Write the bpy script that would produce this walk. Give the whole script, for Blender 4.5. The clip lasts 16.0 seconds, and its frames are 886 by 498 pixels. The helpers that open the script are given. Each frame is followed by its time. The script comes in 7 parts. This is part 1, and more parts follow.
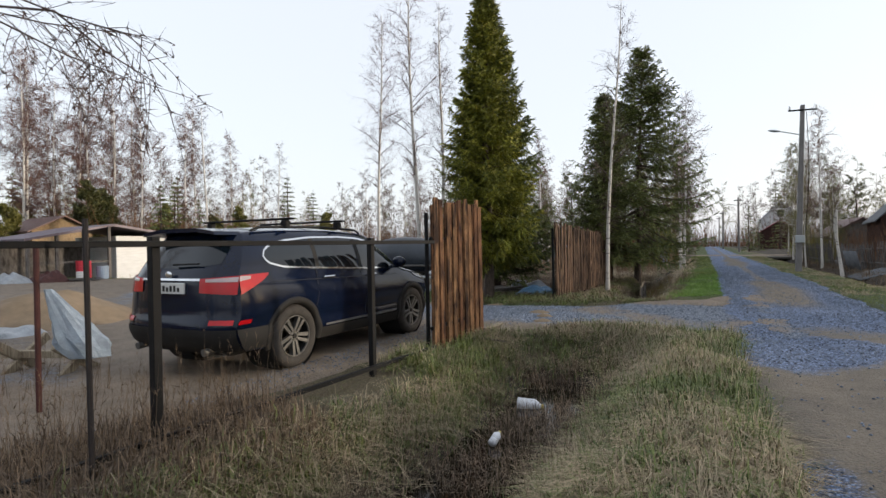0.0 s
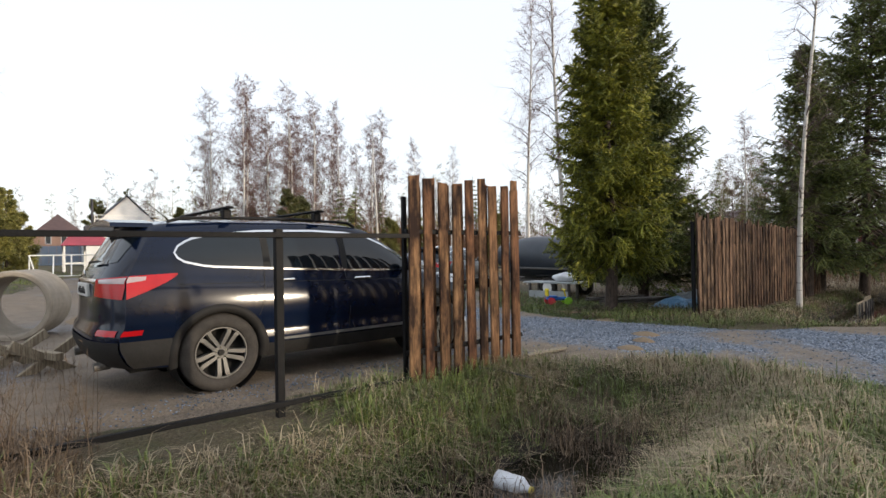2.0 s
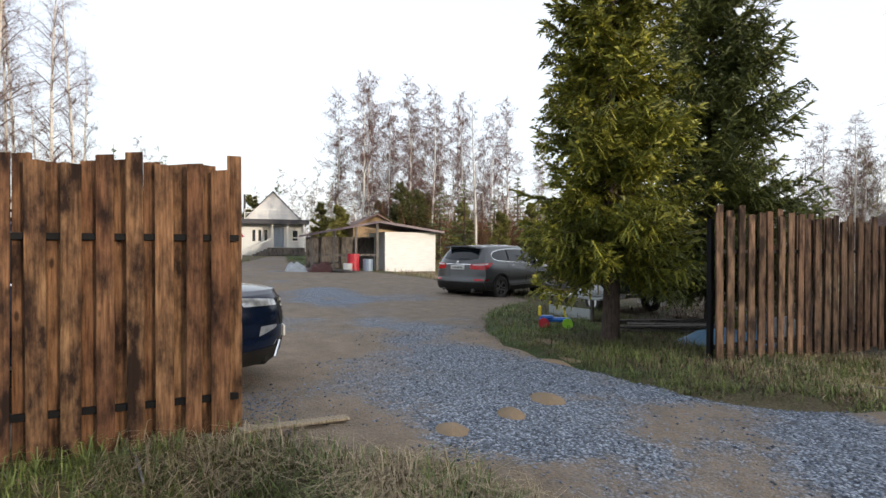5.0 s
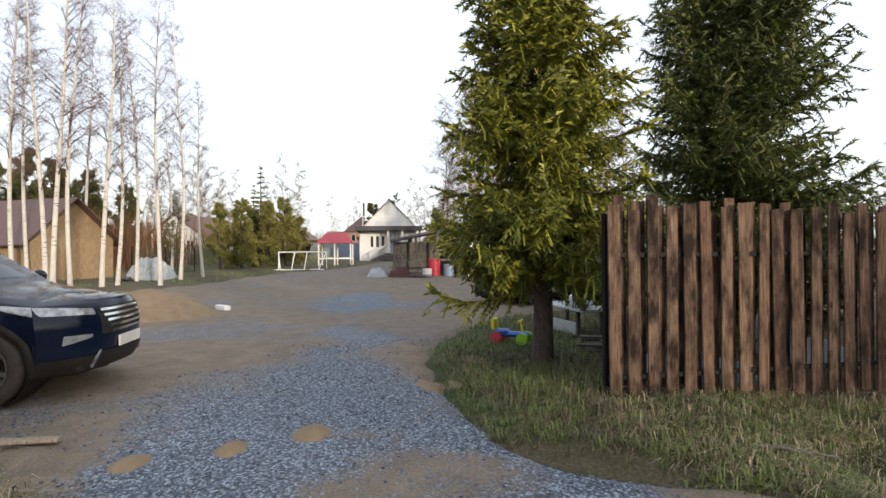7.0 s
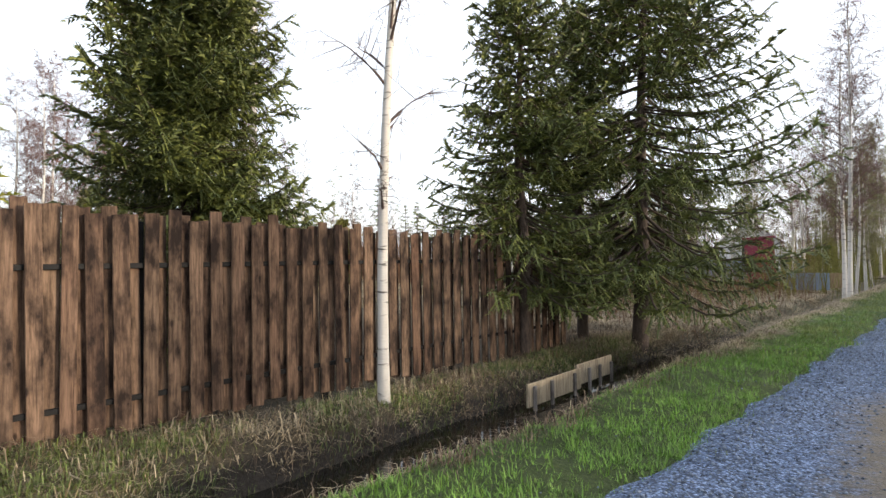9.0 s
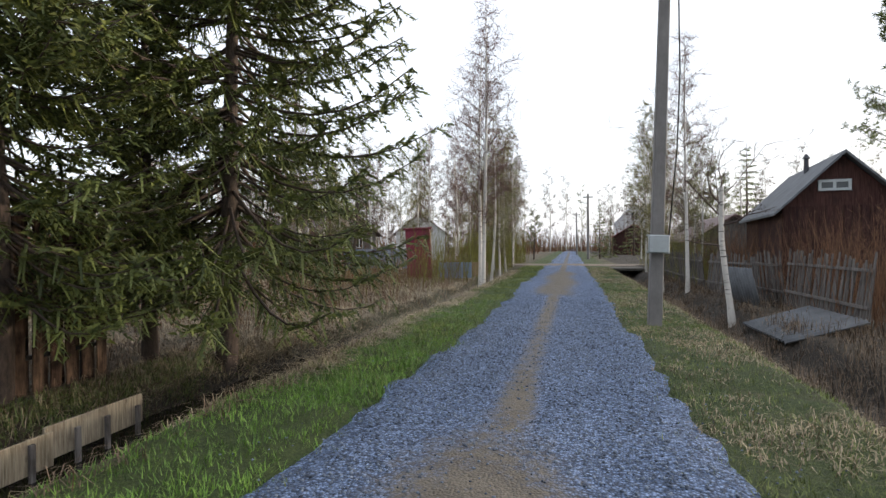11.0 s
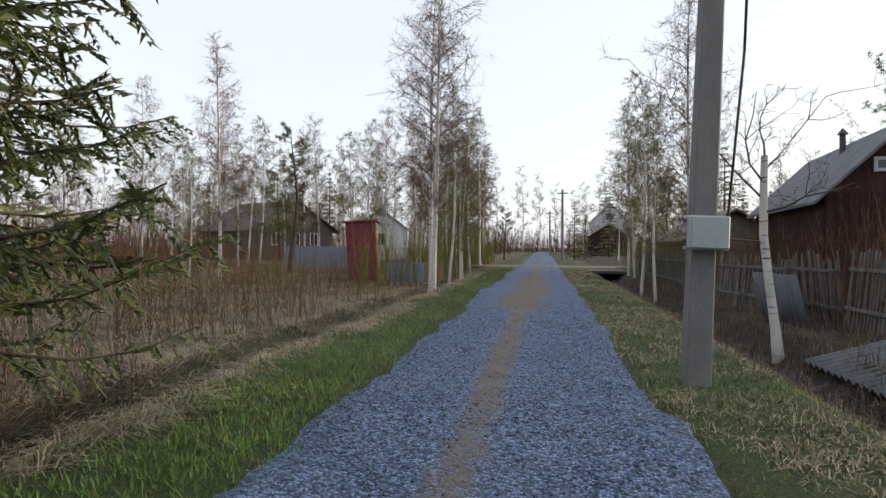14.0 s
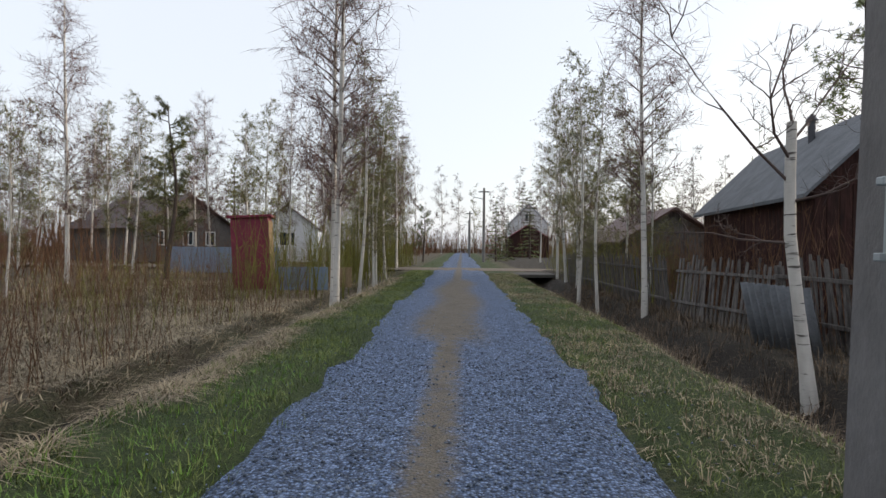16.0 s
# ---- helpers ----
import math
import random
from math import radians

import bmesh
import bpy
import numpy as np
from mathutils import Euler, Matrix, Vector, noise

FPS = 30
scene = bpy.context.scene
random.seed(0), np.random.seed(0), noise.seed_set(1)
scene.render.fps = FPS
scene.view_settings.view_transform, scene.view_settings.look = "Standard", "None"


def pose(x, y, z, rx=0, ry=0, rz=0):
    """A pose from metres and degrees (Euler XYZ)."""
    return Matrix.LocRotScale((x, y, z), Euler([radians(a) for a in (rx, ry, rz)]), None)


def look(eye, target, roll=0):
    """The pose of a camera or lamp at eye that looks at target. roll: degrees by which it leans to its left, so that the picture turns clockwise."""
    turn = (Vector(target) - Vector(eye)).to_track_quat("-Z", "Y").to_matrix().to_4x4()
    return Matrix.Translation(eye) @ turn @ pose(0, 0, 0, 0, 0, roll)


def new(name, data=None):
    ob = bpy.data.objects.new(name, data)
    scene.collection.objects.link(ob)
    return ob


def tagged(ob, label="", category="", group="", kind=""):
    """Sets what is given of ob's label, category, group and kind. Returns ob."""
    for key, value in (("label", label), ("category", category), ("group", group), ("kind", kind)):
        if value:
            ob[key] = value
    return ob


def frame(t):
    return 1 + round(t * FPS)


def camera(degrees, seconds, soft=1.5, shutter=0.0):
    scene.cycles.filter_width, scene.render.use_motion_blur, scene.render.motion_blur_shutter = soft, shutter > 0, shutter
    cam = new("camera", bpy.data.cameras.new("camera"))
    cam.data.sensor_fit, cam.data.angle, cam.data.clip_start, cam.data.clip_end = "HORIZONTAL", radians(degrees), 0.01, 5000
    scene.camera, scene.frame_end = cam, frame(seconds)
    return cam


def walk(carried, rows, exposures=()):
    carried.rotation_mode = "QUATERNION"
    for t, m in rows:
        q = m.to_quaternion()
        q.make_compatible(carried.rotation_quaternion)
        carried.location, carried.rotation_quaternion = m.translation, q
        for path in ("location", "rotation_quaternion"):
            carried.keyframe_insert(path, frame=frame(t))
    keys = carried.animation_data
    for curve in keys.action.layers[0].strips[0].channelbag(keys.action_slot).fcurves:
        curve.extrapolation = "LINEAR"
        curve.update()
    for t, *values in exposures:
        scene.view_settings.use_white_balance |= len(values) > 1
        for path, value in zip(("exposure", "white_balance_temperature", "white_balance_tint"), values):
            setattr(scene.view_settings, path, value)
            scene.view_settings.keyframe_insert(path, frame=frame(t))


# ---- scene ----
cam = camera(78.9, 16.0)
PATH = [
    (0, (0.244, -2.671, 1.331), (-0.799, -0.965, 1.319), -1.1),
    (0.5, (0.473, -2.033, 1.285), (-0.708, -0.419, 1.286), -1.0),
    (1, (0.608, -1.252, 1.236), (-0.74, 0.225, 1.239), -1.1),
    (1.5, (0.707, -0.492, 1.245), (-0.755, 0.873, 1.241), -0.7),
    (2, (0.751, 0.243, 1.232), (-0.841, 1.454, 1.242), -0.9),
    (2.5, (0.817, 1.018, 1.249), (-0.853, 2.119, 1.256), -0.7),
    (3, (0.755, 1.74, 1.284), (-0.959, 2.77, 1.285), -0.5),
    (3.5, (0.754, 2.502, 1.327), (-0.994, 3.473, 1.325), -0.5),
    (4, (0.679, 3.218, 1.357), (-1.096, 4.139, 1.345), -0.1),
    (6.5, (0.554, 6.901, 1.374), (-1.433, 7.129, 1.383), -0.3),
    (7, (0.533, 7.778, 1.377), (-1.46, 7.946, 1.383), -0.5),
    (7.5, (0.589, 8.668, 1.397), (-1.399, 8.894, 1.405), -0.5),
    (8, (0.664, 9.491, 1.379), (-1.277, 9.971, 1.39), -0.5),
    (8.5, (0.821, 10.227, 1.311), (-0.984, 11.088, 1.352), -0.9),
    (9, (0.76, 10.76, 1.32), (-0.771, 12.047, 1.365), -0.9),
    (9.5, (0.884, 11.492, 1.403), (-0.299, 13.105, 1.409), -1.0),
    (10, (0.834, 12.306, 1.378), (-0.098, 14.076, 1.376), -0.8),
    (12.5, (0.667, 15.735, 1.268), (0.101, 17.653, 1.253), -0.1),
    (13, (0.586, 16.491, 1.246), (0.01, 18.407, 1.232), -0.0),
    (13.5, (0.477, 17.281, 1.229), (-0.107, 19.193, 1.215), -0.0),
    (14, (0.322, 18.017, 1.211), (-0.242, 19.935, 1.199), 0.2),
    (14.5, (0.085, 18.739, 1.252), (-0.452, 20.666, 1.236), 0.3),
    (15, (-0.073, 19.489, 1.221), (-0.568, 21.426, 1.211), 0.2),
    (15.5, (-0.236, 20.241, 1.227), (-0.658, 22.195, 1.215), 0.4),
    (16, (-0.257, 21.024, 1.227), (-0.526, 23.006, 1.219), 0.4),
]
EXPOSURE = [(0, 0.93), (2, 1.1), (7, 1.15), (8.3, 1.5), (9.2, 1.6), (10, 1.35), (12.5, 1.22), (14.5, 0.92), (16, 0.9)]
walk(cam, [(t, look(eye, target, roll)) for t, eye, target, roll in PATH], EXPOSURE)
# ---- light ----
SUN_YAW, SUN_EL = -62.0, 9.0
wd = bpy.data.worlds.new("evening_sky")
scene.world = wd
wd.use_nodes = True
wn, wl = wd.node_tree.nodes, wd.node_tree.links
sky = wn.new("ShaderNodeTexSky")
sky.sky_type, sky.sun_disc = "NISHITA", False
sky.sun_elevation, sky.sun_rotation = radians(SUN_EL), radians(-SUN_YAW)
sky.air_density, sky.dust_density, sky.ozone_density = 1.0, 2.5, 1.0
wn["Background"].inputs["Strength"].default_value = 0.15
veil = wn.new("ShaderNodeMix")
veil.data_type = "RGBA"
veil.inputs[0].default_value = 0.75
veil.inputs[7].default_value = (3.7, 3.85, 4.18, 1)
wl.new(sky.outputs[0], veil.inputs[6])
wl.new(veil.outputs[2], wn["Background"].inputs["Color"])
sun = new("sun", bpy.data.lights.new("sun", "SUN"))
sun.data.energy, sun.data.angle, sun.data.color = 1.6, radians(2.0), (1.0, 0.85, 0.66)
sun.matrix_world = look((0, 0, 30), (30 * math.sin(radians(SUN_YAW)), -30 * math.cos(radians(SUN_YAW)), 30 - 30 * math.tan(radians(SUN_EL))))
scene.view_settings.exposure = 1.15

# ---- helpers of this place ----
rng = np.random.default_rng(7)


def clamp01(a):
    return np.clip(a, 0.0, 1.0)


def smooth(a, lo, hi):
    k = clamp01((np.asarray(a, float) - lo) / (hi - lo))
    return k * k * (3 - 2 * k)


def lattice(ix, iy, seed):
    n = (ix.astype(np.int64) * 374761393 + iy.astype(np.int64) * 668265263 + seed * 1442695041) & 0x7FFFFFFF
    n = ((n ^ (n >> 13)) * 1274126177) & 0x7FFFFFFF
    return ((n ^ (n >> 16)) & 0xFFFF) / 65535.0


def vnoise(x, y, scale, seed=0):
    """Smooth value noise from 0 to 1, one cell being `scale` metres."""
    x, y = np.asarray(x, float) / scale, np.asarray(y, float) / scale
    ix, iy = np.floor(x), np.floor(y)
    fx, fy = x - ix, y - iy
    fx, fy = fx * fx * (3 - 2 * fx), fy * fy * (3 - 2 * fy)
    a, b = lattice(ix, iy, seed), lattice(ix + 1, iy, seed)
    c, d = lattice(ix, iy + 1, seed), lattice(ix + 1, iy + 1, seed)
    return (a * (1 - fx) + b * fx) * (1 - fy) + (c * (1 - fx) + d * fx) * fy


def fbm(x, y, scale, seed=0):
    return 0.55 * vnoise(x, y, scale, seed) + 0.3 * vnoise(x, y, scale / 2.3, seed + 5) + 0.15 * vnoise(x, y, scale / 5, seed + 9)


def land(x, y, rough=True):
    """Height of the soil. The road runs along y, leaning 0.1 m to the left for each metre."""
    x, y = np.asarray(x, float), np.asarray(y, float)
    u = x + 0.1 * y
    z = np.zeros_like(u)
    # land behind the second fence lies a little lower; the yard climbs towards the house
    z = z - 0.16 * smooth(y, 9.5, 13.5) * smooth(-u, 0.9, 2.4)
    z = z + 0.0105 * np.clip(-14 - x, 0, 60) * smooth(y, 40, 20)
    # ditch before the gate, ditch after it, narrower further on
    near = smooth(y, 5.5, 4.0)
    ua = u + 1.75
    prof = 1 - smooth(np.where(ua < 0, -ua / 1.15, ua / 1.55), 0.12, 1.0)
    z = z - 0.62 * near * prof
    far = smooth(y, 9.9, 12.2)
    width = 0.95 - 0.25 * smooth(y, 19, 24)
    ub = u + 1.62 - 0.25 * smooth(y, 18, 26)
    z = z - (0.52 - 0.1 * smooth(y, 20, 30)) * far * smooth(y, 48.6, 46.5) * (1 - smooth(np.abs(ub) / width, 0.3, 1.0))
    # right ditch
    uc = u - 5.15
    on = smooth(y, 14, 17) * smooth(y, 48.6, 46.8)
    z = z - on * (0.5 * (1 - smooth(np.abs(uc) / 0.95, 0.25, 1.0)) + 0.22 * smooth(u, 4.6, 6.0))
    if rough:
        off = 1 - 0.7 * smooth(u, 0.2, 0.5) * smooth(u, 3.4, 3.1)
        z = z + off * (0.10 * (fbm(x, y, 1.6, 3) - 0.5) + 0.035 * (vnoise(x, y, 0.3, 8) - 0.5))
    return z


def at_land(x, y):
    return float(land(np.array([x]), np.array([y]))[0])


def sheet(name, xs, ys, zfun, mat, keep=None, label="", attrs=()):
    """One grid of quads over xs and ys, bent to zfun; attrs: named floats at the vertices."""
    gx, gy = np.meshgrid(np.asarray(xs, float), np.asarray(ys, float))
    gx, gy = gx.ravel(), gy.ravel()
    gx = gx - 0.1 * gy
    gz = zfun(gx, gy)
    nx, ny = len(xs), len(ys)
    i = (np.arange(ny - 1)[:, None] * nx + np.arange(nx - 1)[None, :]).ravel()
    quads = np.stack([i, i + 1, i + nx + 1, i + nx], 1)
    if keep is not None:
        ok = keep(gx, gy)
        quads = quads[ok[quads].any(1)]
    me = bpy.data.meshes.new(name)
    me.from_pydata(np.stack([gx, gy, gz], 1).tolist(), [], quads.tolist())
    me.polygons.foreach_set("use_smooth", [True] * len(me.polygons))
    for an, f in attrs:
        a = me.attributes.new(an, "FLOAT", "POINT")
        a.data.foreach_set("value", np.asarray(f(gx, gy), np.float32))
    me.materials.append(mat)
    return tagged(new(name, me), label, kind="structure")


def raw(name, verts, faces, mat, parent=None, label="", smoothed=False):
    me = bpy.data.meshes.new(name)
    me.from_pydata([tuple(v) for v in verts], [], [tuple(f) for f in faces])
    if smoothed:
        me.polygons.foreach_set("use_smooth", [True] * len(me.polygons))
    me.materials.append(mat)
    ob = new(name, me)
    ob.parent = parent
    return tagged(ob, label)


def part(name, bm, mat, parent=None, label="", smoothed=False):
    """Links a bmesh as one mesh object under a thing or a part."""
    me = bpy.data.meshes.new(name)
    bm.to_mesh(me)
    bm.free()
    if smoothed:
        me.polygons.foreach_set("use_smooth", [True] * len(me.polygons))
    me.materials.append(mat)
    ob = new(name, me)
    ob.parent = parent
    return tagged(ob, label)


def thing(name, m, label, category, group="", kind=""):
    ob = new(name)
    ob.matrix_world = m
    ob.empty_display_size = 0.1
    return tagged(ob, label, category, group, kind)


def box(bm, x0, y0, z0, x1, y1, z1, bevel=0.0, m=None):
    r = bmesh.ops.create_cube(bm, size=1)
    t = Matrix.Translation(((x0 + x1) / 2, (y0 + y1) / 2, (z0 + z1) / 2)) @ Matrix.Diagonal((abs(x1 - x0), abs(y1 - y0), abs(z1 - z0), 1))
    bmesh.ops.transform(bm, matrix=(m @ t) if m else t, verts=r["verts"])
    if bevel:
        es = list({e for v in r["verts"] for e in v.link_edges})
        bmesh.ops.bevel(bm, geom=es, offset=bevel, segments=1, affect="EDGES")
    return bm


def rod(bm, a, b, r0, r1=None, n=8):
    a, b = Vector(a), Vector(b)
    d = b - a
    m = Matrix.Translation((a + b) / 2) @ d.to_track_quat("Z", "Y").to_matrix().to_4x4()
    bmesh.ops.create_cone(bm, cap_ends=True, segments=n, radius1=r0, radius2=r0 if r1 is None else r1, depth=d.length, matrix=m)
    return bm


def prism(bm, outline, y0, y1):
    """An outline in x and z, drawn out along y."""
    a = [bm.verts.new((x, y0, z)) for x, z in outline]
    b = [bm.verts.new((x, y1, z)) for x, z in outline]
    bm.faces.new(a)
    bm.faces.new(b[::-1])
    n = len(a)
    for i in range(n):
        bm.faces.new((a[i], b[i], b[(i + 1) % n], a[(i + 1) % n]))
    bmesh.ops.recalc_face_normals(bm, faces=bm.faces)
    return bm


# ---- materials ----
def nodes_of(name):
    mat = bpy.data.materials.new(name)
    mat.use_nodes = True
    nt = mat.node_tree
    return mat, nt, nt.nodes["Principled BSDF"]


def coords(nt, scale=(1, 1, 1), kind="Object"):
    c, m = nt.nodes.new("ShaderNodeTexCoord"), nt.nodes.new("ShaderNodeMapping")
    m.inputs["Scale"].default_value = scale
    nt.links.new(c.outputs[kind], m.inputs[0])
    return m.outputs[0]


def noise_tex(nt, vec, scale, detail=4.0, rough=0.6):
    n = nt.nodes.new("ShaderNodeTexNoise")
    n.inputs["Scale"].default_value, n.inputs["Detail"].default_value, n.inputs["Roughness"].default_value = scale, detail, rough
    nt.links.new(vec, n.inputs["Vector"])
    return n.outputs["Fac"]


def ramp(nt, fac, stops):
    r = nt.nodes.new("ShaderNodeValToRGB")
    while len(r.color_ramp.elements) < len(stops):
        r.color_ramp.elements.new(0.5)
    for e, (p, c) in zip(r.color_ramp.elements, stops):
        e.position, e.color = p, (*c, 1)
    nt.links.new(fac, r.inputs[0])
    return r.outputs[0]


def blend(nt, fac, a, b, mode="MIX"):
    m = nt.nodes.new("ShaderNodeMix")
    m.data_type, m.blend_type = "RGBA", mode
    for sock, v in ((m.inputs[0], fac), (m.inputs[6], a), (m.inputs[7], b)):
        if isinstance(v, (int, float)):
            sock.default_value = v
        elif isinstance(v, tuple):
            sock.default_value = (*v, 1)
        else:
            nt.links.new(v, sock)
    return m.outputs[2]


def bump(nt, bsdf, height, strength=0.5, dist=0.02):
    b = nt.nodes.new("ShaderNodeBump")
    b.inputs["Strength"].default_value, b.inputs["Distance"].default_value = strength, dist
    nt.links.new(height, b.inputs["Height"])
    nt.links.new(b.outputs[0], bsdf.inputs["Normal"])


def plain(name, color, rough=0.6, metal=0.0, vary=0.25, scale=6.0, relief=0.0, stretch=(1, 1, 1), coat=0.0):
    """A surface of one colour with two scales of variation and, where given, relief."""
    mat, nt, b = nodes_of(name)
    vec = coords(nt, stretch)
    lo, hi = tuple(c * (1 - vary) for c in color), tuple(min(1, c * (1 + vary)) for c in color)
    col = ramp(nt, noise_tex(nt, vec, scale), ((0.3, lo), (0.7, hi)))
    fine = noise_tex(nt, vec, scale * 9)
    col = blend(nt, 0.35 * min(1, vary * 3), col, ramp(nt, fine, ((0.3, lo), (0.7, hi))))
    nt.links.new(col, b.inputs["Base Color"])
    b.inputs["Roughness"].default_value, b.inputs["Metallic"].default_value = rough, metal
    if coat:
        b.inputs["Coat Weight"].default_value, b.inputs["Coat Roughness"].default_value = coat, 0.05
    if relief:
        bump(nt, b, fine, relief)
    return mat


def attribute(nt, name):
    a = nt.nodes.new("ShaderNodeAttribute")
    a.attribute_name = name
    return a.outputs["Fac"]


def threshold(nt, value, jitter, lo, hi, amount=0.35):
    """value, ragged by jitter, sharpened to 0..1."""
    m = nt.nodes.new("ShaderNodeMath")
    m.operation = "MULTIPLY_ADD"
    m.inputs[1].default_value = amount
    nt.links.new(jitter, m.inputs[0])
    nt.links.new(value, m.inputs[2])
    r = nt.nodes.new("ShaderNodeMapRange")
    r.interpolation_type = "SMOOTHSTEP"
    r.inputs["From Min"].default_value, r.inputs["From Max"].default_value = lo + amount / 2, hi + amount / 2
    nt.links.new(m.outputs[0], r.inputs["Value"])
    return r.outputs[0]


def gravel_color(nt, vec):
    v = nt.nodes.new("ShaderNodeTexVoronoi")
    v.inputs["Scale"].default_value = 55
    nt.links.new(vec, v.inputs["Vector"])
    sep = nt.nodes.new("ShaderNodeSeparateColor")
    nt.links.new(v.outputs["Color"], sep.inputs[0])
    stones = ramp(nt, sep.outputs[0], ((0.0, (0.042, 0.058, 0.09)), (0.5, (0.128, 0.17, 0.255)), (1.0, (0.32, 0.4, 0.55))))
    # shade between the stones, painted in as darker cell edges
    gap_shade = ramp(nt, v.outputs["Distance"], ((0.25, (1, 1, 1)), (0.75, (0.35, 0.34, 0.33))))
    return blend(nt, 1.0, stones, gap_shade, "MULTIPLY"), v.outputs["Distance"]


def road_material(name, dirt_lo, dirt_hi, tint=(1, 1, 1)):
    """Blue-grey crushed stone; attribute `dirt` says where sandy soil shows through, `grit` where the stone lies thin."""
    mat, nt, b = nodes_of(name)
    vec = coords(nt)
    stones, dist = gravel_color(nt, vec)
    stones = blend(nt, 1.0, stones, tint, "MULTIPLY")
    soil = ramp(nt, noise_tex(nt, vec, 3.0), ((0.3, dirt_lo), (0.7, dirt_hi)))
    soil = blend(nt, 0.5, soil, ramp(nt, noise_tex(nt, vec, 45.0, 6), ((0.3, tuple(c * 0.5 for c in dirt_lo)), (0.7, dirt_hi))))
    mask = threshold(nt, attribute(nt, "dirt"), noise_tex(nt, vec, 9.0, 6, 0.75), 0.3, 0.7, 0.8)
    nt.links.new(blend(nt, mask, stones, soil), b.inputs["Base Color"])
    b.inputs["Roughness"].default_value = 0.85
    inv = nt.nodes.new("ShaderNodeMath")
    inv.operation = "SUBTRACT"
    inv.inputs[0].default_value = 1
    nt.links.new(dist, inv.inputs[1])
    bump(nt, b, inv.outputs[0], 0.7, 0.02)
    return mat


def ground_material():
    """Soil under turf: green where `green` is high, straw where low, black mud in the ditches (`mud`)."""
    mat, nt, b = nodes_of("turf")
    vec = coords(nt)
    n1, n2 = noise_tex(nt, vec, 2.2, 6, 0.7), noise_tex(nt, vec, 38.0, 5, 0.7)
    straw = ramp(nt, n2, ((0.3, (0.04, 0.03, 0.02)), (0.5, (0.1, 0.078, 0.048)), (0.72, (0.19, 0.15, 0.095))))
    green = ramp(nt, n2, ((0.3, (0.02, 0.03, 0.008)), (0.55, (0.05, 0.075, 0.016)), (0.75, (0.1, 0.125, 0.035))))
    mud = ramp(nt, n2, ((0.3, (0.012, 0.01, 0.008)), (0.7, (0.05, 0.038, 0.027))))
    col = blend(nt, threshold(nt, attribute(nt, "green"), n1, 0.2, 0.75, 0.9), straw, green)
    col = blend(nt, threshold(nt, attribute(nt, "mud"), n1, 0.35, 0.6, 0.5), col, mud)
    nt.links.new(col, b.inputs["Base Color"])
    b.inputs["Roughness"].default_value = 0.95
    bump(nt, b, n2, 0.9, 0.05)
    return mat


def wood_material(name, pale, mid, dark, rot=0.5):
    """Boards: grain along z, dark charred blotches, tone by board."""
    mat, nt, b = nodes_of(name)
    info = nt.nodes.new("ShaderNodeObjectInfo")
    c = nt.nodes.new("ShaderNodeTexCoord")
    shift = nt.nodes.new("ShaderNodeVectorMath")
    shift.operation = "MULTIPLY_ADD"
    off = nt.nodes.new("ShaderNodeCombineXYZ")
    for i in range(3):
        nt.links.new(info.outputs["Random"], off.inputs[i])
    shift.inputs[1].default_value = (37, 53, 71)
    nt.links.new(off.outputs[0], shift.inputs[0])
    nt.links.new(c.outputs["Object"], shift.inputs[2])
    m = nt.nodes.new("ShaderNodeMapping")
    m.inputs["Scale"].default_value = (1, 1, 0.06)
    nt.links.new(shift.outputs[0], m.inputs[0])
    m2 = nt.nodes.new("ShaderNodeMapping")
    m2.inputs["Scale"].default_value = (1, 1, 0.4)
    nt.links.new(shift.outputs[0], m2.inputs[0])
    grain = noise_tex(nt, m.outputs[0], 60.0, 5, 0.65)
    base = ramp(nt, info.outputs["Random"], ((0.0, mid), (0.3, pale), (0.55, mid), (0.8, tuple(0.75 * k for k in pale)), (1.0, pale)))
    broad = noise_tex(nt, m2.outputs[0], 2.6, 2, 0.5)
    base = blend(nt, ramp(nt, broad, ((0.4, (0, 0, 0)), (0.6, (0.8, 0.8, 0.8)))), base, tuple(0.5 * (p + q) for p, q in zip(pale, mid)))
    lines = ramp(nt, grain, ((0.32, tuple(k * 0.5 for k in mid)), (0.6, (1, 1, 1))))
    col = blend(nt, 0.7, base, blend(nt, 1.0, base, lines, "MULTIPLY"))
    # charred stains: long blotches, some boards nearly black, some almost clean
    blot = noise_tex(nt, m2.outputs[0], 7.0, 7, 0.62)
    own = nt.nodes.new("ShaderNodeMath")
    own.operation = "MULTIPLY_ADD"
    own.inputs[1].default_value = 0.08
    nt.links.new(info.outputs["Random"], own.inputs[0])
    nt.links.new(blot, own.inputs[2])
    col = blend(nt, ramp(nt, own.outputs[0], ((rot - 0.04, (0, 0, 0)), (rot + 0.08, (0.5, 0.5, 0.5)), (rot + 0.2, (0.97, 0.97, 0.97)))), col, dark)
    knots = nt.nodes.new("ShaderNodeTexVoronoi")
    knots.inputs["Scale"].default_value = 7.0
    nt.links.new(m2.outputs[0], knots.inputs["Vector"])
    col = blend(nt, ramp(nt, knots.outputs["Distance"], ((0.06, (0.85, 0.85, 0.85)), (0.12, (0, 0, 0)))), col, dark)
    nt.links.new(col, b.inputs["Base Color"])
    b.inputs["Roughness"].default_value, b.inputs["Specular IOR Level"].default_value = 0.85, 0.15
    bump(nt, b, grain, 0.4, 0.006)
    return mat


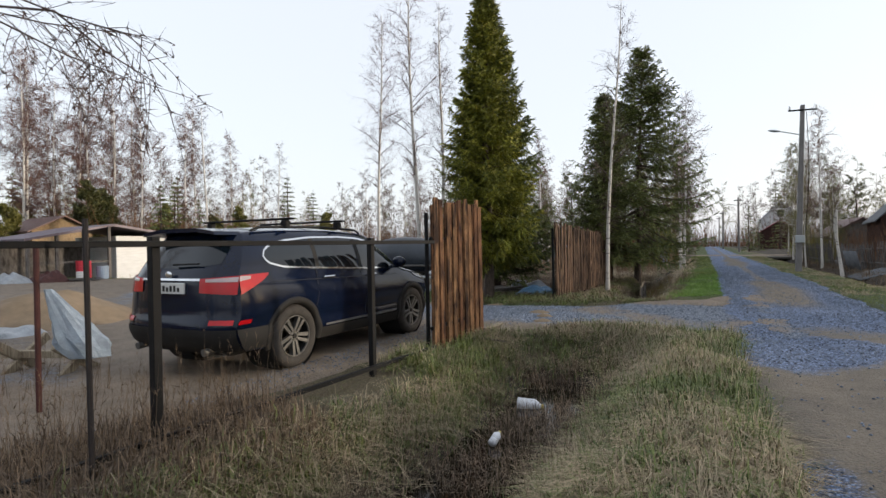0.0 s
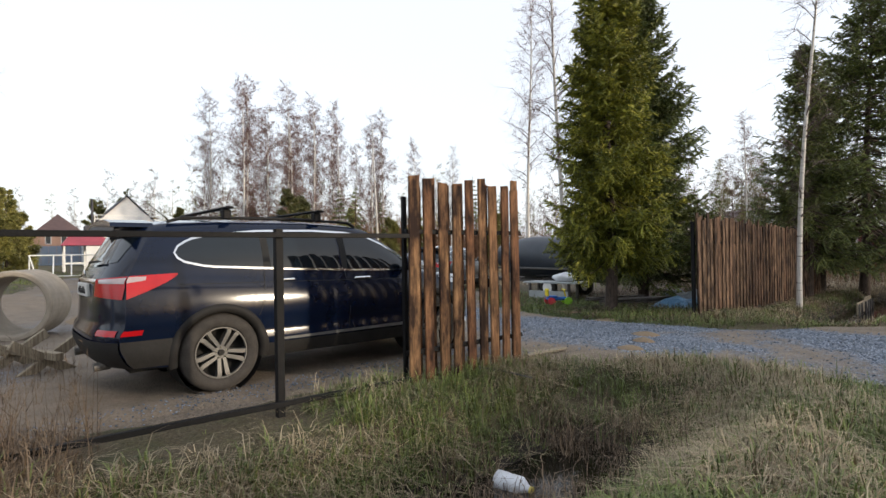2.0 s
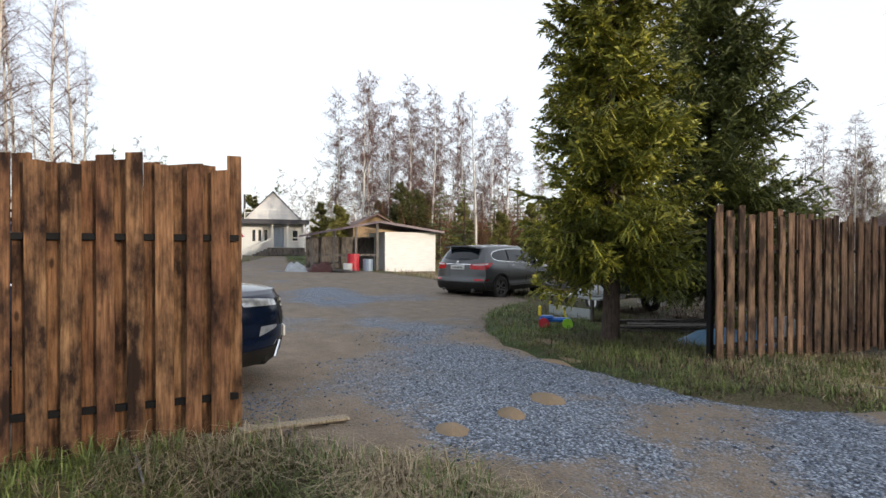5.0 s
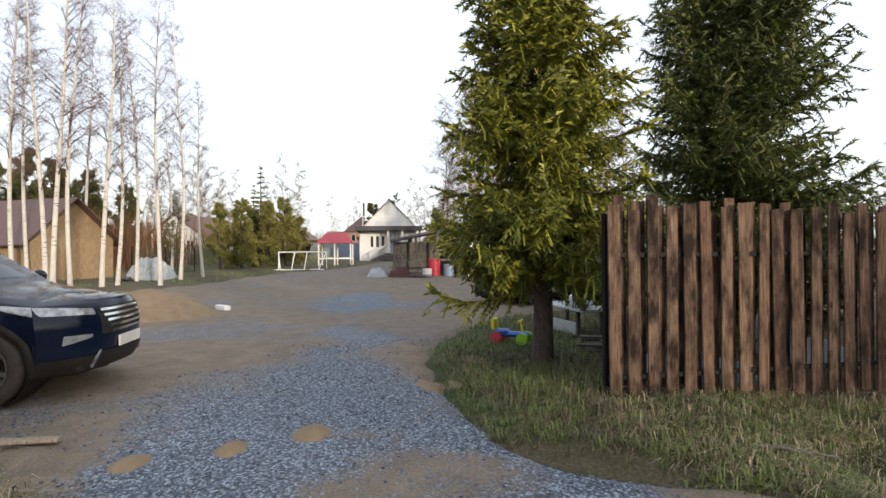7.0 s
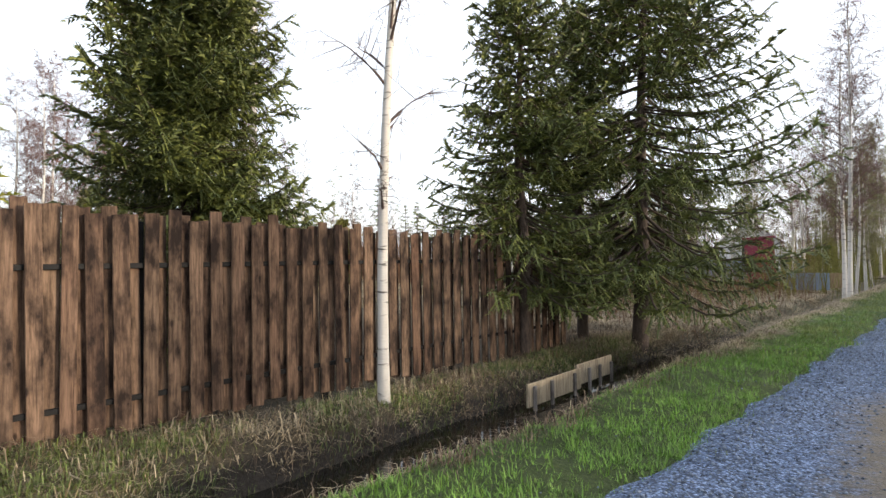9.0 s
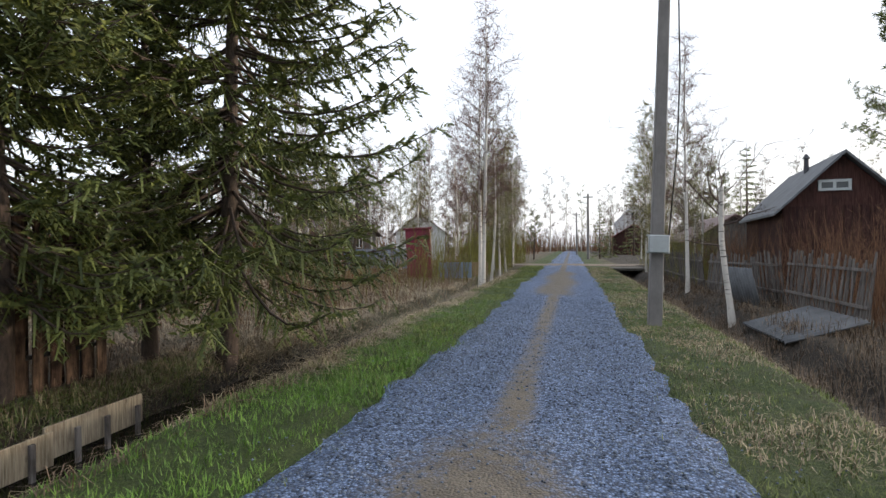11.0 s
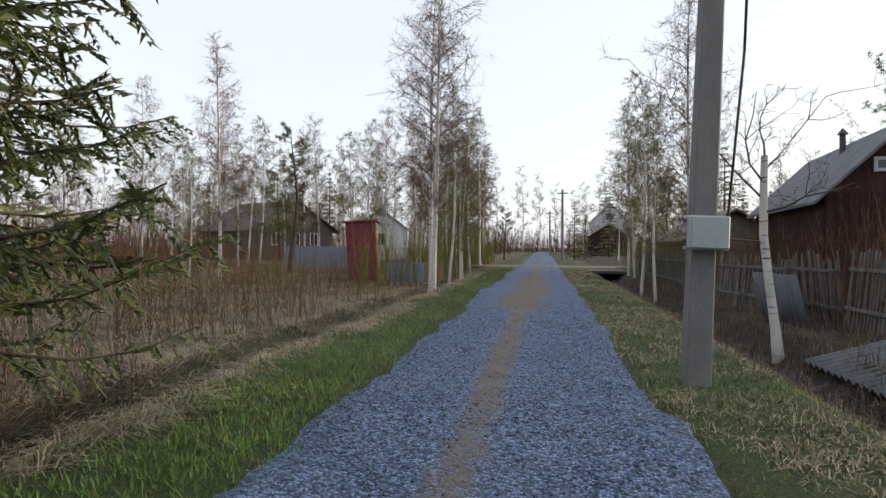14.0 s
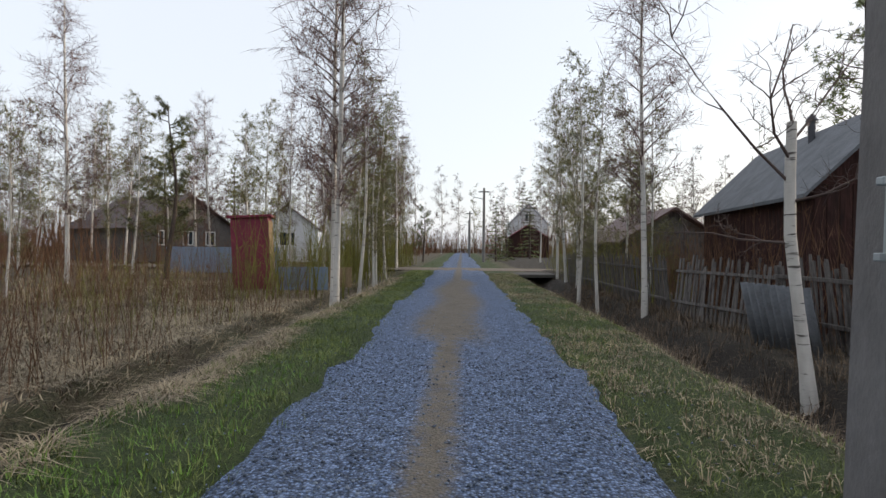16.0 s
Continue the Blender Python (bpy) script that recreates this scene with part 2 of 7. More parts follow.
def bark_material(name, base, dark, birch=False):
    mat, nt, b = nodes_of(name)
    if birch:
        vec = coords(nt, (1.0, 1.0, 7.0))
        marks = noise_tex(nt, vec, 3.2, 3, 0.6)
        col = ramp(nt, marks, ((0.0, base), (0.6, base), (0.68, dark), (1.0, dark)))
        vec2 = coords(nt, (1, 1, 0.35))
        col = blend(nt, ramp(nt, noise_tex(nt, vec2, 5.0), ((0.4, (0, 0, 0)), (0.75, (0.55, 0.55, 0.55)))), col, tuple(0.5 * (p + q) for p, q in zip(base, dark)))
    else:
        vec = coords(nt, (1, 1, 0.3))
        marks = noise_tex(nt, vec, 30.0, 6, 0.7)
        col = ramp(nt, marks, ((0.35, dark), (0.65, base)))
    nt.links.new(col, b.inputs["Base Color"])
    b.inputs["Roughness"].default_value = 0.85
    bump(nt, b, marks, 0.5, 0.02)
    return mat


def foliage_material(name, lo, hi, rough=0.6, sheen=0.15):
    """Needles, leaves or blades, toned piece by piece."""
    mat, nt, b = nodes_of(name)
    geo = nt.nodes.new("ShaderNodeNewGeometry")
    col = ramp(nt, geo.outputs["Random Per Island"], ((0.0, lo), (1.0, hi)))
    patch = noise_tex(nt, coords(nt), 0.9, 3)
    col = blend(nt, 1.0, col, ramp(nt, patch, ((0.3, (0.65, 0.65, 0.65)), (0.7, (1.25, 1.2, 1.1)))), "MULTIPLY")
    nt.links.new(col, b.inputs["Base Color"])
    b.inputs["Roughness"].default_value = rough
    b.inputs["Transmission Weight"].default_value = 0.0
    b.inputs["Subsurface Weight"].default_value = 0.0
    return mat


M_TURF = ground_material()
M_ROAD = road_material("crushed_stone", (0.1, 0.083, 0.064), (0.21, 0.178, 0.138), (0.92, 1.0, 1.14))
M_DRIVE = road_material("sandy_drive", (0.115, 0.089, 0.066), (0.28, 0.224, 0.168), (1.3, 1.22, 1.08))
M_BOARD = wood_material("gate_board", (0.4, 0.235, 0.125), (0.19, 0.088, 0.05), (0.018, 0.011, 0.01), 0.48)
M_BOARD2 = wood_material("fence_board", (0.25, 0.172, 0.12), (0.14, 0.083, 0.058), (0.015, 0.01, 0.009), 0.46)
M_GREYWOOD = wood_material("grey_wood", (0.23, 0.212, 0.2), (0.14, 0.127, 0.12), (0.04, 0.034, 0.031), 0.58)
M_BLACKSTEEL = plain("black_steel", (0.007, 0.007, 0.008), 0.6, 0.0, 0.4, 8, 0.2)
M_BLACKSTEEL.node_tree.nodes["Principled BSDF"].inputs["Specular IOR Level"].default_value = 0.18
M_BIRCH = bark_material("birch_bark", (0.58, 0.55, 0.51), (0.045, 0.035, 0.03), True)
M_SPRUCEBARK = bark_material("spruce_bark", (0.1, 0.07, 0.055), (0.03, 0.022, 0.018))
M_TWIG = plain("birch_twig", (0.09, 0.062, 0.055), 0.8, 0, 0.3, 3)
M_NEEDLE = foliage_material("spruce_needles", (0.06, 0.082, 0.014), (0.3, 0.3, 0.035))
M_NEEDLE2 = foliage_material("dark_spruce_needles", (0.046, 0.066, 0.022), (0.17, 0.2, 0.048))
M_PINE = foliage_material("pine_needles", (0.04, 0.055, 0.012), (0.13, 0.13, 0.035))


# ---- ground, road, drive ----
def steps(*runs):
    """Coordinates from runs of (start, end, step)."""
    out = []
    for a, b, s in runs:
        out += list(np.arange(a, b - 1e-6, s))
    return out + [runs[-1][1]]


def in_road(x, y):
    u = x + 0.1 * y
    return smooth(u, 0.3, 0.6) * smooth(u, 3.15, 2.85)


DRIVE = [(0.9, 5.0), (-0.4, 6.1), (-1.5, 6.3), (-2.5, 5.6), (-3.35, 4.7), (-3.75, 3.2), (-3.7, 1), (-3.9, -1.6), (-6, -4), (-9, -5), (-14, -3.4),
         (-22, -0.5), (-30, 0.8), (-36, 4), (-50, 6.3), (-50, 8), (-36, 7.2), (-28, 9.5), (-22, 12), (-16, 13), (-12.0, 11.6), (-9.6, 9.6), (-7.1, 8.35),
         (-4.9, 8.3), (-3.5, 8.6), (-2.3, 10.0), (-1.0, 11.6), (0.3, 13.2), (1.5, 11)]


def drive_depth(x, y):
    """Distance to the edge of the drive, positive inside."""
    px, py = np.asarray(x, float), np.asarray(y, float)
    best = np.full(px.shape, 1e9)
    inside = np.zeros(px.shape, bool)
    for (ax, ay), (bx, by) in zip(DRIVE, DRIVE[1:] + DRIVE[:1]):
        dx, dy = bx - ax, by - ay
        k = clamp01(((px - ax) * dx + (py - ay) * dy) / (dx * dx + dy * dy))
        best = np.minimum(best, np.hypot(px - ax - k * dx, py - ay - k * dy))
        cross = ((ay > py) != (by > py)) & (px < dx * (py - ay) / (by - ay + 1e-12) + ax)
        inside ^= cross
    return np.where(inside, best, -best)


def ground_z(x, y):
    sunk = np.maximum(in_road(x, y), smooth(drive_depth(x, y), -0.05, 0.3))
    return land(x, y) - 0.07 * sunk


def green_of(x, y):
    u = x + 0.1 * y
    g = 0.32 + 0.1 * fbm(x, y, 3.0, 21)
    g = g + 0.55 * smooth(u, -1.0, -0.3) * smooth(u, 0.9, 0.4) * smooth(y, 9, 13)
    g = g + 0.3 * smooth(u, 2.8, 3.1) * smooth(u, 4.6, 3.9) + 0.25 * smooth(u, -0.9, -0.2) * smooth(y, 6, 4)
    g = g - 0.5 * smooth(-u, 1.9, 2.6) * smooth(y, 14, 17)
    g = g + 0.35 * smooth(-x, 3.6, 4.5) * smooth(y, 7.5, 8.2) * smooth(y, 11, 10)
    return g


def mud_of(x, y):
    return smooth(land(x, y, False), -0.28, -0.5) + 0.55 * smooth(x + 0.1 * y, 4.6, 5.2) * smooth(y, 15, 18) * smooth(x, 20, 8) + 0.5 * smooth(-x - 0.1 * y, 1.0, 1.5) * smooth(y, 10.5, 12) * smooth(y, 22, 19) * smooth(x, -7, -4.5)


gxs = steps((-420, -120, 60), (-120, -40, 8), (-40, -16, 1.2), (-16, -6, 0.3), (-6, 7, 0.11), (7, 16, 0.5), (16, 60, 5), (60, 420, 60))
gys = steps((-420, -80, 60), (-80, -12, 4), (-12, -4, 0.5), (-4, 34, 0.13), (34, 62, 0.5), (62, 150, 6), (150, 460, 60))
sheet("ground", gxs, gys, ground_z, M_TURF, label="patchy spring turf with straw and ditches", attrs=(("green", green_of), ("mud", mud_of)))


def road_z(x, y):
    u = x + 0.1 * y
    edge = 0.13 * (fbm(x, y, 0.5, 31) - 0.5) + 0.1 * (vnoise(x, y, 3.5, 37) - 0.5)
    rag = edge * 4 - 0.1 * smooth(y, 21, 24)
    lift = smooth(u + rag, 0.15, 0.75) * smooth(u + edge * 4 + 0.1 * smooth(y, 19, 23), 3.35, 2.75)
    ruts = 0.025 * (np.exp(-((u - 1.05) / 0.3) ** 2) + np.exp(-((u - 2.35) / 0.3) ** 2))
    return -0.075 + 0.105 * lift - ruts + 0.012 * (vnoise(x, y, 0.25, 4) - 0.5)


def road_dirt(x, y):
    u = x + 0.1 * y
    strip = np.exp(-((u - 1.68) / 0.24) ** 2) * smooth(y, 15, 18) * (0.4 + 0.6 * fbm(x, y, 3.0, 51))
    bare = 0.8 * np.exp(-((u - 1.7 - 0.1 * np.sin(y)) / 0.75) ** 2) * (smooth(y, 8, 11) * smooth(y, 19, 16) + smooth(y, 26, 29) * smooth(y, 46, 38) * 0.95)
    start = 0.85 * smooth(y, 9, 5) * smooth(fbm(x, y, 2.5, 61), 0.3, 0.48)
    edges = 0.25 * (smooth(u, 0.75, 0.35) + smooth(u, 2.65, 3.05))
    return np.maximum(np.maximum(strip, bare), start) + edges


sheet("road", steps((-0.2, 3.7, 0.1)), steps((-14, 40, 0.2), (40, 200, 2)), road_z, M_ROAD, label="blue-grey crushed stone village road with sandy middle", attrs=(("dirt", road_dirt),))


def drive_z(x, y):
    d = drive_depth(x, y) + 0.8 * (fbm(x, y, 0.9, 33) - 0.5)
    base = land(x, y, False) + 0.03 * (fbm(x, y, 1.4, 3) - 0.5)
    lumps = 0.05 * smooth(x, -14, -20) * (vnoise(x, y, 0.5, 12) - 0.3)
    return base - 0.12 + 0.13 * smooth(d, -0.15, 0.35) + 0.018 * (vnoise(x, y, 0.3, 14) - 0.5) + lumps


def drive_dirt(x, y):
    stony = 0.95 * (0.45 + 0.55 * smooth(fbm(x, y, 1.6, 77), 0.38, 0.6)) * smooth(y, 5.2, 6.2) * smooth(y, 10.0 + 0.15 * x, 9.2 + 0.15 * x) * smooth(x, -5.5, -2.8) + 0.5 * np.exp(-(((y - 7.4 - 0.05 * x) / 0.9) ** 2)) * smooth(-x, 3, 6) * smooth(x, -26, -12)
    return clamp01(1.0 - 0.8 * stony - 0.5 * smooth(fbm(x, y, 2.2, 71), 0.35, 0.75))


sheet("driveway", steps((-52, -20, 0.5), (-20, 3.2, 0.16)), steps((-6, 14, 0.16)), drive_z, M_DRIVE, keep=lambda x, y: drive_depth(x, y) > -0.35,
      label="sandy driveway with crushed stone and ruts", attrs=(("dirt", drive_dirt),))


# ---- fences ----
def board_mesh(name, w, h, t, cut, mat):
    """An upright board with one slanted top and softened edges, its foot at the origin."""
    bm = bmesh.new()
    b = 0.004
    ring = [(-w / 2 + b, -t / 2), (w / 2 - b, -t / 2), (w / 2, -t / 2 + b), (w / 2, t / 2 - b), (w / 2 - b, t / 2), (-w / 2 + b, t / 2), (-w / 2, t / 2 - b), (-w / 2, -t / 2 + b)]
    lo = [bm.verts.new((x, y, 0)) for x, y in ring]
    hi = [bm.verts.new((x, y, h + cut * x / w)) for x, y in ring]
    bm.faces.new(lo[::-1])
    bm.faces.new(hi)
    for i in range(8):
        bm.faces.new((lo[i], lo[(i + 1) % 8], hi[(i + 1) % 8], hi[i]))
    me = bpy.data.meshes.new(name)
    bm.to_mesh(me)
    bm.free()
    me.materials.append(mat)
    return me


def put_board(me, parent, m):
    ob = new("board", me)
    ob.parent = parent
    ob.matrix_local = m
    return ob


def line_frame(ax, ay, bx, by, z=0.0):
    """A pose at a, its x along the line to b; local y points away from the road."""
    return pose(ax, ay, z, 0, 0, math.degrees(math.atan2(by - ay, bx - ax)))


# ---- trees ----
class Mesher:
    """Gathers tubes and small blades into plain lists."""

    def __init__(self):
        self.v, self.f = [], []

    def tube(self, pts, radii, n=5):
        base = len(self.v)
        for i, (p, r) in enumerate(zip(pts, radii)):
            d = (pts[min(i + 1, len(pts) - 1)] - pts[max(i - 1, 0)]).normalized()
            a = d.orthogonal().normalized()
            b = d.cross(a)
            for k in range(n):
                t = 2 * math.pi * k / n
                self.v.append(p + (a * math.cos(t) + b * math.sin(t)) * r)
        for i in range(len(pts) - 1):
            for k in range(n):
                q = base + i * n
                self.f.append((q + k, q + (k + 1) % n, q + n + (k + 1) % n, q + n + k))

    def blade(self, p, d, side, length, width):
        i = len(self.v)
        e = p + d * length
        self.v += [p - side * width * 0.5, p + side * width * 0.5, e + side * width * 0.2, e - side * width * 0.2]
        self.f.append((i, i + 1, i + 2, i + 3))

    def needle(self, p, d, side, length, width):
        i = len(self.v)
        self.v += [p - side * width * 0.5, p + side * width * 0.5, p + d * length]
        self.f.append((i, i + 1, i + 2))

    def mesh(self, name, mat, smoothed=False):
        me = bpy.data.meshes.new(name)
        me.from_pydata([tuple(v) for v in self.v], [], self.f)
        if smoothed:
            me.polygons.foreach_set("use_smooth", [True] * len(me.polygons))
        me.materials.append(mat)
        return me


def rnd_dir():
    while True:
        v = Vector((random.uniform(-1, 1), random.uniform(-1, 1), random.uniform(-1, 1)))
        if 0.1 < v.length < 1:
            return v.normalized()


UP = Vector((0, 0, 1))


def spruce(name, h, radius, base, seed, label, mat, dens=1.0, droop=0.25, bare=0.0, twig=0.34, lean=0.0):
    """A spruce: tapered trunk, whorls of drooping limbs, sprays of short needles on side twigs."""
    random.seed(seed)
    wood, leaf = Mesher(), Mesher()
    tops = [Vector((lean * (k / 10) ** 2 + 0.03 * math.sin(k), 0.03 * math.cos(k * 1.3), h * k / 10 - (0.3 if k == 0 else 0))) for k in range(11)]
    tr = 0.011 * h + 0.03
    wood.tube(tops, [tr * (1.15 if k == 0 else 1) * (1 - k / 10) + 0.008 for k in range(11)], 9)
    z = base
    while z < h * 0.985:
        f = (z - base) / (h - base)
        reach = radius * (1 - f) ** 0.85 * (0.72 + 0.28 * min(1, f * 5 + 0.35)) + 0.12
        for _ in range(random.choice((8, 9, 10, 11))):
            if random.random() < bare * (1 - f):
                continue
            ang = random.uniform(0, 2 * math.pi)
            ln = reach * random.uniform(0.62, 1.12)
            out = Vector((math.cos(ang), math.sin(ang), 0))
            side = Vector((-out.y, out.x, 0))
            rise = 0.45 * f - droop * (1 - f) + random.uniform(-0.08, 0.08)
            n = 6
            zj = min(h * 0.98, z + random.uniform(-0.14, 0.14))
            o = Vector((lean * (zj / h) ** 2, 0, zj))
            pts = [o + out * ln * s + UP * (rise * ln * s - 0.22 * ln * math.sin(s * 2.2) * (1 - f) + 0.16 * ln * s * s * s) for s in (i / n for i in range(n + 1))]
            wood.tube(pts, [0.006 + 0.016 * (ln / 2) * (1 - i / n) for i in range(n + 1)], 4)
            count = max(6, int(ln * 26 * dens))
            for j in range(count):
                s = (j + random.random()) / count
                if s < 0.12 + bare * 0.2:
                    continue
                q = min(int(s * n), n - 1)
                p = pts[q].lerp(pts[q + 1], s * n - q)
                d0 = (pts[q + 1] - pts[q]).normalized()
                sg = random.choice((-1, 1))
                tl = twig * (0.75 + 0.5 * (1 - s)) * random.uniform(0.55, 1.15) * min(1, 0.45 + ln * 0.4)
                d = (d0 * 0.6 + side * sg * random.uniform(0.1, 1.0) - UP * random.uniform(-0.35, 1.5) * (1 - 0.5 * f)).normalized()
                m = max(3, int(tl / 0.045))
                across = d.cross(UP).normalized() if abs(d.z) < 0.97 else side
                lift = across.cross(d)
                for i in range(m):
                    c = p + d * (tl * i / m) - UP * 0.12 * tl * (i / m) ** 2
                    for w in (1, -1):
                        nd = (d * 0.7 + across * w * random.uniform(0.5, 1.0) + lift * random.uniform(-0.6, 0.5)).normalized()
                        leaf.needle(c, nd, (lift * 0.8 + d * 0.6).normalized(), random.uniform(0.06, 0.105), 0.04)
                leaf.blade(p, d, across, tl * 1.03, 0.03)
        z += (0.085 + 0.05 * (1 - f)) * random.uniform(0.8, 1.25) * (h / 7) ** 0.4
    root = thing(name, Matrix(), label, "tree")
    t = new("trunk", wood.mesh("spruce_trunk", M_SPRUCEBARK, True))
    c = new("crown", leaf.mesh("spruce_crown", mat))
    t.parent = c.parent = root
    return root


def birch(h, seed, fine=1.0, lean=0.0, spread=1.0, first=0.25, trunk=0.0075, crown_mat=None, leaves=0, bark=None, hair=0.006):
    """Meshes of a birch in early spring: white trunk, rising limbs, thin hanging twigs."""
    random.seed(seed)
    stem, wood, tw = Mesher(), Mesher(), Mesher()
    n = 12
    bend = random.uniform(-1, 1)
    tops = []
    for k in range(n + 1):
        s = k / n
        tops.append(Vector((lean * h * s + 0.012 * h * bend * math.sin(s * 5), 0.012 * h * math.sin(s * 4 + seed), h * s - (0.25 if k == 0 else 0))))
    r0 = trunk * h + 0.015
    stem.tube(tops, [r0 * (1.25 if k == 0 else 1) * (1 - k / n) ** 0.8 + 0.006 for k in range(n + 1)], 8)
    count = int(34 * fine)
    for j in range(count):
        s = first + (0.97 - first) * (j + random.random() * 0.8) / count
        q = min(int(s * n), n - 1)
        p = tops[q].lerp(tops[q + 1], s * n - q)
        ang = random.uniform(0, 2 * math.pi)
        out = Vector((math.cos(ang), math.sin(ang), 0))
        ln = h * 0.2 * spread * (1.15 - s) ** 0.8 * random.uniform(0.5, 1.2) * min(1, 0.5 + 2.2 * (s - first))
        m = 4
        pts = [p + out * ln * t * 0.75 + UP * ln * (0.85 * t - 0.3 * t * t) + rnd_dir() * 0.04 * ln * t for t in (i / m for i in range(m + 1))]
        wood.tube(pts, [0.0022 * h * (1 - s) ** 0.6 * (1 - i / m) + 0.004 for i in range(m + 1)], 4)
        for _ in range(int((6 + ln * 6) * fine)):
            t = random.uniform(0.15, 1)
            a = min(int(t * m), m - 1)
            b = pts[a].lerp(pts[a + 1], t * m - a)
            d = (out * random.uniform(0.0, 0.7) + rnd_dir() * 0.8 + UP * random.uniform(0.0, 0.7)).normalized()
            tl = (0.25 + 0.32 * ln) * random.uniform(0.6, 1.3)
            end = b + (d - UP * 0.15) * tl
            tw.needle(b, (end - b).normalized(), d.cross(rnd_dir()).normalized(), tl, 0.012)
            for _ in range(9):
                e = b.lerp(end, random.uniform(0.1, 1))
                dd = (d * 0.6 + rnd_dir() * 0.8 - UP * random.uniform(-0.1, 0.35)).normalized()
                le = tl * random.uniform(0.3, 0.75)
                tw.needle(e, dd, dd.cross(rnd_dir()).normalized(), le, hair)
                if leaves and random.random() < leaves:
                    for _ in range(2):
                        tw.needle(e + dd * le * random.random(), rnd_dir(), rnd_dir(), 0.06, 0.04)
    return stem.mesh("birch_trunk", bark or M_BIRCH, True), wood.mesh("birch_limbs", M_TWIG, True), tw.mesh("birch_twigs", crown_mat or M_TWIG)


def plant(meshes, names, m, label, category="tree", group=""):
    root = thing("birch_tree" if "birch" in label else "tree", m, label, category, group)
    for me, nm in zip(meshes, names):
        o = new(nm, me)
        o.parent = root
        if nm != "trunk":
            tagged(o, kind="stuff")
    return root



def pine(h, seed, low=0.35, fine=1.0, mat=None, trunk_mat=None, wide=0.028):
    """Meshes of a pine: trunk, spreading limbs, tufts of long needles at their ends."""
    random.seed(seed)
    stem, wood, leaf = Mesher(), Mesher(), Mesher()
    tops = [Vector((0.02 * h * math.sin(k * 0.7 + seed), 0.02 * h * math.cos(k * 0.9), h * k / 8 - (0.3 if k == 0 else 0))) for k in range(9)]
    stem.tube(tops, [(0.012 * h + 0.03) * (1 - k / 8) + 0.01 for k in range(9)], 8)
    count = int(26 * fine)
    for j in range(count):
        s = low + (0.98 - low) * (j + random.random()) / count
        q = min(int(s * 8), 7)
        p = tops[q].lerp(tops[q + 1], s * 8 - q)
        a = random.uniform(0, 2 * math.pi)
        out = Vector((math.cos(a), math.sin(a), 0))
        ln = h * 0.26 * (1.08 - s) ** 0.6 * random.uniform(0.6, 1.1)
        pts = [p + out * ln * t + UP * ln * (0.25 * t + 0.25 * t * t) + rnd_dir() * 0.05 * ln * t for t in (0, 0.35, 0.7, 1)]
        wood.tube(pts, [0.02 * (1 - t) + 0.006 for t in (0, 0.35, 0.7, 1)], 4)
        for _ in range(int((6 + 7 * ln) * fine)):
            t = random.uniform(0.3, 1.02)
            b = min(int(t * 3), 2)
            c = pts[b].lerp(pts[b + 1], t * 3 - b) + rnd_dir() * 0.16 * ln
            for _ in range(16):
                d = (rnd_dir() + UP * 0.35 + out * 0.2).normalized()
                leaf.needle(c + d * 0.03, d, d.cross(rnd_dir()).normalized(), random.uniform(0.11, 0.2) * (1 + 6 * (wide - 0.028)), wide)
    return stem.mesh("pine_trunk", trunk_mat or M_SPRUCEBARK, True), wood.mesh("pine_limbs", M_SPRUCEBARK), leaf.mesh("pine_needles", mat or M_PINE)


def far_conifer(h, r, seed, mat):
    """Meshes of a spruce for the distance: trunk, limbs and flat hanging sprays."""
    random.seed(seed)
    stem, wood, leaf = Mesher(), Mesher(), Mesher()
    stem.tube([Vector((0, 0, h * k / 5 - (0.3 if k == 0 else 0))) for k in range(6)], [(0.012 * h + 0.03) * (1 - k / 5) + 0.01 for k in range(6)], 6)
    z = 0.08 * h
    while z < h * 0.98:
        f = z / h
        for _ in range(7):
            a = random.uniform(0, 2 * math.pi)
            out = Vector((math.cos(a), math.sin(a), 0))
            side = Vector((-out.y, out.x, 0))
            ln = (r * (1 - f) ** 0.9 + 0.1) * random.uniform(0.65, 1.1)
            o = Vector((0, 0, z + random.uniform(-0.1, 0.1)))
            e = o + out * ln + UP * ln * (0.35 * f - 0.2)
            wood.tube([o, e], [0.02, 0.006], 3)
            for k in range(8):
                p = o.lerp(e, random.uniform(0.15, 1))
                d = (out * 0.6 + side * random.uniform(-1, 1) - UP * random.uniform(0, 0.9)).normalized()
                leaf.needle(p, d, rnd_dir(), ln * random.uniform(0.18, 0.36) + 0.08, 0.09 + 0.03 * ln)
        z += h * 0.05
    return stem.mesh("far_trunk", M_SPRUCEBARK, True), wood.mesh("far_limbs", M_SPRUCEBARK), leaf.mesh("far_needles", mat)


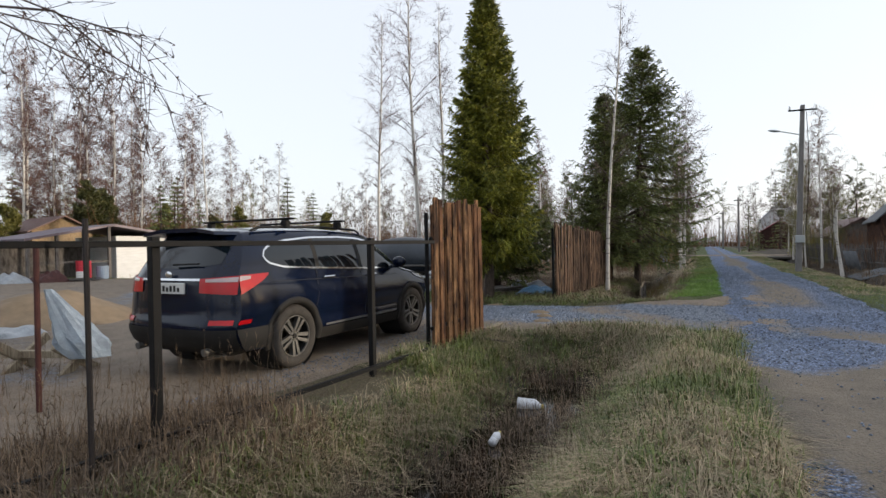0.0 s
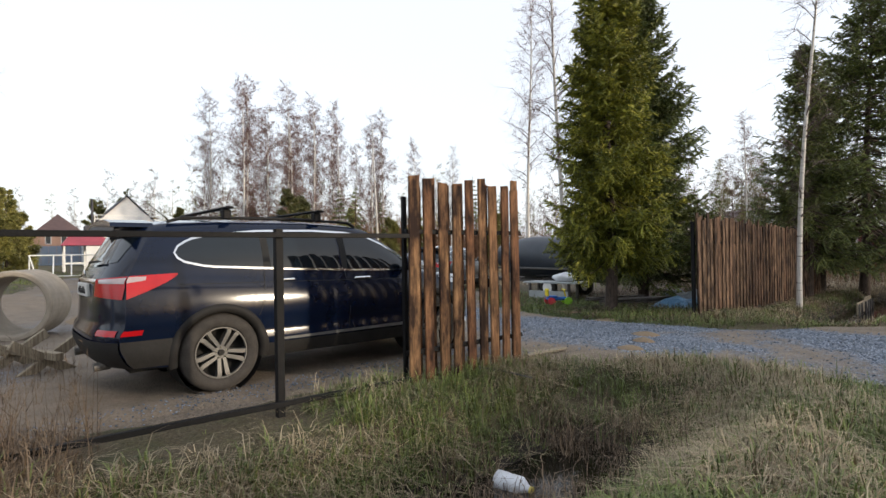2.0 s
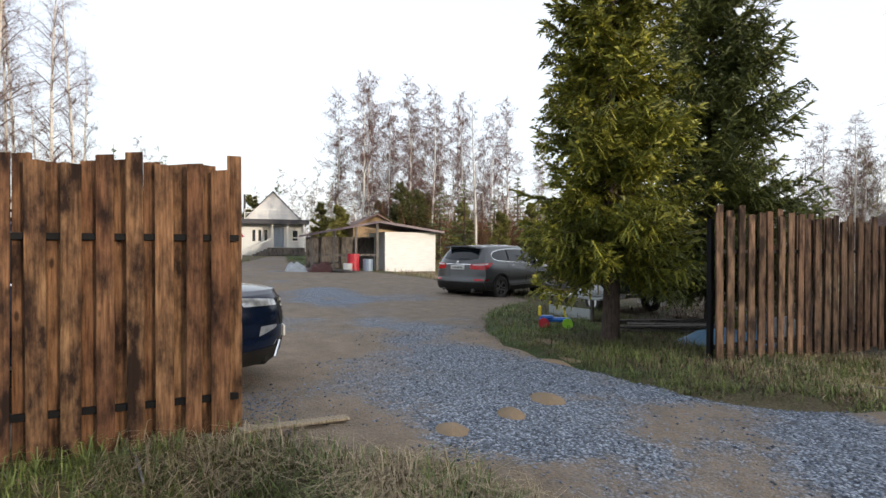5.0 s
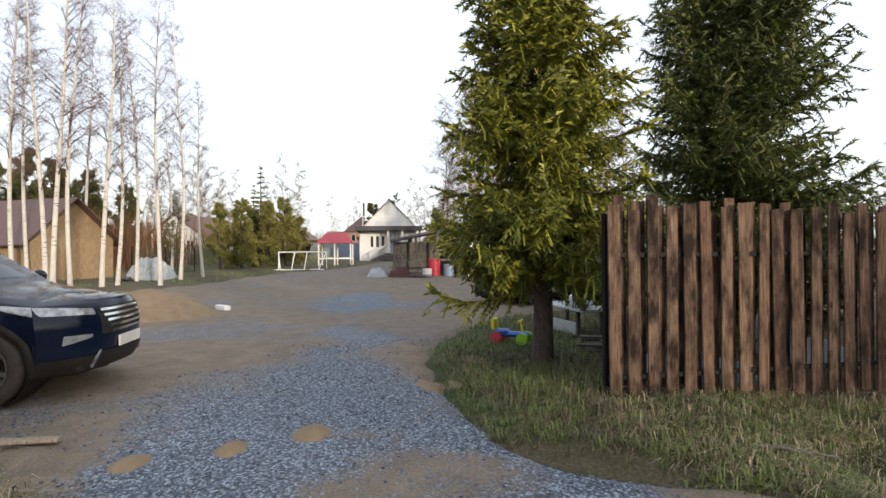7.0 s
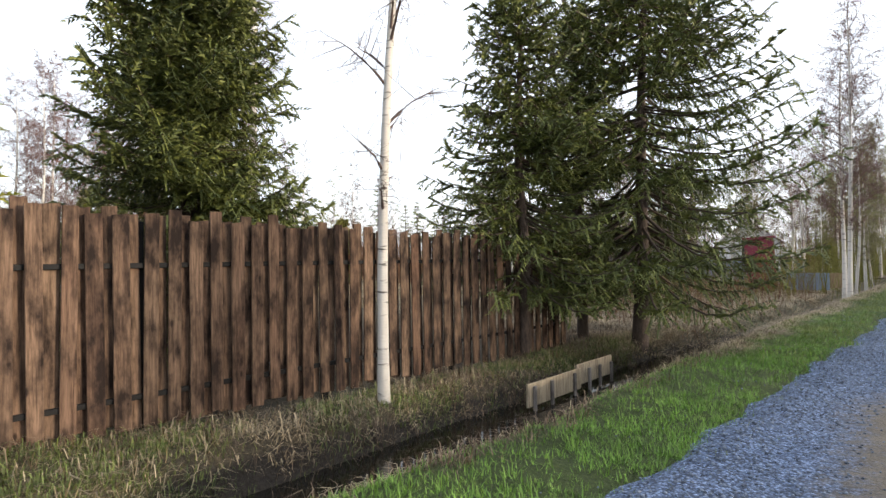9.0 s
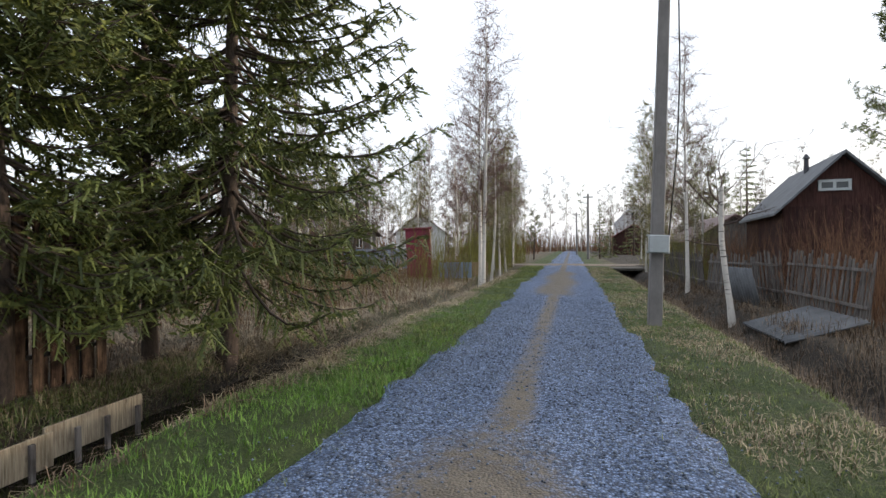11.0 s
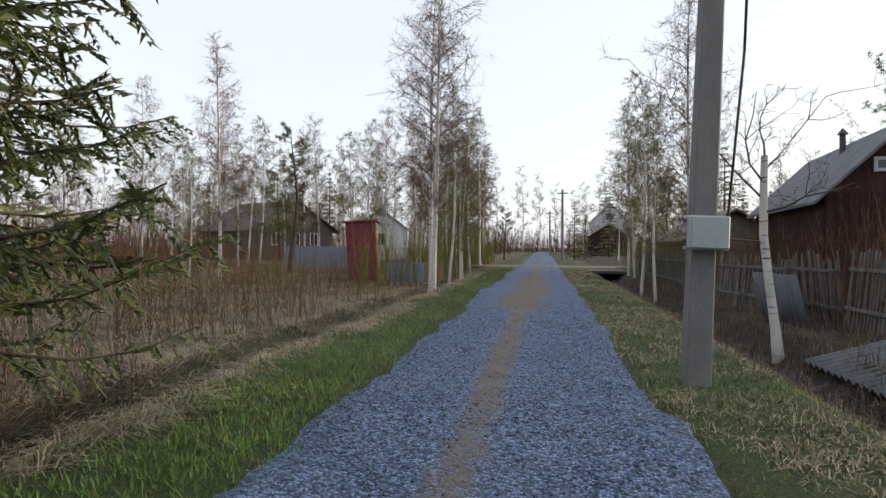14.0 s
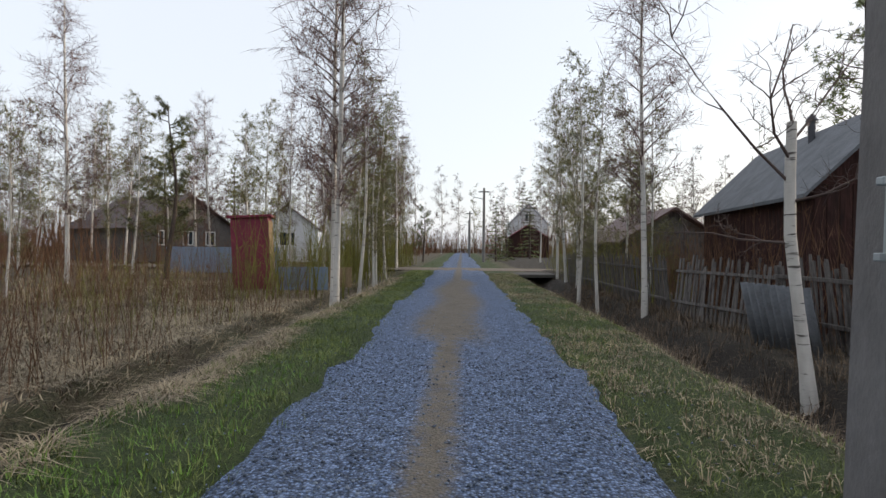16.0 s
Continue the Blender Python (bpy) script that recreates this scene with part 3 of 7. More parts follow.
BP = ("trunk", "branchwork", "crown")
PP = ("trunk", "branchwork", "crown")
for sp, m in (
        (spruce("spruce_tree", 7.7, 1.3, 1.2, 3, "dense yellow-green spruce beside the driveway", M_NEEDLE, 1.25, 0.22, 0, 0.36), pose(-5.85, 9.5, 0.05, 0, 0, 40)),
        (spruce("spruce_tree", 8.8, 1.9, 1.0, 5, "dark spruce with long upswept limbs behind the fence", M_NEEDLE2, 1.0, 0.12), pose(-7.3, 12.9, -0.15)),
        (spruce("spruce_tree", 6.9, 1.75, 1.3, 9, "green spruce between board fence and ditch", M_NEEDLE2, 0.5, 0.2, 0.25), pose(-4.95, 17.2, -0.2, 0, 0, 70)),
        (spruce("spruce_tree", 6.2, 1.2, 1.0, 13, "slender dark spruce by the ditch", M_NEEDLE2, 0.42, 0.25, 0.3), pose(-5.3, 19.2, -0.2)),
        (spruce("spruce_tree", 9.4, 3.1, 1.7, 17, "old dark spruce with bare lower trunk at the ditch", M_NEEDLE2, 0.5, 0.2, 0.42, 0.4), pose(-4.35, 19.55, -0.4, 0, 2, 20))):
    sp.matrix_world = m
b1 = birch(9.0, 4, 0.85, 0.012, 0.6, 0.2, 0.0048)
plant(b1, BP, pose(-4.06, 14.05, -0.3, 0, 2.2, 0), "slim white birch in front of the board fence")

M_TWIGWARM = plain("warm_twig", (0.12, 0.065, 0.054), 0.8, 0, 0.3, 2)
M_TWIGBUD = foliage_material("budding_twig", (0.085, 0.075, 0.035), (0.19, 0.19, 0.05))
M_FARTWIG = plain("far_twig", (0.11, 0.078, 0.062), 0.8, 0, 0.3, 2)
TALL = [birch(12.5, 21, 1.15, 0.01, 0.85, 0.3, 0.0055, M_TWIGWARM, hair=0.005), birch(12.0, 22, 1.15, -0.02, 0.75, 0.35, 0.0053, M_TWIGWARM, hair=0.005), birch(11.0, 23, 1.0, 0.03, 0.8, 0.28, 0.006)]
BUDS = [birch(9.0, 31, 1.0, 0.0, 0.9, 0.2, 0.005, M_TWIGBUD, 0.55, hair=0.011), birch(8.0, 32, 0.9, 0.02, 1.0, 0.18, 0.0048, M_TWIGBUD, 0.6, hair=0.011), birch(9.5, 33, 1.2, -0.01, 0.95, 0.22, 0.0055, M_TWIGWARM, hair=0.01)]
FAR = [birch(11.0, 41, 0.58, 0.0, 1.15, 0.14, 0.0055, M_FARTWIG, hair=0.034), birch(10.0, 42, 0.58, 0.02, 1.25, 0.12, 0.006, M_FARTWIG, hair=0.034), birch(9.0, 43, 0.52, 0, 1.25, 0.1, 0.0065, M_TWIGBUD, 0.15, hair=0.034)]
FARPINES = [far_conifer(7.0, 1.7, 54, M_PINE), far_conifer(9.0, 1.9, 55, M_NEEDLE2), far_conifer(8.5, 2.2, 56, M_NEEDLE2)]
M_OLIVEPINE = foliage_material("olive_pine_needles", (0.075, 0.085, 0.02), (0.25, 0.235, 0.06))
M_DARKPINE = foliage_material("dark_pine_needles", (0.03, 0.042, 0.012), (0.11, 0.11, 0.03))
BUSHY = [pine(5.0, 57, 0.04, 2.0, M_OLIVEPINE, None, 0.065), pine(5.6, 58, 0.06, 2.0, M_OLIVEPINE, None, 0.065), pine(7.0, 59, 0.06, 2.2, M_DARKPINE, None, 0.075)]
TALLFAR = [birch(12.5, 24, 1.2, 0.01, 0.95, 0.25, 0.0055, M_TWIGWARM, hair=0.016), birch(11.5, 25, 1.2, -0.01, 0.9, 0.22, 0.0055, M_TWIGWARM, hair=0.016)]
PINES = [pine(6.0, 51, 0.12, 1.2), pine(8.0, 52, 0.2, 1.2), pine(10.5, 53, 0.42, 1.3, M_NEEDLE2)]


def stand(meshes, x, y, scale, turn, label, names=BP, group="", lean=0):
    return plant(meshes, names, pose(x, y, at_land(x, y) - 0.05, lean, 0, turn) @ Matrix.Scale(scale, 4), label, "tree", group)


random.seed(77)
# birches along the yard's far boundary
for px, d, k in ((20, 25, 0), (48, 27, 1), (72, 21, 2), (98, 20.5, 0), (124, 20.5, 1), (185, 23, 0), (206, 24, 2), (240, 27, 1), (277, 23.5, 0), (318, 27, 1), (360, 29, 2), (150, 30, 1), (300, 34, 2)):
    a = math.radians(85.2) + math.atan((784 - px) / 953)
    r = d / math.cos(math.atan((784 - px) / 953) * 0.6)
    stand(TALL[k], 0.53 - r * math.sin(a), 7.8 + r * math.cos(a), random.uniform(0.92, 1.08), random.uniform(0, 360), "tall bare birch with white trunk at the yard's edge", group="birches by the yard", lean=random.uniform(-1.5, 1.5))
for x, y, s, k in ((-11.6, 14.8, 1.05, 0), (-14.9, 16.6, 1.0, 1), (-10.7, 14.9, 1.0, 2), (-27.5, 16.7, 0.9, 2), (-43, 14, 1.25, 0), (-44, 16, 1.2, 1), (-42, 13.2, 1.2, 2), (-45, 18, 1.3, 0), (-41.5, 17, 1.15, 1), (-33, 27, 0.9, 2), (-47, 12, 1.2, 2), (-46, 21, 1.25, 1), (-43, 19.5, 1.2, 0), (-48, 24, 1.3, 2), (-44, 27, 1.2, 0), (-40.5, 24, 1.1, 1), (-46, 15, 1.1, 0), (-49, 17.5, 1.2, 1), (-47, 19, 1.0, 0), (-50, 21, 1.15, 1), (-45.5, 23, 1.1, 0), (-49, 27, 1.1, 1), (-43, 30, 1.0, 0), (-52, 13, 1.1, 1)):
    stand(TALLFAR[k % 2] if x < -40 else TALL[k], x, y, s, random.uniform(0, 360), "tall bare birch behind the yard", group="birches behind the yard")
# left of the road
for x, y, s, k in ((-4.25, 32.8, 1.05, 2), (-4.75, 33.6, 1.0, 2), (-5.3, 38, 0.95, 0), (-5.9, 42.5, 1.0, 1), (-5.4, 40, 0.8, 1), (-6.4, 46, 1.0, 0), (-6.9, 50, 0.95, 2), (-7.6, 54, 1.0, 0), (-6.6, 44, 0.75, 1), (-8.4, 59, 1.0, 1), (-15, 37, 1.05, 2),
                   (-9.5, 46, 1.0, 2), (-11, 43, 0.9, 0), (-12.5, 49, 1.05, 2), (-18, 44, 1.0, 0), (-22, 40, 1.05, 2), (-14.5, 52, 1.1, 1), (-20, 52, 1.1, 2), (-26, 47, 1.1, 0), (-30, 42, 1.1, 2), (-10, 53, 1.1, 0), (-17, 30, 0.8, 2), (-13, 33, 0.6, 0), (-19, 48, 1.0, 1), (-23, 50, 1.0, 2), (-16, 47, 0.95, 2), (-21, 46, 0.95, 0), (-27, 52, 1.1, 2), (-13, 45, 1.0, 1), (-24, 44, 0.9, 2), (-8.2, 48, 1.0, 0), (-10.5, 50, 1.05, 2), (-7.8, 43, 0.85, 1)):
    stand(BUDS[k], x, y, s * random.uniform(0.92, 1.05), random.uniform(0, 360), "young birch with first buds beside the road", group="birches beside the road", lean=random.uniform(-2, 2))
# right of the road
for x, y, s, k in ((2.55, 33.6, 0.95, 2), (2.0, 36.2, 0.85, 1), (1.75, 38.5, 0.9, 0), (1.9, 41, 0.85, 1), (1.75, 43.6, 0.95, 0), (1.6, 46, 0.9, 2), (3.4, 40, 0.8, 0), (2.6, 47, 1.0, 2), (3.2, 36.0, 0.7, 1)):
    stand(BUDS[k], x, y, s, random.uniform(0, 360), "young birch with first leaves along the fence", group="birches along the old fence", lean=random.uniform(-2.5, 2.5))
stand(PINES[2], 11.2, 40.5, 1.1, 30, "tall dark pine behind the barn", PP)
stand(PINES[1], -32, -5.0, 0.55, 0, "small young yellow-green pine in the yard", PP, "young pines")
for x, y, s, k in ((-38, -3, 0.85, 1), (-39.5, -1.6, 0.95, 0), (-41, -3.2, 0.9, 0), (-43, -1.2, 0.95, 1), (-44, -2.6, 0.9, 0), (-37, -4.2, 0.8, 1), (-45.5, -0.4, 0.8, 0), (-60, 5, 1.1, 1), (-47, 20, 1.1, 1), (-58, 12, 1.0, 1), (-34, 24, 0.8, 1), (-28, 27, 0.8, 0), (-33, 21, 0.75, 0), (-36, 19.5, 0.8, 1), (-38, 15.5, 0.85, 2), (-37, 10.5, 0.8, 0), (-39, 17, 0.8, 2), (-52, 17, 1.0, 1), (-54, 20, 1.0, 0)):
    stand(BUSHY[k], x, y, s, random.uniform(0, 360), "bushy yellow-green pine at the yard's edge", PP, "bushy pines")
stand(PINES[1], -61, 7.4, 0.92, 40, "tall pine rising behind the white house", PP)
for x, y, s, k in ((-38, -20, 1.25, 2), (-41, -23, 1.35, 2), (-36, -24, 1.3, 2), (-44, -19, 1.2, 2), (-47, -23, 1.4, 2), (-33, -19.5, 1.15, 2), (-50, -20, 1.2, 2), (-40, -17, 0.9, 0), (-55, -19, 1.1, 2), (-58, -14, 1.0, 0)):
    stand(BUSHY[k], x, y, s, random.uniform(0, 360), "dark conifer behind the plank barn", PP, "conifers behind the barn")
for x, y, s in ((-14, 41, 0.9), (-9, 56, 0.9), (-11.5, 60, 1.0), (6, 52, 0.8), (-24, 55, 1.0), (-8.0, 66, 0.6), (5, 60, 0.8)):
    stand(PINES[1], x, y, s, random.uniform(0, 360), "dark green conifer among birches", PP, "conifers among birches")

for x, y, s, k in ((-30.2, 15.6, 0.62, 2), (-33.6, 18.6, 0.7, 2), (-2.0, 68, 0.62, 1), (-1.1, 70, 0.5, 2), (-36, 22, 0.6, 1)):
    stand(FARPINES[k], x, y, s, random.uniform(0, 360), "dense dark green spruce standing alone", PP, "lone dark spruces")

# woods all round, far off
random.seed(99)
for ring, (r0, r1, step) in enumerate(((54, 72, 2.3), (72, 100, 1.6), (100, 145, 1.5))):
    a = 222.0
    while a < 412:
        r = random.uniform(r0, r1)
        x, y = r * math.sin(math.radians(a)) - 5, 10 + r * math.cos(math.radians(a))
        a += step * random.uniform(0.6, 1.4)
        u = x + 0.1 * y
        if (-3.5 < u < 7.5 and y < 128) or (-6 < y < 11 and -95 < x < 0) or (-20 < y < 20 and x > -62 and x < 0) or (x > 0 and y < 30):
            continue
        s = random.uniform(0.8, 1.35) * (1 + 0.15 * ring)
        if random.random() < 0.87:
            stand(FAR[random.randrange(3)], x, y, s, random.uniform(0, 360), "bare birch in the far woods", group="far woods")
        else:
            stand(FARPINES[random.randrange(2)], x, y, s * random.uniform(0.8, 1.2), random.uniform(0, 360), "conifer in the far woods", PP, "far conifers")
# woods closing the place on the unseen sides
for k in range(26):
    a = math.radians(55 + 165 * k / 25)
    r = random.uniform(35, 60)
    stand(FARPINES[1] if k % 3 == 0 else FAR[k % 3], r * math.sin(a), 10 + r * math.cos(a), random.uniform(0.9, 1.2), random.uniform(0, 360), "tree in the woods across the road", PP if k % 3 == 0 else BP, "woods across the road")

# unseen dense conifers across the road, added to keep low sun off the yard
for k in range(30):
    x, y = random.uniform(17, 25), -12 + 1.75 * k
    stand(FARPINES[2], x, y, random.uniform(0.85, 1.15), random.uniform(0, 360), "unseen dense dark conifer added to block the low sun", PP, "conifers across the road")

# topped birch on the right ditch bank, with two long crooked limbs
random.seed(61)
st, wd2, tw2 = Mesher(), Mesher(), Mesher()
st.tube([Vector(p) for p in ((0, 0, -0.3), (-0.03, 0, 0.4), (-0.09, 0, 1.2), (-0.13, 0.02, 2.0), (-0.1, 0.02, 2.7), (-0.06, 0, 3.35))], [0.11, 0.078, 0.066, 0.066, 0.062, 0.055], 9)


def crooked(p, d, ln, r, depth):
    pts = [Vector(p)]
    d = Vector(d).normalized()
    for k in range(4):
        d = (d + rnd_dir() * 0.42 + UP * 0.06).normalized()
        pts.append(pts[-1] + d * ln / 4)
    wd2.tube(pts, [r * (1 - 0.7 * k / 4) for k in range(5)], 5)
    if depth:
        for k in range(5):
            q = pts[random.randrange(1, 5)]
            crooked(q, d + rnd_dir() * 0.9, ln * random.uniform(0.3, 0.55), r * 0.45, depth - 1)
    else:
        for k in range(7):
            q = pts[random.randrange(1, 5)]
            dd = (d + rnd_dir() * 0.9).normalized()
            tw2.needle(q, dd, dd.cross(rnd_dir()).normalized(), ln * random.uniform(0.3, 0.7), 0.006)


for p, d, ln in (((-0.1, 0, 2.6), (-1, 0.1, 0.75), 2.4), ((-0.08, 0, 3.1), (1, 0.2, 0.7), 1.8), ((-0.1, 0, 2.9), (-0.5, -0.4, 0.3), 1.6), ((-0.1, 0, 2.4), (0.6, -0.5, 0.1), 1.3), ((-0.12, 0, 1.9), (-0.9, 0.3, 0.1), 1.2), ((-0.06, 0, 3.3), (0.1, 0.3, 1), 1.0)):
    crooked(p, d, ln, 0.02, 2)
plant((st.mesh("topped_trunk", M_BIRCH, True), wd2.mesh("topped_limbs", M_TWIG, True), tw2.mesh("topped_twigs", M_TWIG)), BP, pose(2.95, 27.4, -0.45, 0, -3, 0) @ Matrix.Scale(0.92, 4), "topped old birch with crooked limbs on the ditch bank")

# birch whose hanging branch reaches over the near fence
random.seed(63)
st, wd2, tw2 = Mesher(), Mesher(), Mesher()
st.tube([Vector((0, 0, z)) + Vector((0.02 * math.sin(z), 0, 0)) for z in (-0.3, 1, 2, 3, 4, 5.5, 7)], [0.16, 0.14, 0.13, 0.12, 0.1, 0.07, 0.03], 9)


def hanging(pts, r, n):
    wd2.tube(pts, [r * (1 - 0.8 * k / (len(pts) - 1)) for k in range(len(pts))], 5)
    for _ in range(n):
        k = random.randrange(1, len(pts))
        p = pts[k - 1].lerp(pts[k], random.random())
        d = (rnd_dir() * 0.8 + (pts[k] - pts[k - 1]).normalized() * 0.7 - UP * 0.35).normalized()
        q = [p]
        for _ in range(4):
            d = (d + rnd_dir() * 0.25 - UP * 0.22).normalized()
            q.append(q[-1] + d * random.uniform(0.07, 0.16))
        tw2.tube(q, [0.003, 0.0025, 0.002, 0.0018, 0.0015], 3)
        for _ in range(7):
            c = q[random.randrange(1, 5)]
            dd = (rnd_dir() - UP * 0.3).normalized()
            tw2.needle(c, dd, dd.cross(rnd_dir()).normalized(), random.uniform(0.05, 0.16), 0.006)
            tw2.needle(c, rnd_dir(), rnd_dir(), 0.022, 0.014)


HB = (-6.2, -2.9)
for tip, mid, n in (((-3.0, -0.85, 2.2), (-3.9, -1.2, 2.6), 34), ((-2.55, -1.05, 2.3), (-3.6, -1.35, 2.68), 40), ((-3.2, -0.8, 2.55), (-4.2, -1.3, 2.75), 36), ((-2.5, -1.0, 2.05), (-3.2, -1.2, 2.5), 18)):
    a, m2, e = Vector((0, 0, 2.6)), Vector((mid[0] - HB[0], mid[1] - HB[1], mid[2])), Vector((tip[0] - HB[0], tip[1] - HB[1], tip[2]))
    hanging([a, a.lerp(m2, 0.5) + UP * 0.35, m2 + UP * 0.2, m2.lerp(e, 0.5) + UP * 0.15, e + UP * 0.15], 0.012, n)
plant((st.mesh("overhang_trunk", M_BIRCH, True), wd2.mesh("overhang_limbs", M_TWIG, True), tw2.mesh("overhang_twigs", M_TWIG)), BP, pose(HB[0], HB[1], 0), "birch with hanging twigs by the near fence")


# ---- gate leaf, steel fence, second fence ----
random.seed(11)
gate = thing("gate_leaf", line_frame(-3.335, 2.96, -3.455, 4.56), "gate leaf of dark charred brown boards on steel frame", "gate")
GLEN = 1.6
for z in (0.28, 1.4):
    bm = bmesh.new()
    box(bm, 0.0, 0.028, z, GLEN, 0.068, z + 0.045, 0.004)
    part("cross_bar", bm, M_BLACKSTEEL, gate, "black steel cross bar")
for x in (0.02, GLEN - 0.06):
    bm = bmesh.new()
    box(bm, x, 0.1, 0.0, x + 0.04, 0.14, 1.75, 0.004)
    part("stile", bm, M_BLACKSTEEL, gate)
gate_boards = [board_mesh("gate_board", w, h, 0.025, c, M_BOARD) for w, h, c in ((0.1, 1.93, 0.01), (0.11, 1.88, -0.008), (0.095, 1.96, 0.0), (0.12, 1.9, 0.015))]
x = 0.06
k = 0
while x < GLEN:
    row = k % 2
    me = gate_boards[random.randrange(4)]
    put_board(me, gate, pose(x, 0.085 if row else 0.012, random.uniform(-0.05, 0.05), random.uniform(-0.5, 0.5), random.uniform(-0.5, 0.5), 0))
    x += random.uniform(0.082, 0.098)
    k += 1

steel_fence = thing("steel_fence", line_frame(-3.2, -2.6, -3.335, 2.96), "black steel fence frame with posts and two rails", "fence")
bm = bmesh.new()
box(bm, 0, -0.02, 1.36, 5.56, 0.02, 1.40, 0.003)
part("top_rail", bm, M_BLACKSTEEL, steel_fence)
bm = bmesh.new()
box(bm, 0, -0.02, 0.06, 5.56, 0.02, 0.1, 0.003)
part("bottom_rail", bm, M_BLACKSTEEL, steel_fence)
for x in (0.02, 2.0, 4.36):
    bm = bmesh.new()
    box(bm, x - 0.03, 0.02, -0.3, x + 0.03, 0.08, 1.43, 0.004)
    part("post", bm, M_BLACKSTEEL, steel_fence)

fence2 = thing("board_fence", line_frame(-4.1, 9.66, -5.05, 18.4), "tall fence of weathered brown boards in two layers", "fence")
FLEN = 8.8
for z in (0.2, 1.3):
    bm = bmesh.new()
    box(bm, 0.0, 0.034, z, FLEN, 0.066, z + 0.045, 0.003)
    part("rail", bm, M_BLACKSTEEL, fence2)
for x in (0.02, 2.1, 3.95, 6.0, 8.6):
    bm = bmesh.new()
    box(bm, x - 0.03, 0.095, -0.5, x + 0.03, 0.15, 1.7, 0.003)
    part("post", bm, M_BLACKSTEEL, fence2)
f2_boards = [board_mesh("fence_board", w, h, 0.022, c, M_BOARD2) for w, h, c in ((0.115, 1.8, 0.01), (0.12, 1.76, -0.01), (0.11, 1.83, 0.0), (0.128, 1.78, 0.015))]
x = 0.05
k = 0
while x < FLEN:
    me = f2_boards[random.randrange(4)]
    put_board(me, fence2, pose(x, 0.08 if k % 2 else 0.02, random.uniform(-0.03, 0.05) - 0.02 * x, random.uniform(-0.6, 0.6), random.uniform(-0.7, 0.7), 0))
    x += random.uniform(0.09, 0.105)
    k += 1

# ---- cars ----
M_NAVY = plain("navy_paint", (0.0035, 0.0075, 0.022), 0.12, 0.0, 0.25, 1.5, 0.0)
M_NAVY.node_tree.nodes["Principled BSDF"].inputs["Specular IOR Level"].default_value = 0.35
M_GREYPAINT = plain("grey_paint", (0.05, 0.055, 0.06), 0.35, 0.3, 0.2, 1.5, 0.0, coat=0.8)
M_PLASTIC = plain("grey_plastic", (0.016, 0.015, 0.0145), 0.7, 0, 0.35, 5, 0.1)
M_PLASTIC.node_tree.nodes["Principled BSDF"].inputs["Specular IOR Level"].default_value = 0.25
M_GLASS = plain("tinted_glass", (0.006, 0.01, 0.014), 0.04, 0.0, 0.1, 1)
M_CHROME = plain("chrome", (0.75, 0.75, 0.75), 0.15, 1.0, 0.05, 4)
M_RUBBER = plain("tyre_rubber", (0.035, 0.031, 0.028), 0.85, 0, 0.5, 9, 0.3)
M_ALLOY = plain("alloy", (0.11, 0.107, 0.103), 0.45, 0.4, 0.25, 12)
M_REDLENS = plain("red_lens", (0.42, 0.005, 0.01), 0.2, 0, 0.15, 4)
M_CLEARLENS = plain("clear_lens", (0.34, 0.36, 0.38), 0.12, 0.4, 0.6, 14, coat=1.0)
M_STRIPE = plain("pale_lens", (0.42, 0.33, 0.33), 0.15, 0, 0.15, 9, coat=1.0)
M_PLATE = plain("plate_white", (0.6, 0.6, 0.58), 0.4, 0, 0.1, 8)
M_DULLSTEEL = plain("dull_trim", (0.2, 0.2, 0.2), 0.35, 0.6, 0.15, 6)
M_BLACKGAP = plain("dark_gap", (0.006, 0.006, 0.006), 0.8, 0, 0.2, 5)

# stations along the body: y, sill, half width, belt height, half width at belt, half width at roof edge, roof edge height, top height
STATIONS = [(-2.40, .34, .89, 1.10, .83, .60, 1.56, 1.605), (-2.15, .32, .915, 1.12, .85, .62, 1.58, 1.625), (-1.80, .30, .935, 1.13, .87, .65, 1.60, 1.65), (-1.2, .28, .94, 1.10, .875, .67, 1.62, 1.68),
            (-.4, .27, .94, 1.07, .875, .68, 1.625, 1.69), (.2, .27, .94, 1.055, .875, .675, 1.60, 1.665), (.42, .27, .94, 1.05, .875, .67, 1.57, 1.635), (.8, .28, .94, 1.04, .875, .72, 1.33, 1.40),
            (1.12, .29, .94, 1.03, .88, .78, 1.10, 1.15), (1.3, .29, .935, 1.01, .87, .76, 1.06, 1.10), (1.7, .28, .92, .96, .84, .70, 1.0, 1.045), (1.95, .27, .90, .90, .82, .66, .935, .97)]
SY = [s[0] for s in STATIONS]
REAR, NOSE, AXLE, ARCH = -2.12, 1.78, 1.35, 0.405


def body_values(y):
    """Sill, half width, belt, belt half width, roof half width, roof edge and top at y, with soft joints."""
    return [float(np.mean([np.interp(y + d, SY, [s[i] for s in STATIONS]) for d in (-.05, -.025, 0, .025, .05)])) for i in range(1, 8)]


def side_x(y, z, v=None):
    """Half width of the body at y and height z."""
    zb, w, belt, xb, xr, zr, zt = v or body_values(y)
    if z <= belt:
        tuck = .07 * max(0, (.5 - z) / .25) ** 2
        waist = .022 * math.exp(-((z - .56) / .07) ** 2)
        return w - tuck - waist - (w - xb) * max(0, (z - .72) / (belt - .72)) ** 2.2
    f = min(1, (z - belt) / max(.02, zr - belt))
    return xb + (xr - xb) * f + .03 * math.sin(math.pi * f) * min(1, (zr - belt) * 3)


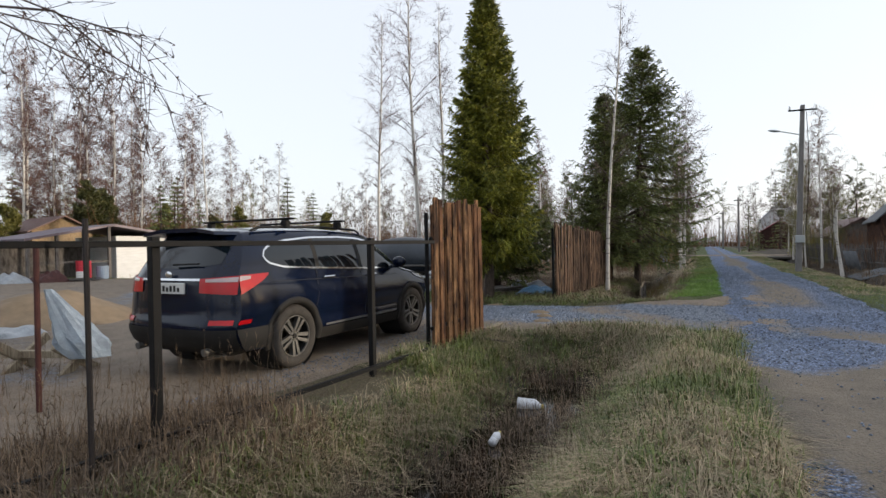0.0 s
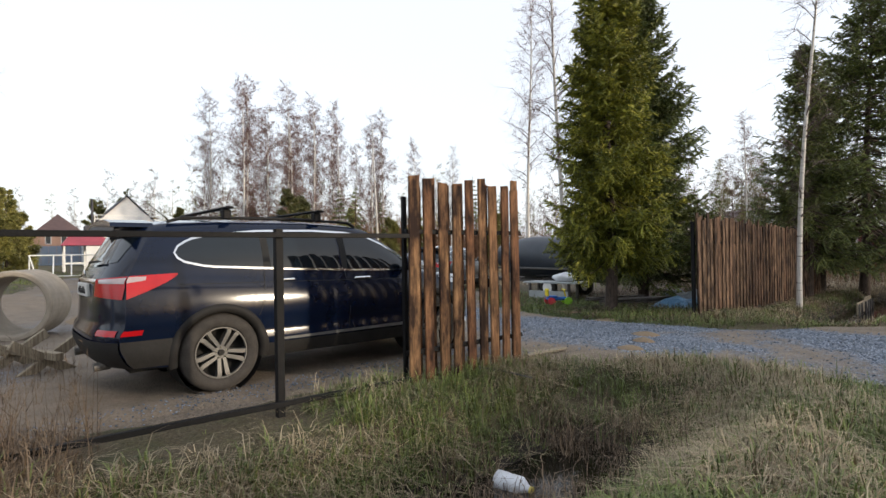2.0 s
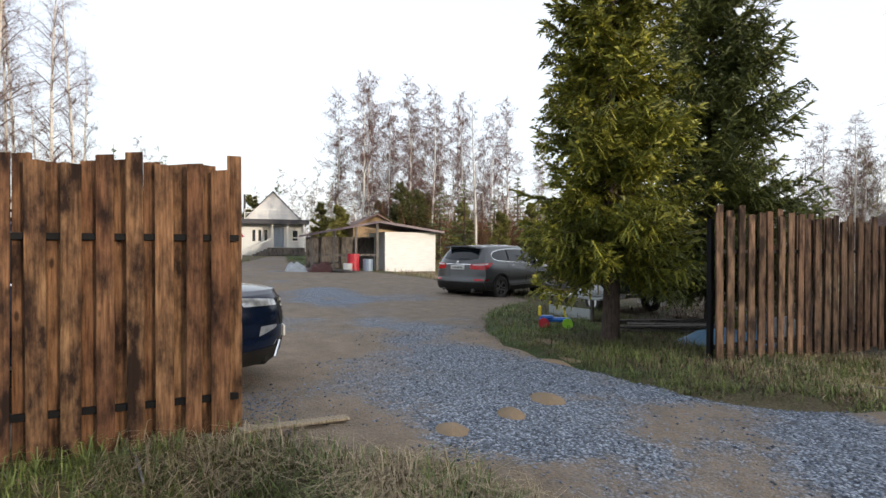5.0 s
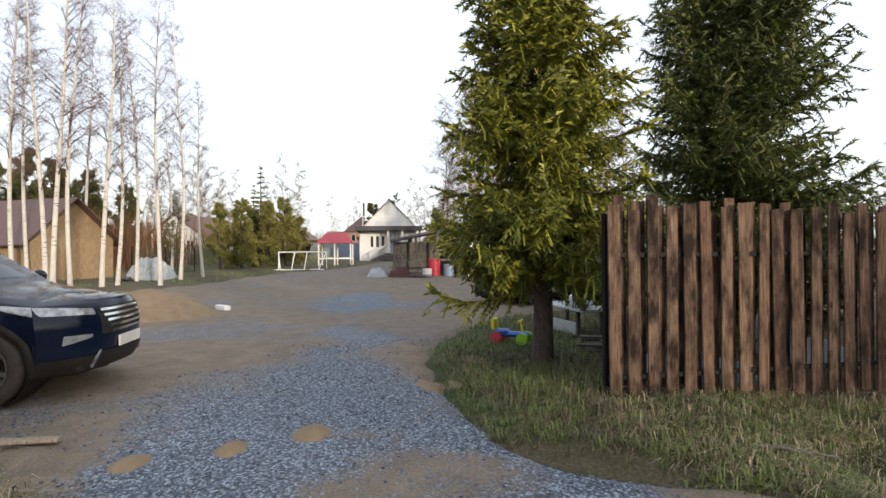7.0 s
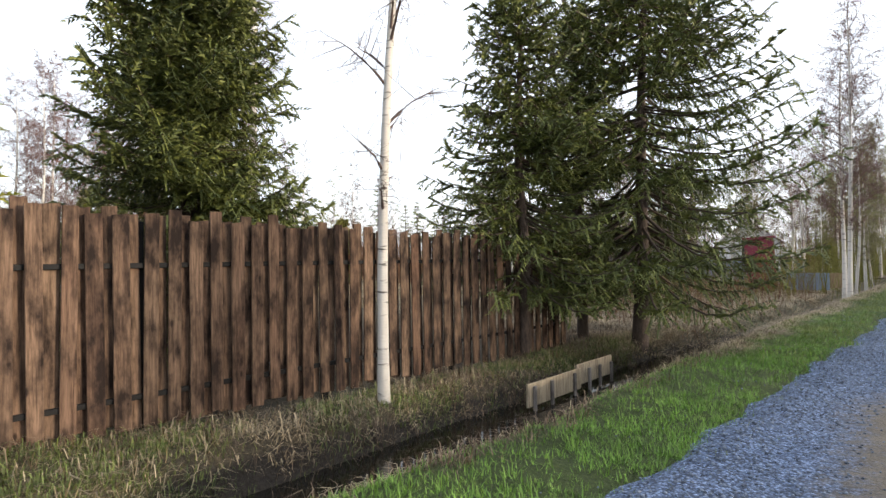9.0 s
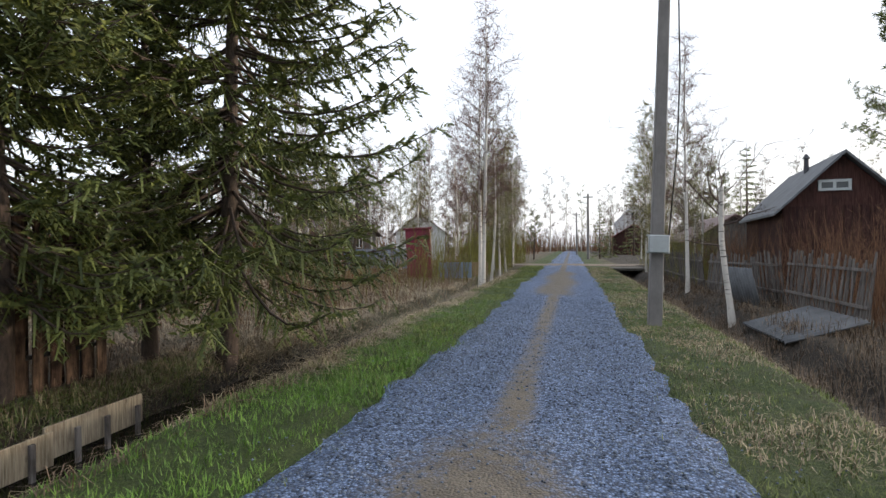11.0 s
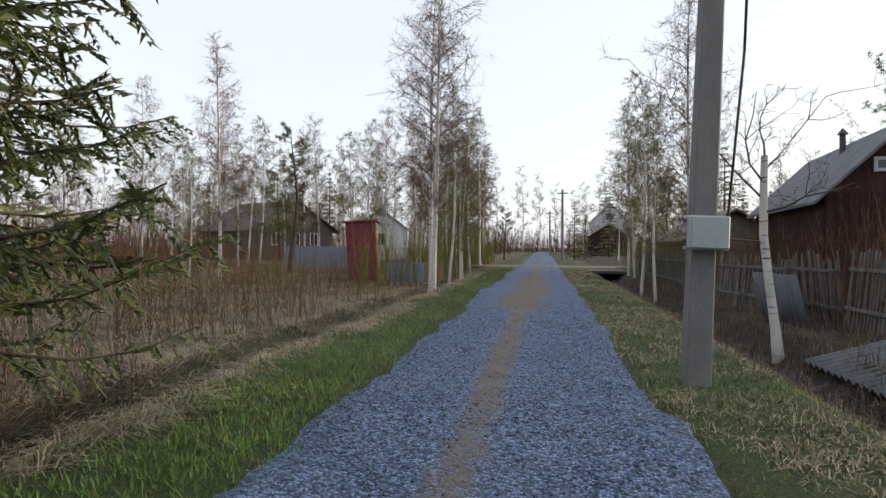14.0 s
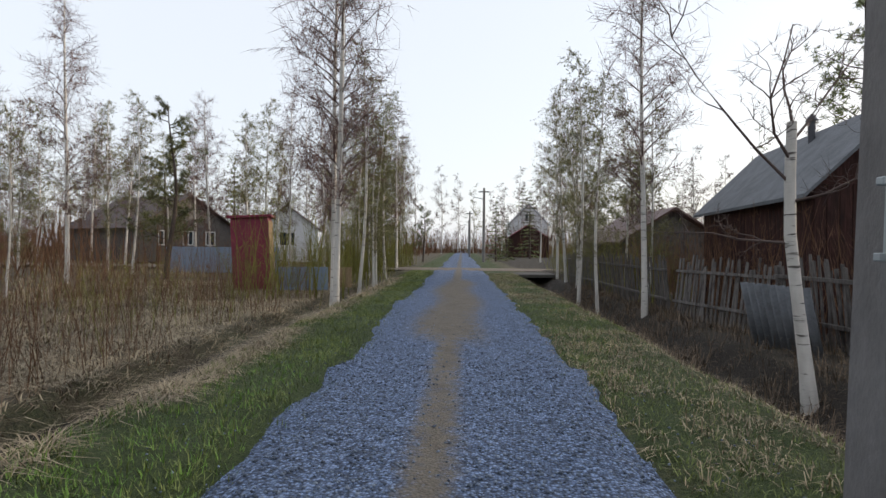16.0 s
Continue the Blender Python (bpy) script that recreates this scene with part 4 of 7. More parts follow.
def end_y(z, rear):
    """Where the middle of the rear or the front lies at height z."""
    if rear:
        return float(np.interp(z, (.28, .36, .5, .62, .68, .9, 1.08, 1.2, 1.45, 1.62, 1.7), (-2.2, -2.3, -2.36, -2.36, -2.32, -2.31, -2.30, -2.24, -2.1, -2.0, -1.98)))
    return float(np.interp(z, (.22, .32, .5, .62, .75, .88, .96, 1.05), (2.18, 2.25, 2.29, 2.29, 2.28, 2.25, 2.21, 2.19)))


def bent_y(y, z):
    """Moves a station near an end so that the end ring follows the rear's or the front's profile."""
    kr, kf = max(0, min(1, (-1.45 - y) / (-1.45 - REAR))), max(0, min(1, (y - 1.3) / (NOSE - 1.3)))
    return y + kr * kr * (end_y(z, True) + .17 - REAR) + kf * kf * (end_y(z, False) - .46 - NOSE)


def side_point(y, z, off=0.0, s=1):
    return (s * (side_x(y, z) + off), bent_y(y, z), z)


def cap_point(x, z, rear, off=0.0):
    """A point of the rounded rear or front."""
    xw = max(.05, side_x(REAR if rear else NOSE, z))
    f = min(1, abs(x) / xw)
    return (x, end_y(z, True) - off + .17 * f ** 4, z) if rear else (x, end_y(z, False) + off - .46 * f ** 3, z)


def low_edge(y, zb):
    for wy in (-AXLE, AXLE):
        if abs(y - wy) < ARCH:
            zb = max(zb, .37 + math.sqrt(ARCH ** 2 - (y - wy) ** 2))
    return zb


def grid_faces(nu, nv, flip=False):
    fs = [(i * nv + j, i * nv + j + 1, (i + 1) * nv + j + 1, (i + 1) * nv + j) for i in range(nu - 1) for j in range(nv - 1)]
    return [f[::-1] for f in fs] if flip else fs


def body_ring(y):
    v = body_values(y)
    zb, w, belt, xb, xr, zr, zt = v
    lo = low_edge(y, zb)
    pts = []
    for j in range(17):
        z = lo + (belt - lo) * j / 16
        pts.append((side_x(y, z, v), z))
    for j in range(1, 9):
        z = belt + (zr - belt) * j / 8
        pts.append((side_x(y, z, v), z))
    for j in range(1, 9):
        a = j / 8 * math.pi / 2
        pts.append((xr * (1 - j / 8) ** .9 if j < 8 else 0, zr + (zt - zr) * math.sin(a)))
    return [(x, bent_y(y, z), z) for x, z in pts]


def side_patch(y0, y1, lo, hi, off, s, ny=14, nz=5):
    """A skin over the side between y0 and y1 and two heights (functions of 0..1 along y)."""
    vs = []
    for i in range(ny + 1):
        t = i / ny
        a, b = lo(t), hi(t)
        vs += [side_point(y0 + (y1 - y0) * t, a + (b - a) * j / nz, off, s) for j in range(nz + 1)]
    return vs, grid_faces(ny + 1, nz + 1, s > 0)


def cap_patch(x0, x1, lo, hi, rear, off, nx=8, nz=5):
    vs = []
    for i in range(nx + 1):
        t = i / nx
        a, b = lo(t), hi(t)
        vs += [cap_point(x0 + (x1 - x0) * t, a + (b - a) * j / nz, rear, off) for j in range(nz + 1)]
    return vs, grid_faces(nx + 1, nz + 1)


def strip(points, width, off, s):
    """A narrow band along points (y, z) of the side."""
    vs, fs = [], []
    for k, (y, z) in enumerate(points):
        a, b = points[max(k - 1, 0)], points[min(k + 1, len(points) - 1)]
        d = math.hypot(b[0] - a[0], b[1] - a[1])
        ny, nz = -(b[1] - a[1]) / d * width / 2, (b[0] - a[0]) / d * width / 2
        vs += [side_point(y - ny, z - nz, off, s), side_point(y + ny, z + nz, off, s), side_point(y - ny, z - nz, off - .012, s), side_point(y + ny, z + nz, off - .012, s)]
    for k in range(len(points) - 1):
        q = 4 * k
        fs += [(q, q + 4, q + 5, q + 1), (q, q + 2, q + 6, q + 4), (q + 1, q + 5, q + 7, q + 3)]
    return vs, fs


def lathe(profile, n=28):
    """Rings about the x axis from (x, radius)."""
    vs, fs = [], []
    for x, r in profile:
        vs += [(x, r * math.cos(2 * math.pi * k / n), r * math.sin(2 * math.pi * k / n)) for k in range(n)]
    for i in range(len(profile) - 1):
        for k in range(n):
            fs.append((i * n + k, i * n + (k + 1) % n, (i + 1) * n + (k + 1) % n, (i + 1) * n + k))
    return vs, fs


def window_top(y):
    """Upper edge of the side windows: a long arch that drops to a point behind and along the front pillar."""
    return float(np.interp(y, (-1.76, -1.70, -1.58, -1.35, -.9, -.3, .15, .42, .62, .84, 1.04), (1.335, 1.40, 1.455, 1.50, 1.54, 1.55, 1.53, 1.48, 1.40, 1.27, 1.125)))


def window_foot(y):
    return float(np.interp(y, (-1.76, -1.66, -1.45, -.6, .2, 1.04), (1.315, 1.24, 1.19, 1.14, 1.105, 1.085)))


def car_wheel(car, s, wy):
    wheel = new("wheel")
    wheel.parent = car
    wheel.matrix_local = pose(s * .815, wy, .37, 23 * wy, 0, 0)
    tv, tf = lathe([(s * .02, .24), (s * .1, .245), (s * .112, .262), (s * .122, .30), (s * .118, .33), (s * .1, .358), (s * .07, .37), (-s * .07, .37), (-s * .1, .34), (-s * .1, .2)], 40)
    raw("tyre", tv, tf, M_RUBBER, wheel, "dusty black tyre", True)
    tv, tf = lathe([(-s * .03, .02), (-s * .03, .2), (s * .02, .232), (s * .1, .236)], 40)
    raw("rim_barrel", tv, tf, M_BLACKGAP, wheel, smoothed=True)
    bm = bmesh.new()
    rod(bm, (s * .03, 0, 0), (s * .085, 0, 0), .07, .062, 20)
    for q in range(5):
        m2 = Matrix.Rotation(q * 2 * math.pi / 5, 4, "X")
        for e in (-1, 1):
            # each spoke: two arms that part towards the rim
            outline = [(e * .008, .055), (e * .04, .055), (e * .056, .2), (e * .075, .234), (e * .03, .238), (e * .016, .2)]
            a = [bm.verts.new(m2 @ Vector((s * (.088 + (.012 if r > .1 else 0)), u, r))) for u, r in outline]
            b = [bm.verts.new(m2 @ Vector((s * .045, u * 1.05, r))) for u, r in outline]
            bm.faces.new(a)
            for i in range(6):
                bm.faces.new((a[i], b[i], b[(i + 1) % 6], a[(i + 1) % 6]))
    rv, rf = lathe([(s * .09, .226), (s * .108, .232), (s * .108, .242), (s * .09, .248)], 40)
    bv = [bm.verts.new(p) for p in rv]
    for f in rf:
        bm.faces.new([bv[i] for i in f])
    bmesh.ops.recalc_face_normals(bm, faces=bm.faces)
    part("rim", bm, M_ALLOY, wheel, "grey alloy rim with five split spokes")
    bm = bmesh.new()
    rod(bm, (s * .08, 0, 0), (s * .1, 0, 0), .032, .028, 16)
    part("hub_cap", bm, M_PLASTIC, wheel)
    for q in range(5):
        a = (q + .5) * 2 * math.pi / 5
        bm = bmesh.new()
        rod(bm, (s * .08, .05 * math.sin(a), .05 * math.cos(a)), (s * .094, .05 * math.sin(a), .05 * math.cos(a)), .009, None, 6)
        part("wheel_nut", bm, M_CHROME, wheel)


def make_car(m, paint, label, chrome=M_CHROME, bars=True):
    car = thing("car", m, label, "car")
    ys = set(float(v) for v in np.linspace(REAR, NOSE, 60))
    for wy in (-AXLE, AXLE):
        ys |= {wy + ARCH * math.cos(math.pi * k / 18) * (1.0005 if k in (0, 18) else 1) for k in range(19)}
    ys = sorted(y for y in ys if REAR <= y <= NOSE)
    rings = [body_ring(y) for y in ys]
    nr = len(rings[0])
    w = 2 * nr - 1
    vs = [p for ring in rings for p in ring + [(-x, y, z) for x, y, z in ring[-2::-1]]]
    fs = grid_faces(len(ys), w, True)
    for rear, ring in ((True, rings[0]), (False, rings[-1])):
        base = len(vs)
        nx = 24
        for x, y, z in ring[:25]:
            vs += [cap_point(x * (1 - 2 * i / nx), z, rear) for i in range(nx + 1)]
        fs += [tuple(base + k for k in f) for f in grid_faces(25, nx + 1, not rear)]
        # the lip that carries the roof or the bonnet over to the end
        base = len(vs)
        xr, arc = ring[24][0], ring[24:][::-1]
        for k in range(5):
            for i in range(nx + 1):
                x = xr * (1 - 2 * i / nx)
                y0, z0 = (float(np.interp(abs(x), [p[0] for p in arc], [p[c] for p in arc])) for c in (1, 2))
                e = cap_point(x, ring[24][2], rear)
                vs.append((x, y0 + (e[1] - y0) * k / 4, z0 + (e[2] - z0) * (k / 4) ** 2))
        fs += [tuple(base + q for q in f) for f in grid_faces(5, nx + 1, rear)]
    raw("body", vs, fs, paint, car, smoothed=True)
    bm = bmesh.new()
    box(bm, -.66, -2.1, .24, .66, 2.1, .5, .04)
    part("underbody", bm, M_BLACKGAP, car)
    for s in (1, -1):
        def skin(name, y0, y1, lo, hi, mat, off=.006, ny=14, nz=5, label2=""):
            return raw(name, *side_patch(y0, y1, lo, hi, off, s, ny, nz), mat, car, label2, True)
        for y0, y1 in ((-1.74, -.90), (-.85, -.02), (.08, 1.0)):
            skin("side_window", y0, y1, lambda t: window_foot(y0 + (y1 - y0) * t) + .012, lambda t: window_top(y0 + (y1 - y0) * t) - .012, M_GLASS, .004, 16, 5)
        ring = [(float(y), window_foot(y)) for y in np.linspace(1.03, -1.66, 30)] + [(-1.72, 1.275), (-1.755, 1.325), (-1.72, 1.385)] + [(float(y), window_top(y)) for y in np.linspace(-1.64, 1.0, 34)]
        raw("window_trim", *strip(ring, .02, .009, s), chrome, car, "chrome trim round the side windows")
        for y0 in (-.875, .03):
            skin("door_pillar", y0 - .03, y0 + .045, lambda t: window_foot(y0), lambda t: window_top(y0) - .014, M_BLACKGAP, .005, 2, 5)
        skin("sill_cladding", -AXLE + ARCH, AXLE - ARCH, lambda t: .27, lambda t: .41, M_PLASTIC, .01, 20, 4)
        skin("sill_strip", -.82, .84, lambda t: .425, lambda t: .45 + .012 * t, M_DULLSTEEL, .012, 14, 1)
        skin("bumper_cladding", REAR, -AXLE - ARCH - .01, lambda t: .32, lambda t: .56, M_PLASTIC, .008, 8, 4)
        skin("bumper_cladding", AXLE + ARCH + .01, NOSE, lambda t: .26, lambda t: .40, M_PLASTIC, .008, 6, 4)
        # tail light: a pointed wing on the side, and its inner half on the tailgate
        skin("tail_light", -1.72, REAR, lambda t: 1.125 - .2 * t ** .8, lambda t: 1.14 - .015 * t, M_REDLENS, .012, 14, 6, "red tail light with clear stripe")
        raw("tail_light", *cap_patch(s * .88, s * .47, lambda t: .925 + .02 * t, lambda t: 1.125 - .03 * t, True, .01, 10, 6), M_REDLENS, car, "inner red tail light on the tailgate", True)
        skin("lamp_stripe", -1.98, REAR, lambda t: 1.085 - .02 * t, lambda t: 1.118, M_STRIPE, .017, 8, 3)
        raw("lamp_stripe", *cap_patch(s * .88, s * .55, lambda t: 1.06, lambda t: 1.112 - .02 * t, True, .016, 8, 3), M_STRIPE, car, smoothed=True)
        skin("bumper_reflector", -1.98, REAR, lambda t: .61, lambda t: .655, M_REDLENS, .008, 6, 2)
        raw("bumper_reflector", *cap_patch(s * .87, s * .62, lambda t: .61, lambda t: .66, True, .008, 6, 2), M_REDLENS, car, smoothed=True)
        skin("head_light", 1.42, NOSE, lambda t: .965 - .115 * t ** .8, lambda t: .975 - .035 * t, M_CLEARLENS, .012, 10, 5, "clear swept-back headlight")
        raw("head_light", *cap_patch(s * .865, s * .52, lambda t: .85 - .02 * t, lambda t: .94 - .05 * t, False, .01, 10, 5), M_CLEARLENS, car, "clear swept-back headlight", True)
        raw("fog_light", *cap_patch(s * .78, s * .58, lambda t: .55 + .06 * t, lambda t: .645 - .005 * t, False, .012, 8, 4), M_CLEARLENS, car, smoothed=True)
        raw("bumper_cladding", *cap_patch(s * .895, s * .3, lambda t: .26, lambda t: .42, False, .008, 10, 4), M_PLASTIC, car, smoothed=True)
        for pts in (((-.90, 1.13), (-.92, .98), (-.93, .84), (-.97, .72), (-1.06, .62)), ((.03, 1.1), (.05, .9), (.06, .7), (.05, .5), (.04, .44)), ((1.0, 1.08), (1.03, .95), (1.02, .75), (.97, .55), (.94, .45))):
            raw("door_seam", *strip(pts, .008, .0015, s), M_BLACKGAP, car)
        # the body fold's shade, laid on as a thin dark line
        raw("crease_shade", *strip([(y, 1.0 - .02 * y) for y in np.linspace(-1.7, .95, 20)], .006, .001, s), M_BLACKGAP, car)
        for y0 in (-.70, .24):
            bm = bmesh.new()
            z0 = 1.02 - .02 * y0
            x0 = side_x(y0, z0)
            box(bm, s * (x0 + .012), y0 - .11, z0 - .014, s * (x0 + .04), y0 + .11, z0 + .014, .011)
            part("door_handle", bm, chrome, car, "chrome door handle")
        bm = bmesh.new()
        bmesh.ops.create_uvsphere(bm, u_segments=16, v_segments=10, radius=1, matrix=pose(s * 1.0, .86, 1.17) @ Matrix.Diagonal((.115, .07, .085, 1)))
        box(bm, s * .84, .83, 1.08, s * .98, .89, 1.12, .012)
        part("wing_mirror", bm, paint, car, smoothed=True)
        for wy in (-AXLE, AXLE):
            band, fr = [], []
            for j in range(29):
                a = math.pi * (-.07 + 1.14 * j / 28)
                for r, o in ((ARCH - .03, -.05), (ARCH - .012, .014), (ARCH + .055, .014), (ARCH + .062, -.01)):
                    yy, zz = wy + r * math.cos(a), .37 + r * math.sin(a)
                    yn = min(max(yy, REAR), NOSE)
                    band.append((s * (side_x(yn, max(zz, .3)) + o), yy, zz))
            for j in range(28):
                fr += [(j * 4 + c, j * 4 + c + 1, j * 4 + c + 5, j * 4 + c + 4) for c in range(3)]
            raw("arch_cladding", band, fr, M_PLASTIC, car, "grey plastic arch trim", True)
            wv, wf = lathe([(s * .5, .0), (s * .5, .41), (s * .9, .41)])
            raw("wheel_well", [(a, b + wy, c + .37) for a, b, c in wv], wf, M_BLACKGAP, car)
            car_wheel(car, s, wy)
        bm = bmesh.new()
        rod(bm, (s * .55, -2.2, .33), (s * .55, -2.33, .32), .04, None, 12)
        part("exhaust", bm, M_ALLOY, car)
        if bars:
            bm = bmesh.new()
            pts = [Vector((s * .655, y, body_values(y)[5] + (.015 if k in (0, 6) else .05))) for k, y in enumerate((-1.75, -1.62, -1.1, -.5, .05, .2, .3))]
            for a, b in zip(pts, pts[1:]):
                rod(bm, a, b, .016, None, 6)
            part("roof_rail", bm, M_BLACKSTEEL, car)
    vs = []
    for i in range(11):
        y = .45 + .62 * i / 10
        v = body_values(y)
        for j in range(-10, 11):
            f = abs(j) / 10
            x = (v[4] - .035) * j / 10
            vs.append((x, y, v[5] + (v[6] - v[5]) * math.sin((1 - f) * math.pi / 2) + .006))
    raw("windscreen", vs, grid_faces(11, 21), M_GLASS, car, smoothed=True)
    raw("rear_window", *cap_patch(-.64, .64, lambda t: 1.2 + .05 * abs(2 * t - 1) ** 2, lambda t: 1.53 - .03 * abs(2 * t - 1) ** 3, True, .006, 14, 7), M_GLASS, car, smoothed=True)
    bm = bmesh.new()
    rod(bm, (.02, -2.27, 1.245), (.42, -2.25, 1.255), .012, .008, 6)
    part("rear_wiper", bm, M_BLACKGAP, car)
    if bars:
        for y in (-1.2, -.2):
            bm = bmesh.new()
            box(bm, -.78, y - .04, 1.755, .78, y + .04, 1.78, .011)
            part("crossbar", bm, M_BLACKSTEEL, car, "black roof crossbar")
            for s in (-1, 1):
                bm = bmesh.new()
                box(bm, s * .61, y - .045, 1.65, s * .7, y + .045, 1.757, .015)
                part("crossbar_foot", bm, M_BLACKSTEEL, car)
        bm = bmesh.new()
        rod(bm, (0, -1.55, 1.66), (0, -1.78, 1.86), .006, .003, 5)
        part("aerial", bm, M_BLACKGAP, car)
    bm = bmesh.new()
    prism(bm, [(-.6, 1.565), (-.3, 1.6), (.3, 1.6), (.6, 1.565), (.58, 1.605), (.3, 1.645), (-.3, 1.645), (-.58, 1.605)], -2.2, -1.85)
    part("spoiler", bm, paint, car)
    bm = bmesh.new()
    box(bm, -.26, -2.335, .93, .26, -2.305, 1.05, .006)
    plate = part("rear_plate", bm, M_PLATE, car, "white number plate with dark characters")
    for k in range(7):
        bm = bmesh.new()
        box(bm, -.2 + .06 * k, -2.338, .955, -.165 + .06 * k, -2.334, 1.02 if k % 3 else 1.0)
        part("character_bar", bm, M_BLACKGAP, plate)
    raw("tailgate_trim", *cap_patch(-.47, .47, lambda t: 1.075, lambda t: 1.098, True, .014, 12, 1), chrome, car, "chrome strip over the number plate", True)
    raw("rear_bumper", *cap_patch(-.9, .9, lambda t: .32, lambda t: .56, True, .012, 20, 5), M_PLASTIC, car, "dusty grey lower bumper", True)
    bm = bmesh.new()
    bmesh.ops.create_uvsphere(bm, u_segments=14, v_segments=8, radius=1, matrix=pose(0, -2.315, 1.14) @ Matrix.Diagonal((.06, .012, .035, 1)))
    part("badge", bm, chrome, car, smoothed=True)
    # bowed grille with chrome bars
    def bowed(name, x, z0, z1, off, mat, label2=""):
        return raw(name, *cap_patch(-x, x, lambda t: z0, lambda t: z1, False, off, 12, 3), mat, car, label2, True)
    bowed("grille", .48, .62, .9, .004, M_BLACKGAP)
    for j in range(5):
        z = .635 + .056 * j
        bowed("grille_bar", .36 + .026 * j, z, z + .026, .018, chrome, "chrome grille bar")
    bm = bmesh.new()
    bmesh.ops.create_uvsphere(bm, u_segments=14, v_segments=8, radius=1, matrix=pose(0, 2.255, .79) @ Matrix.Diagonal((.085, .015, .045, 1)))
    part("badge", bm, chrome, car, smoothed=True)
    bm = bmesh.new()
    box(bm, -.26, 2.285, .46, .26, 2.31, .575, .006)
    part("front_plate", bm, M_PLATE, car, "white number plate")
    bowed("lower_grille", .5, .28, .45, .012, M_BLACKGAP)
    for s in (1, -1):
        bm = bmesh.new()
        rod(bm, (s * .58, 2.16, .3), (s * .5, 2.22, .46), .018, .014, 6)
        part("bumper_trim", bm, chrome, car, "chrome bumper trim")
    return car


make_car(pose(-5.26, 2.785, 0.01, 0, 0, 4.2) @ Matrix.Scale(0.944, 4), M_NAVY, "dusty dark blue sport utility car with roof bars on the driveway")
make_car(pose(-14.45, 12.0, at_land(-14.4, 12.0) - 0.02, 0, 0, 29.6) @ Matrix.Scale(0.93, 4), M_GREYPAINT, "small grey crossover car parked at the yard's edge", bars=False)


# ---- buildings ----
M_WHITEWALL = plain("white_siding", (0.68, 0.69, 0.7), 0.6, 0, 0.1, 2, 0.1, (1, 1, 6))
M_DARKROOF = plain("dark_roof", (0.05, 0.05, 0.06), 0.7, 0, 0.3, 3, 0.2)
M_BROWNROOF = plain("rusty_brown_roof", (0.13, 0.075, 0.065), 0.6, 0.2, 0.35, 2, 0.2, (1, 6, 1))
M_PURPLEROOF = plain("purple_sheet", (0.13, 0.1, 0.125), 0.5, 0.1, 0.25, 2, 0.15, (1, 6, 1))
M_DULLROOF = plain("dull_brown_roof", (0.075, 0.05, 0.047), 0.75, 0, 0.3, 2, 0.2, (1, 6, 1))
M_SLATE = plain("grey_slate", (0.13, 0.138, 0.15), 0.85, 0, 0.35, 3, 0.4)
M_TANWALL = wood_material("tan_planks", (0.42, 0.31, 0.19), (0.32, 0.23, 0.14), (0.15, 0.1, 0.07), 0.66)
M_REDBROWN = wood_material("red_brown_planks", (0.08, 0.038, 0.032), (0.055, 0.027, 0.024), (0.025, 0.015, 0.014), 0.55)
M_BRICK = plain("pale_brick", (0.5, 0.3, 0.22), 0.8, 0, 0.2, 8, 0.2)
M_REDROOF = plain("red_roof", (0.3, 0.04, 0.06), 0.5, 0, 0.25, 2)
M_BLUEFENCE = plain("blue_sheet", (0.22, 0.28, 0.37), 0.45, 0.2, 0.2, 2, 0.1, (6, 6, 0.3))
M_PANE = plain("dark_pane", (0.03, 0.04, 0.05), 0.08, 0, 0.2, 1)
M_WHITEPAINT = plain("white_paint", (0.75, 0.75, 0.73), 0.5, 0, 0.1, 5)
M_MAROON = plain("maroon_sheet", (0.19, 0.022, 0.045), 0.55, 0.1, 0.35, 2, 0.2)
M_CONCRETE = plain("concrete", (0.185, 0.175, 0.17), 0.9, 0, 0.25, 5, 0.35, (1, 1, 0.5))
M_OLDSLAB = plain("mossy_slab", (0.075, 0.07, 0.06), 0.9, 0, 0.3, 5, 0.3)
M_WELL = plain("sandy_concrete", (0.3, 0.26, 0.21), 0.9, 0, 0.2, 5, 0.3)
M_LAMPGREY = plain("painted_grey", (0.36, 0.39, 0.4), 0.45, 0.1, 0.12, 6)


def gable_house(name, m, w, d, eave, ridge, wall, roof, label, over=0.35, gable=None, base=0.0):
    """Gable towards local -y; w along x, d along y; returns the thing."""
    h = thing(name, m, label, "building")
    bm = bmesh.new()
    box(bm, -w / 2, 0, base, w / 2, d, eave)
    part("wall", bm, wall, h)
    bm = bmesh.new()
    prism(bm, [(-w / 2, eave), (w / 2, eave), (0, ridge - 0.05)], 0.004, d)
    part("gable", bm, gable or wall, h)
    k = (ridge - eave) / (w / 2)
    for s in (-1, 1):
        bm = bmesh.new()
        e = w / 2 + over
        prism(bm, [(0, ridge), (s * e, ridge - k * e), (s * e, ridge - k * e + 0.07), (0, ridge + 0.08)], -over, d + over)
        part("roof", bm, roof, h)
    return h


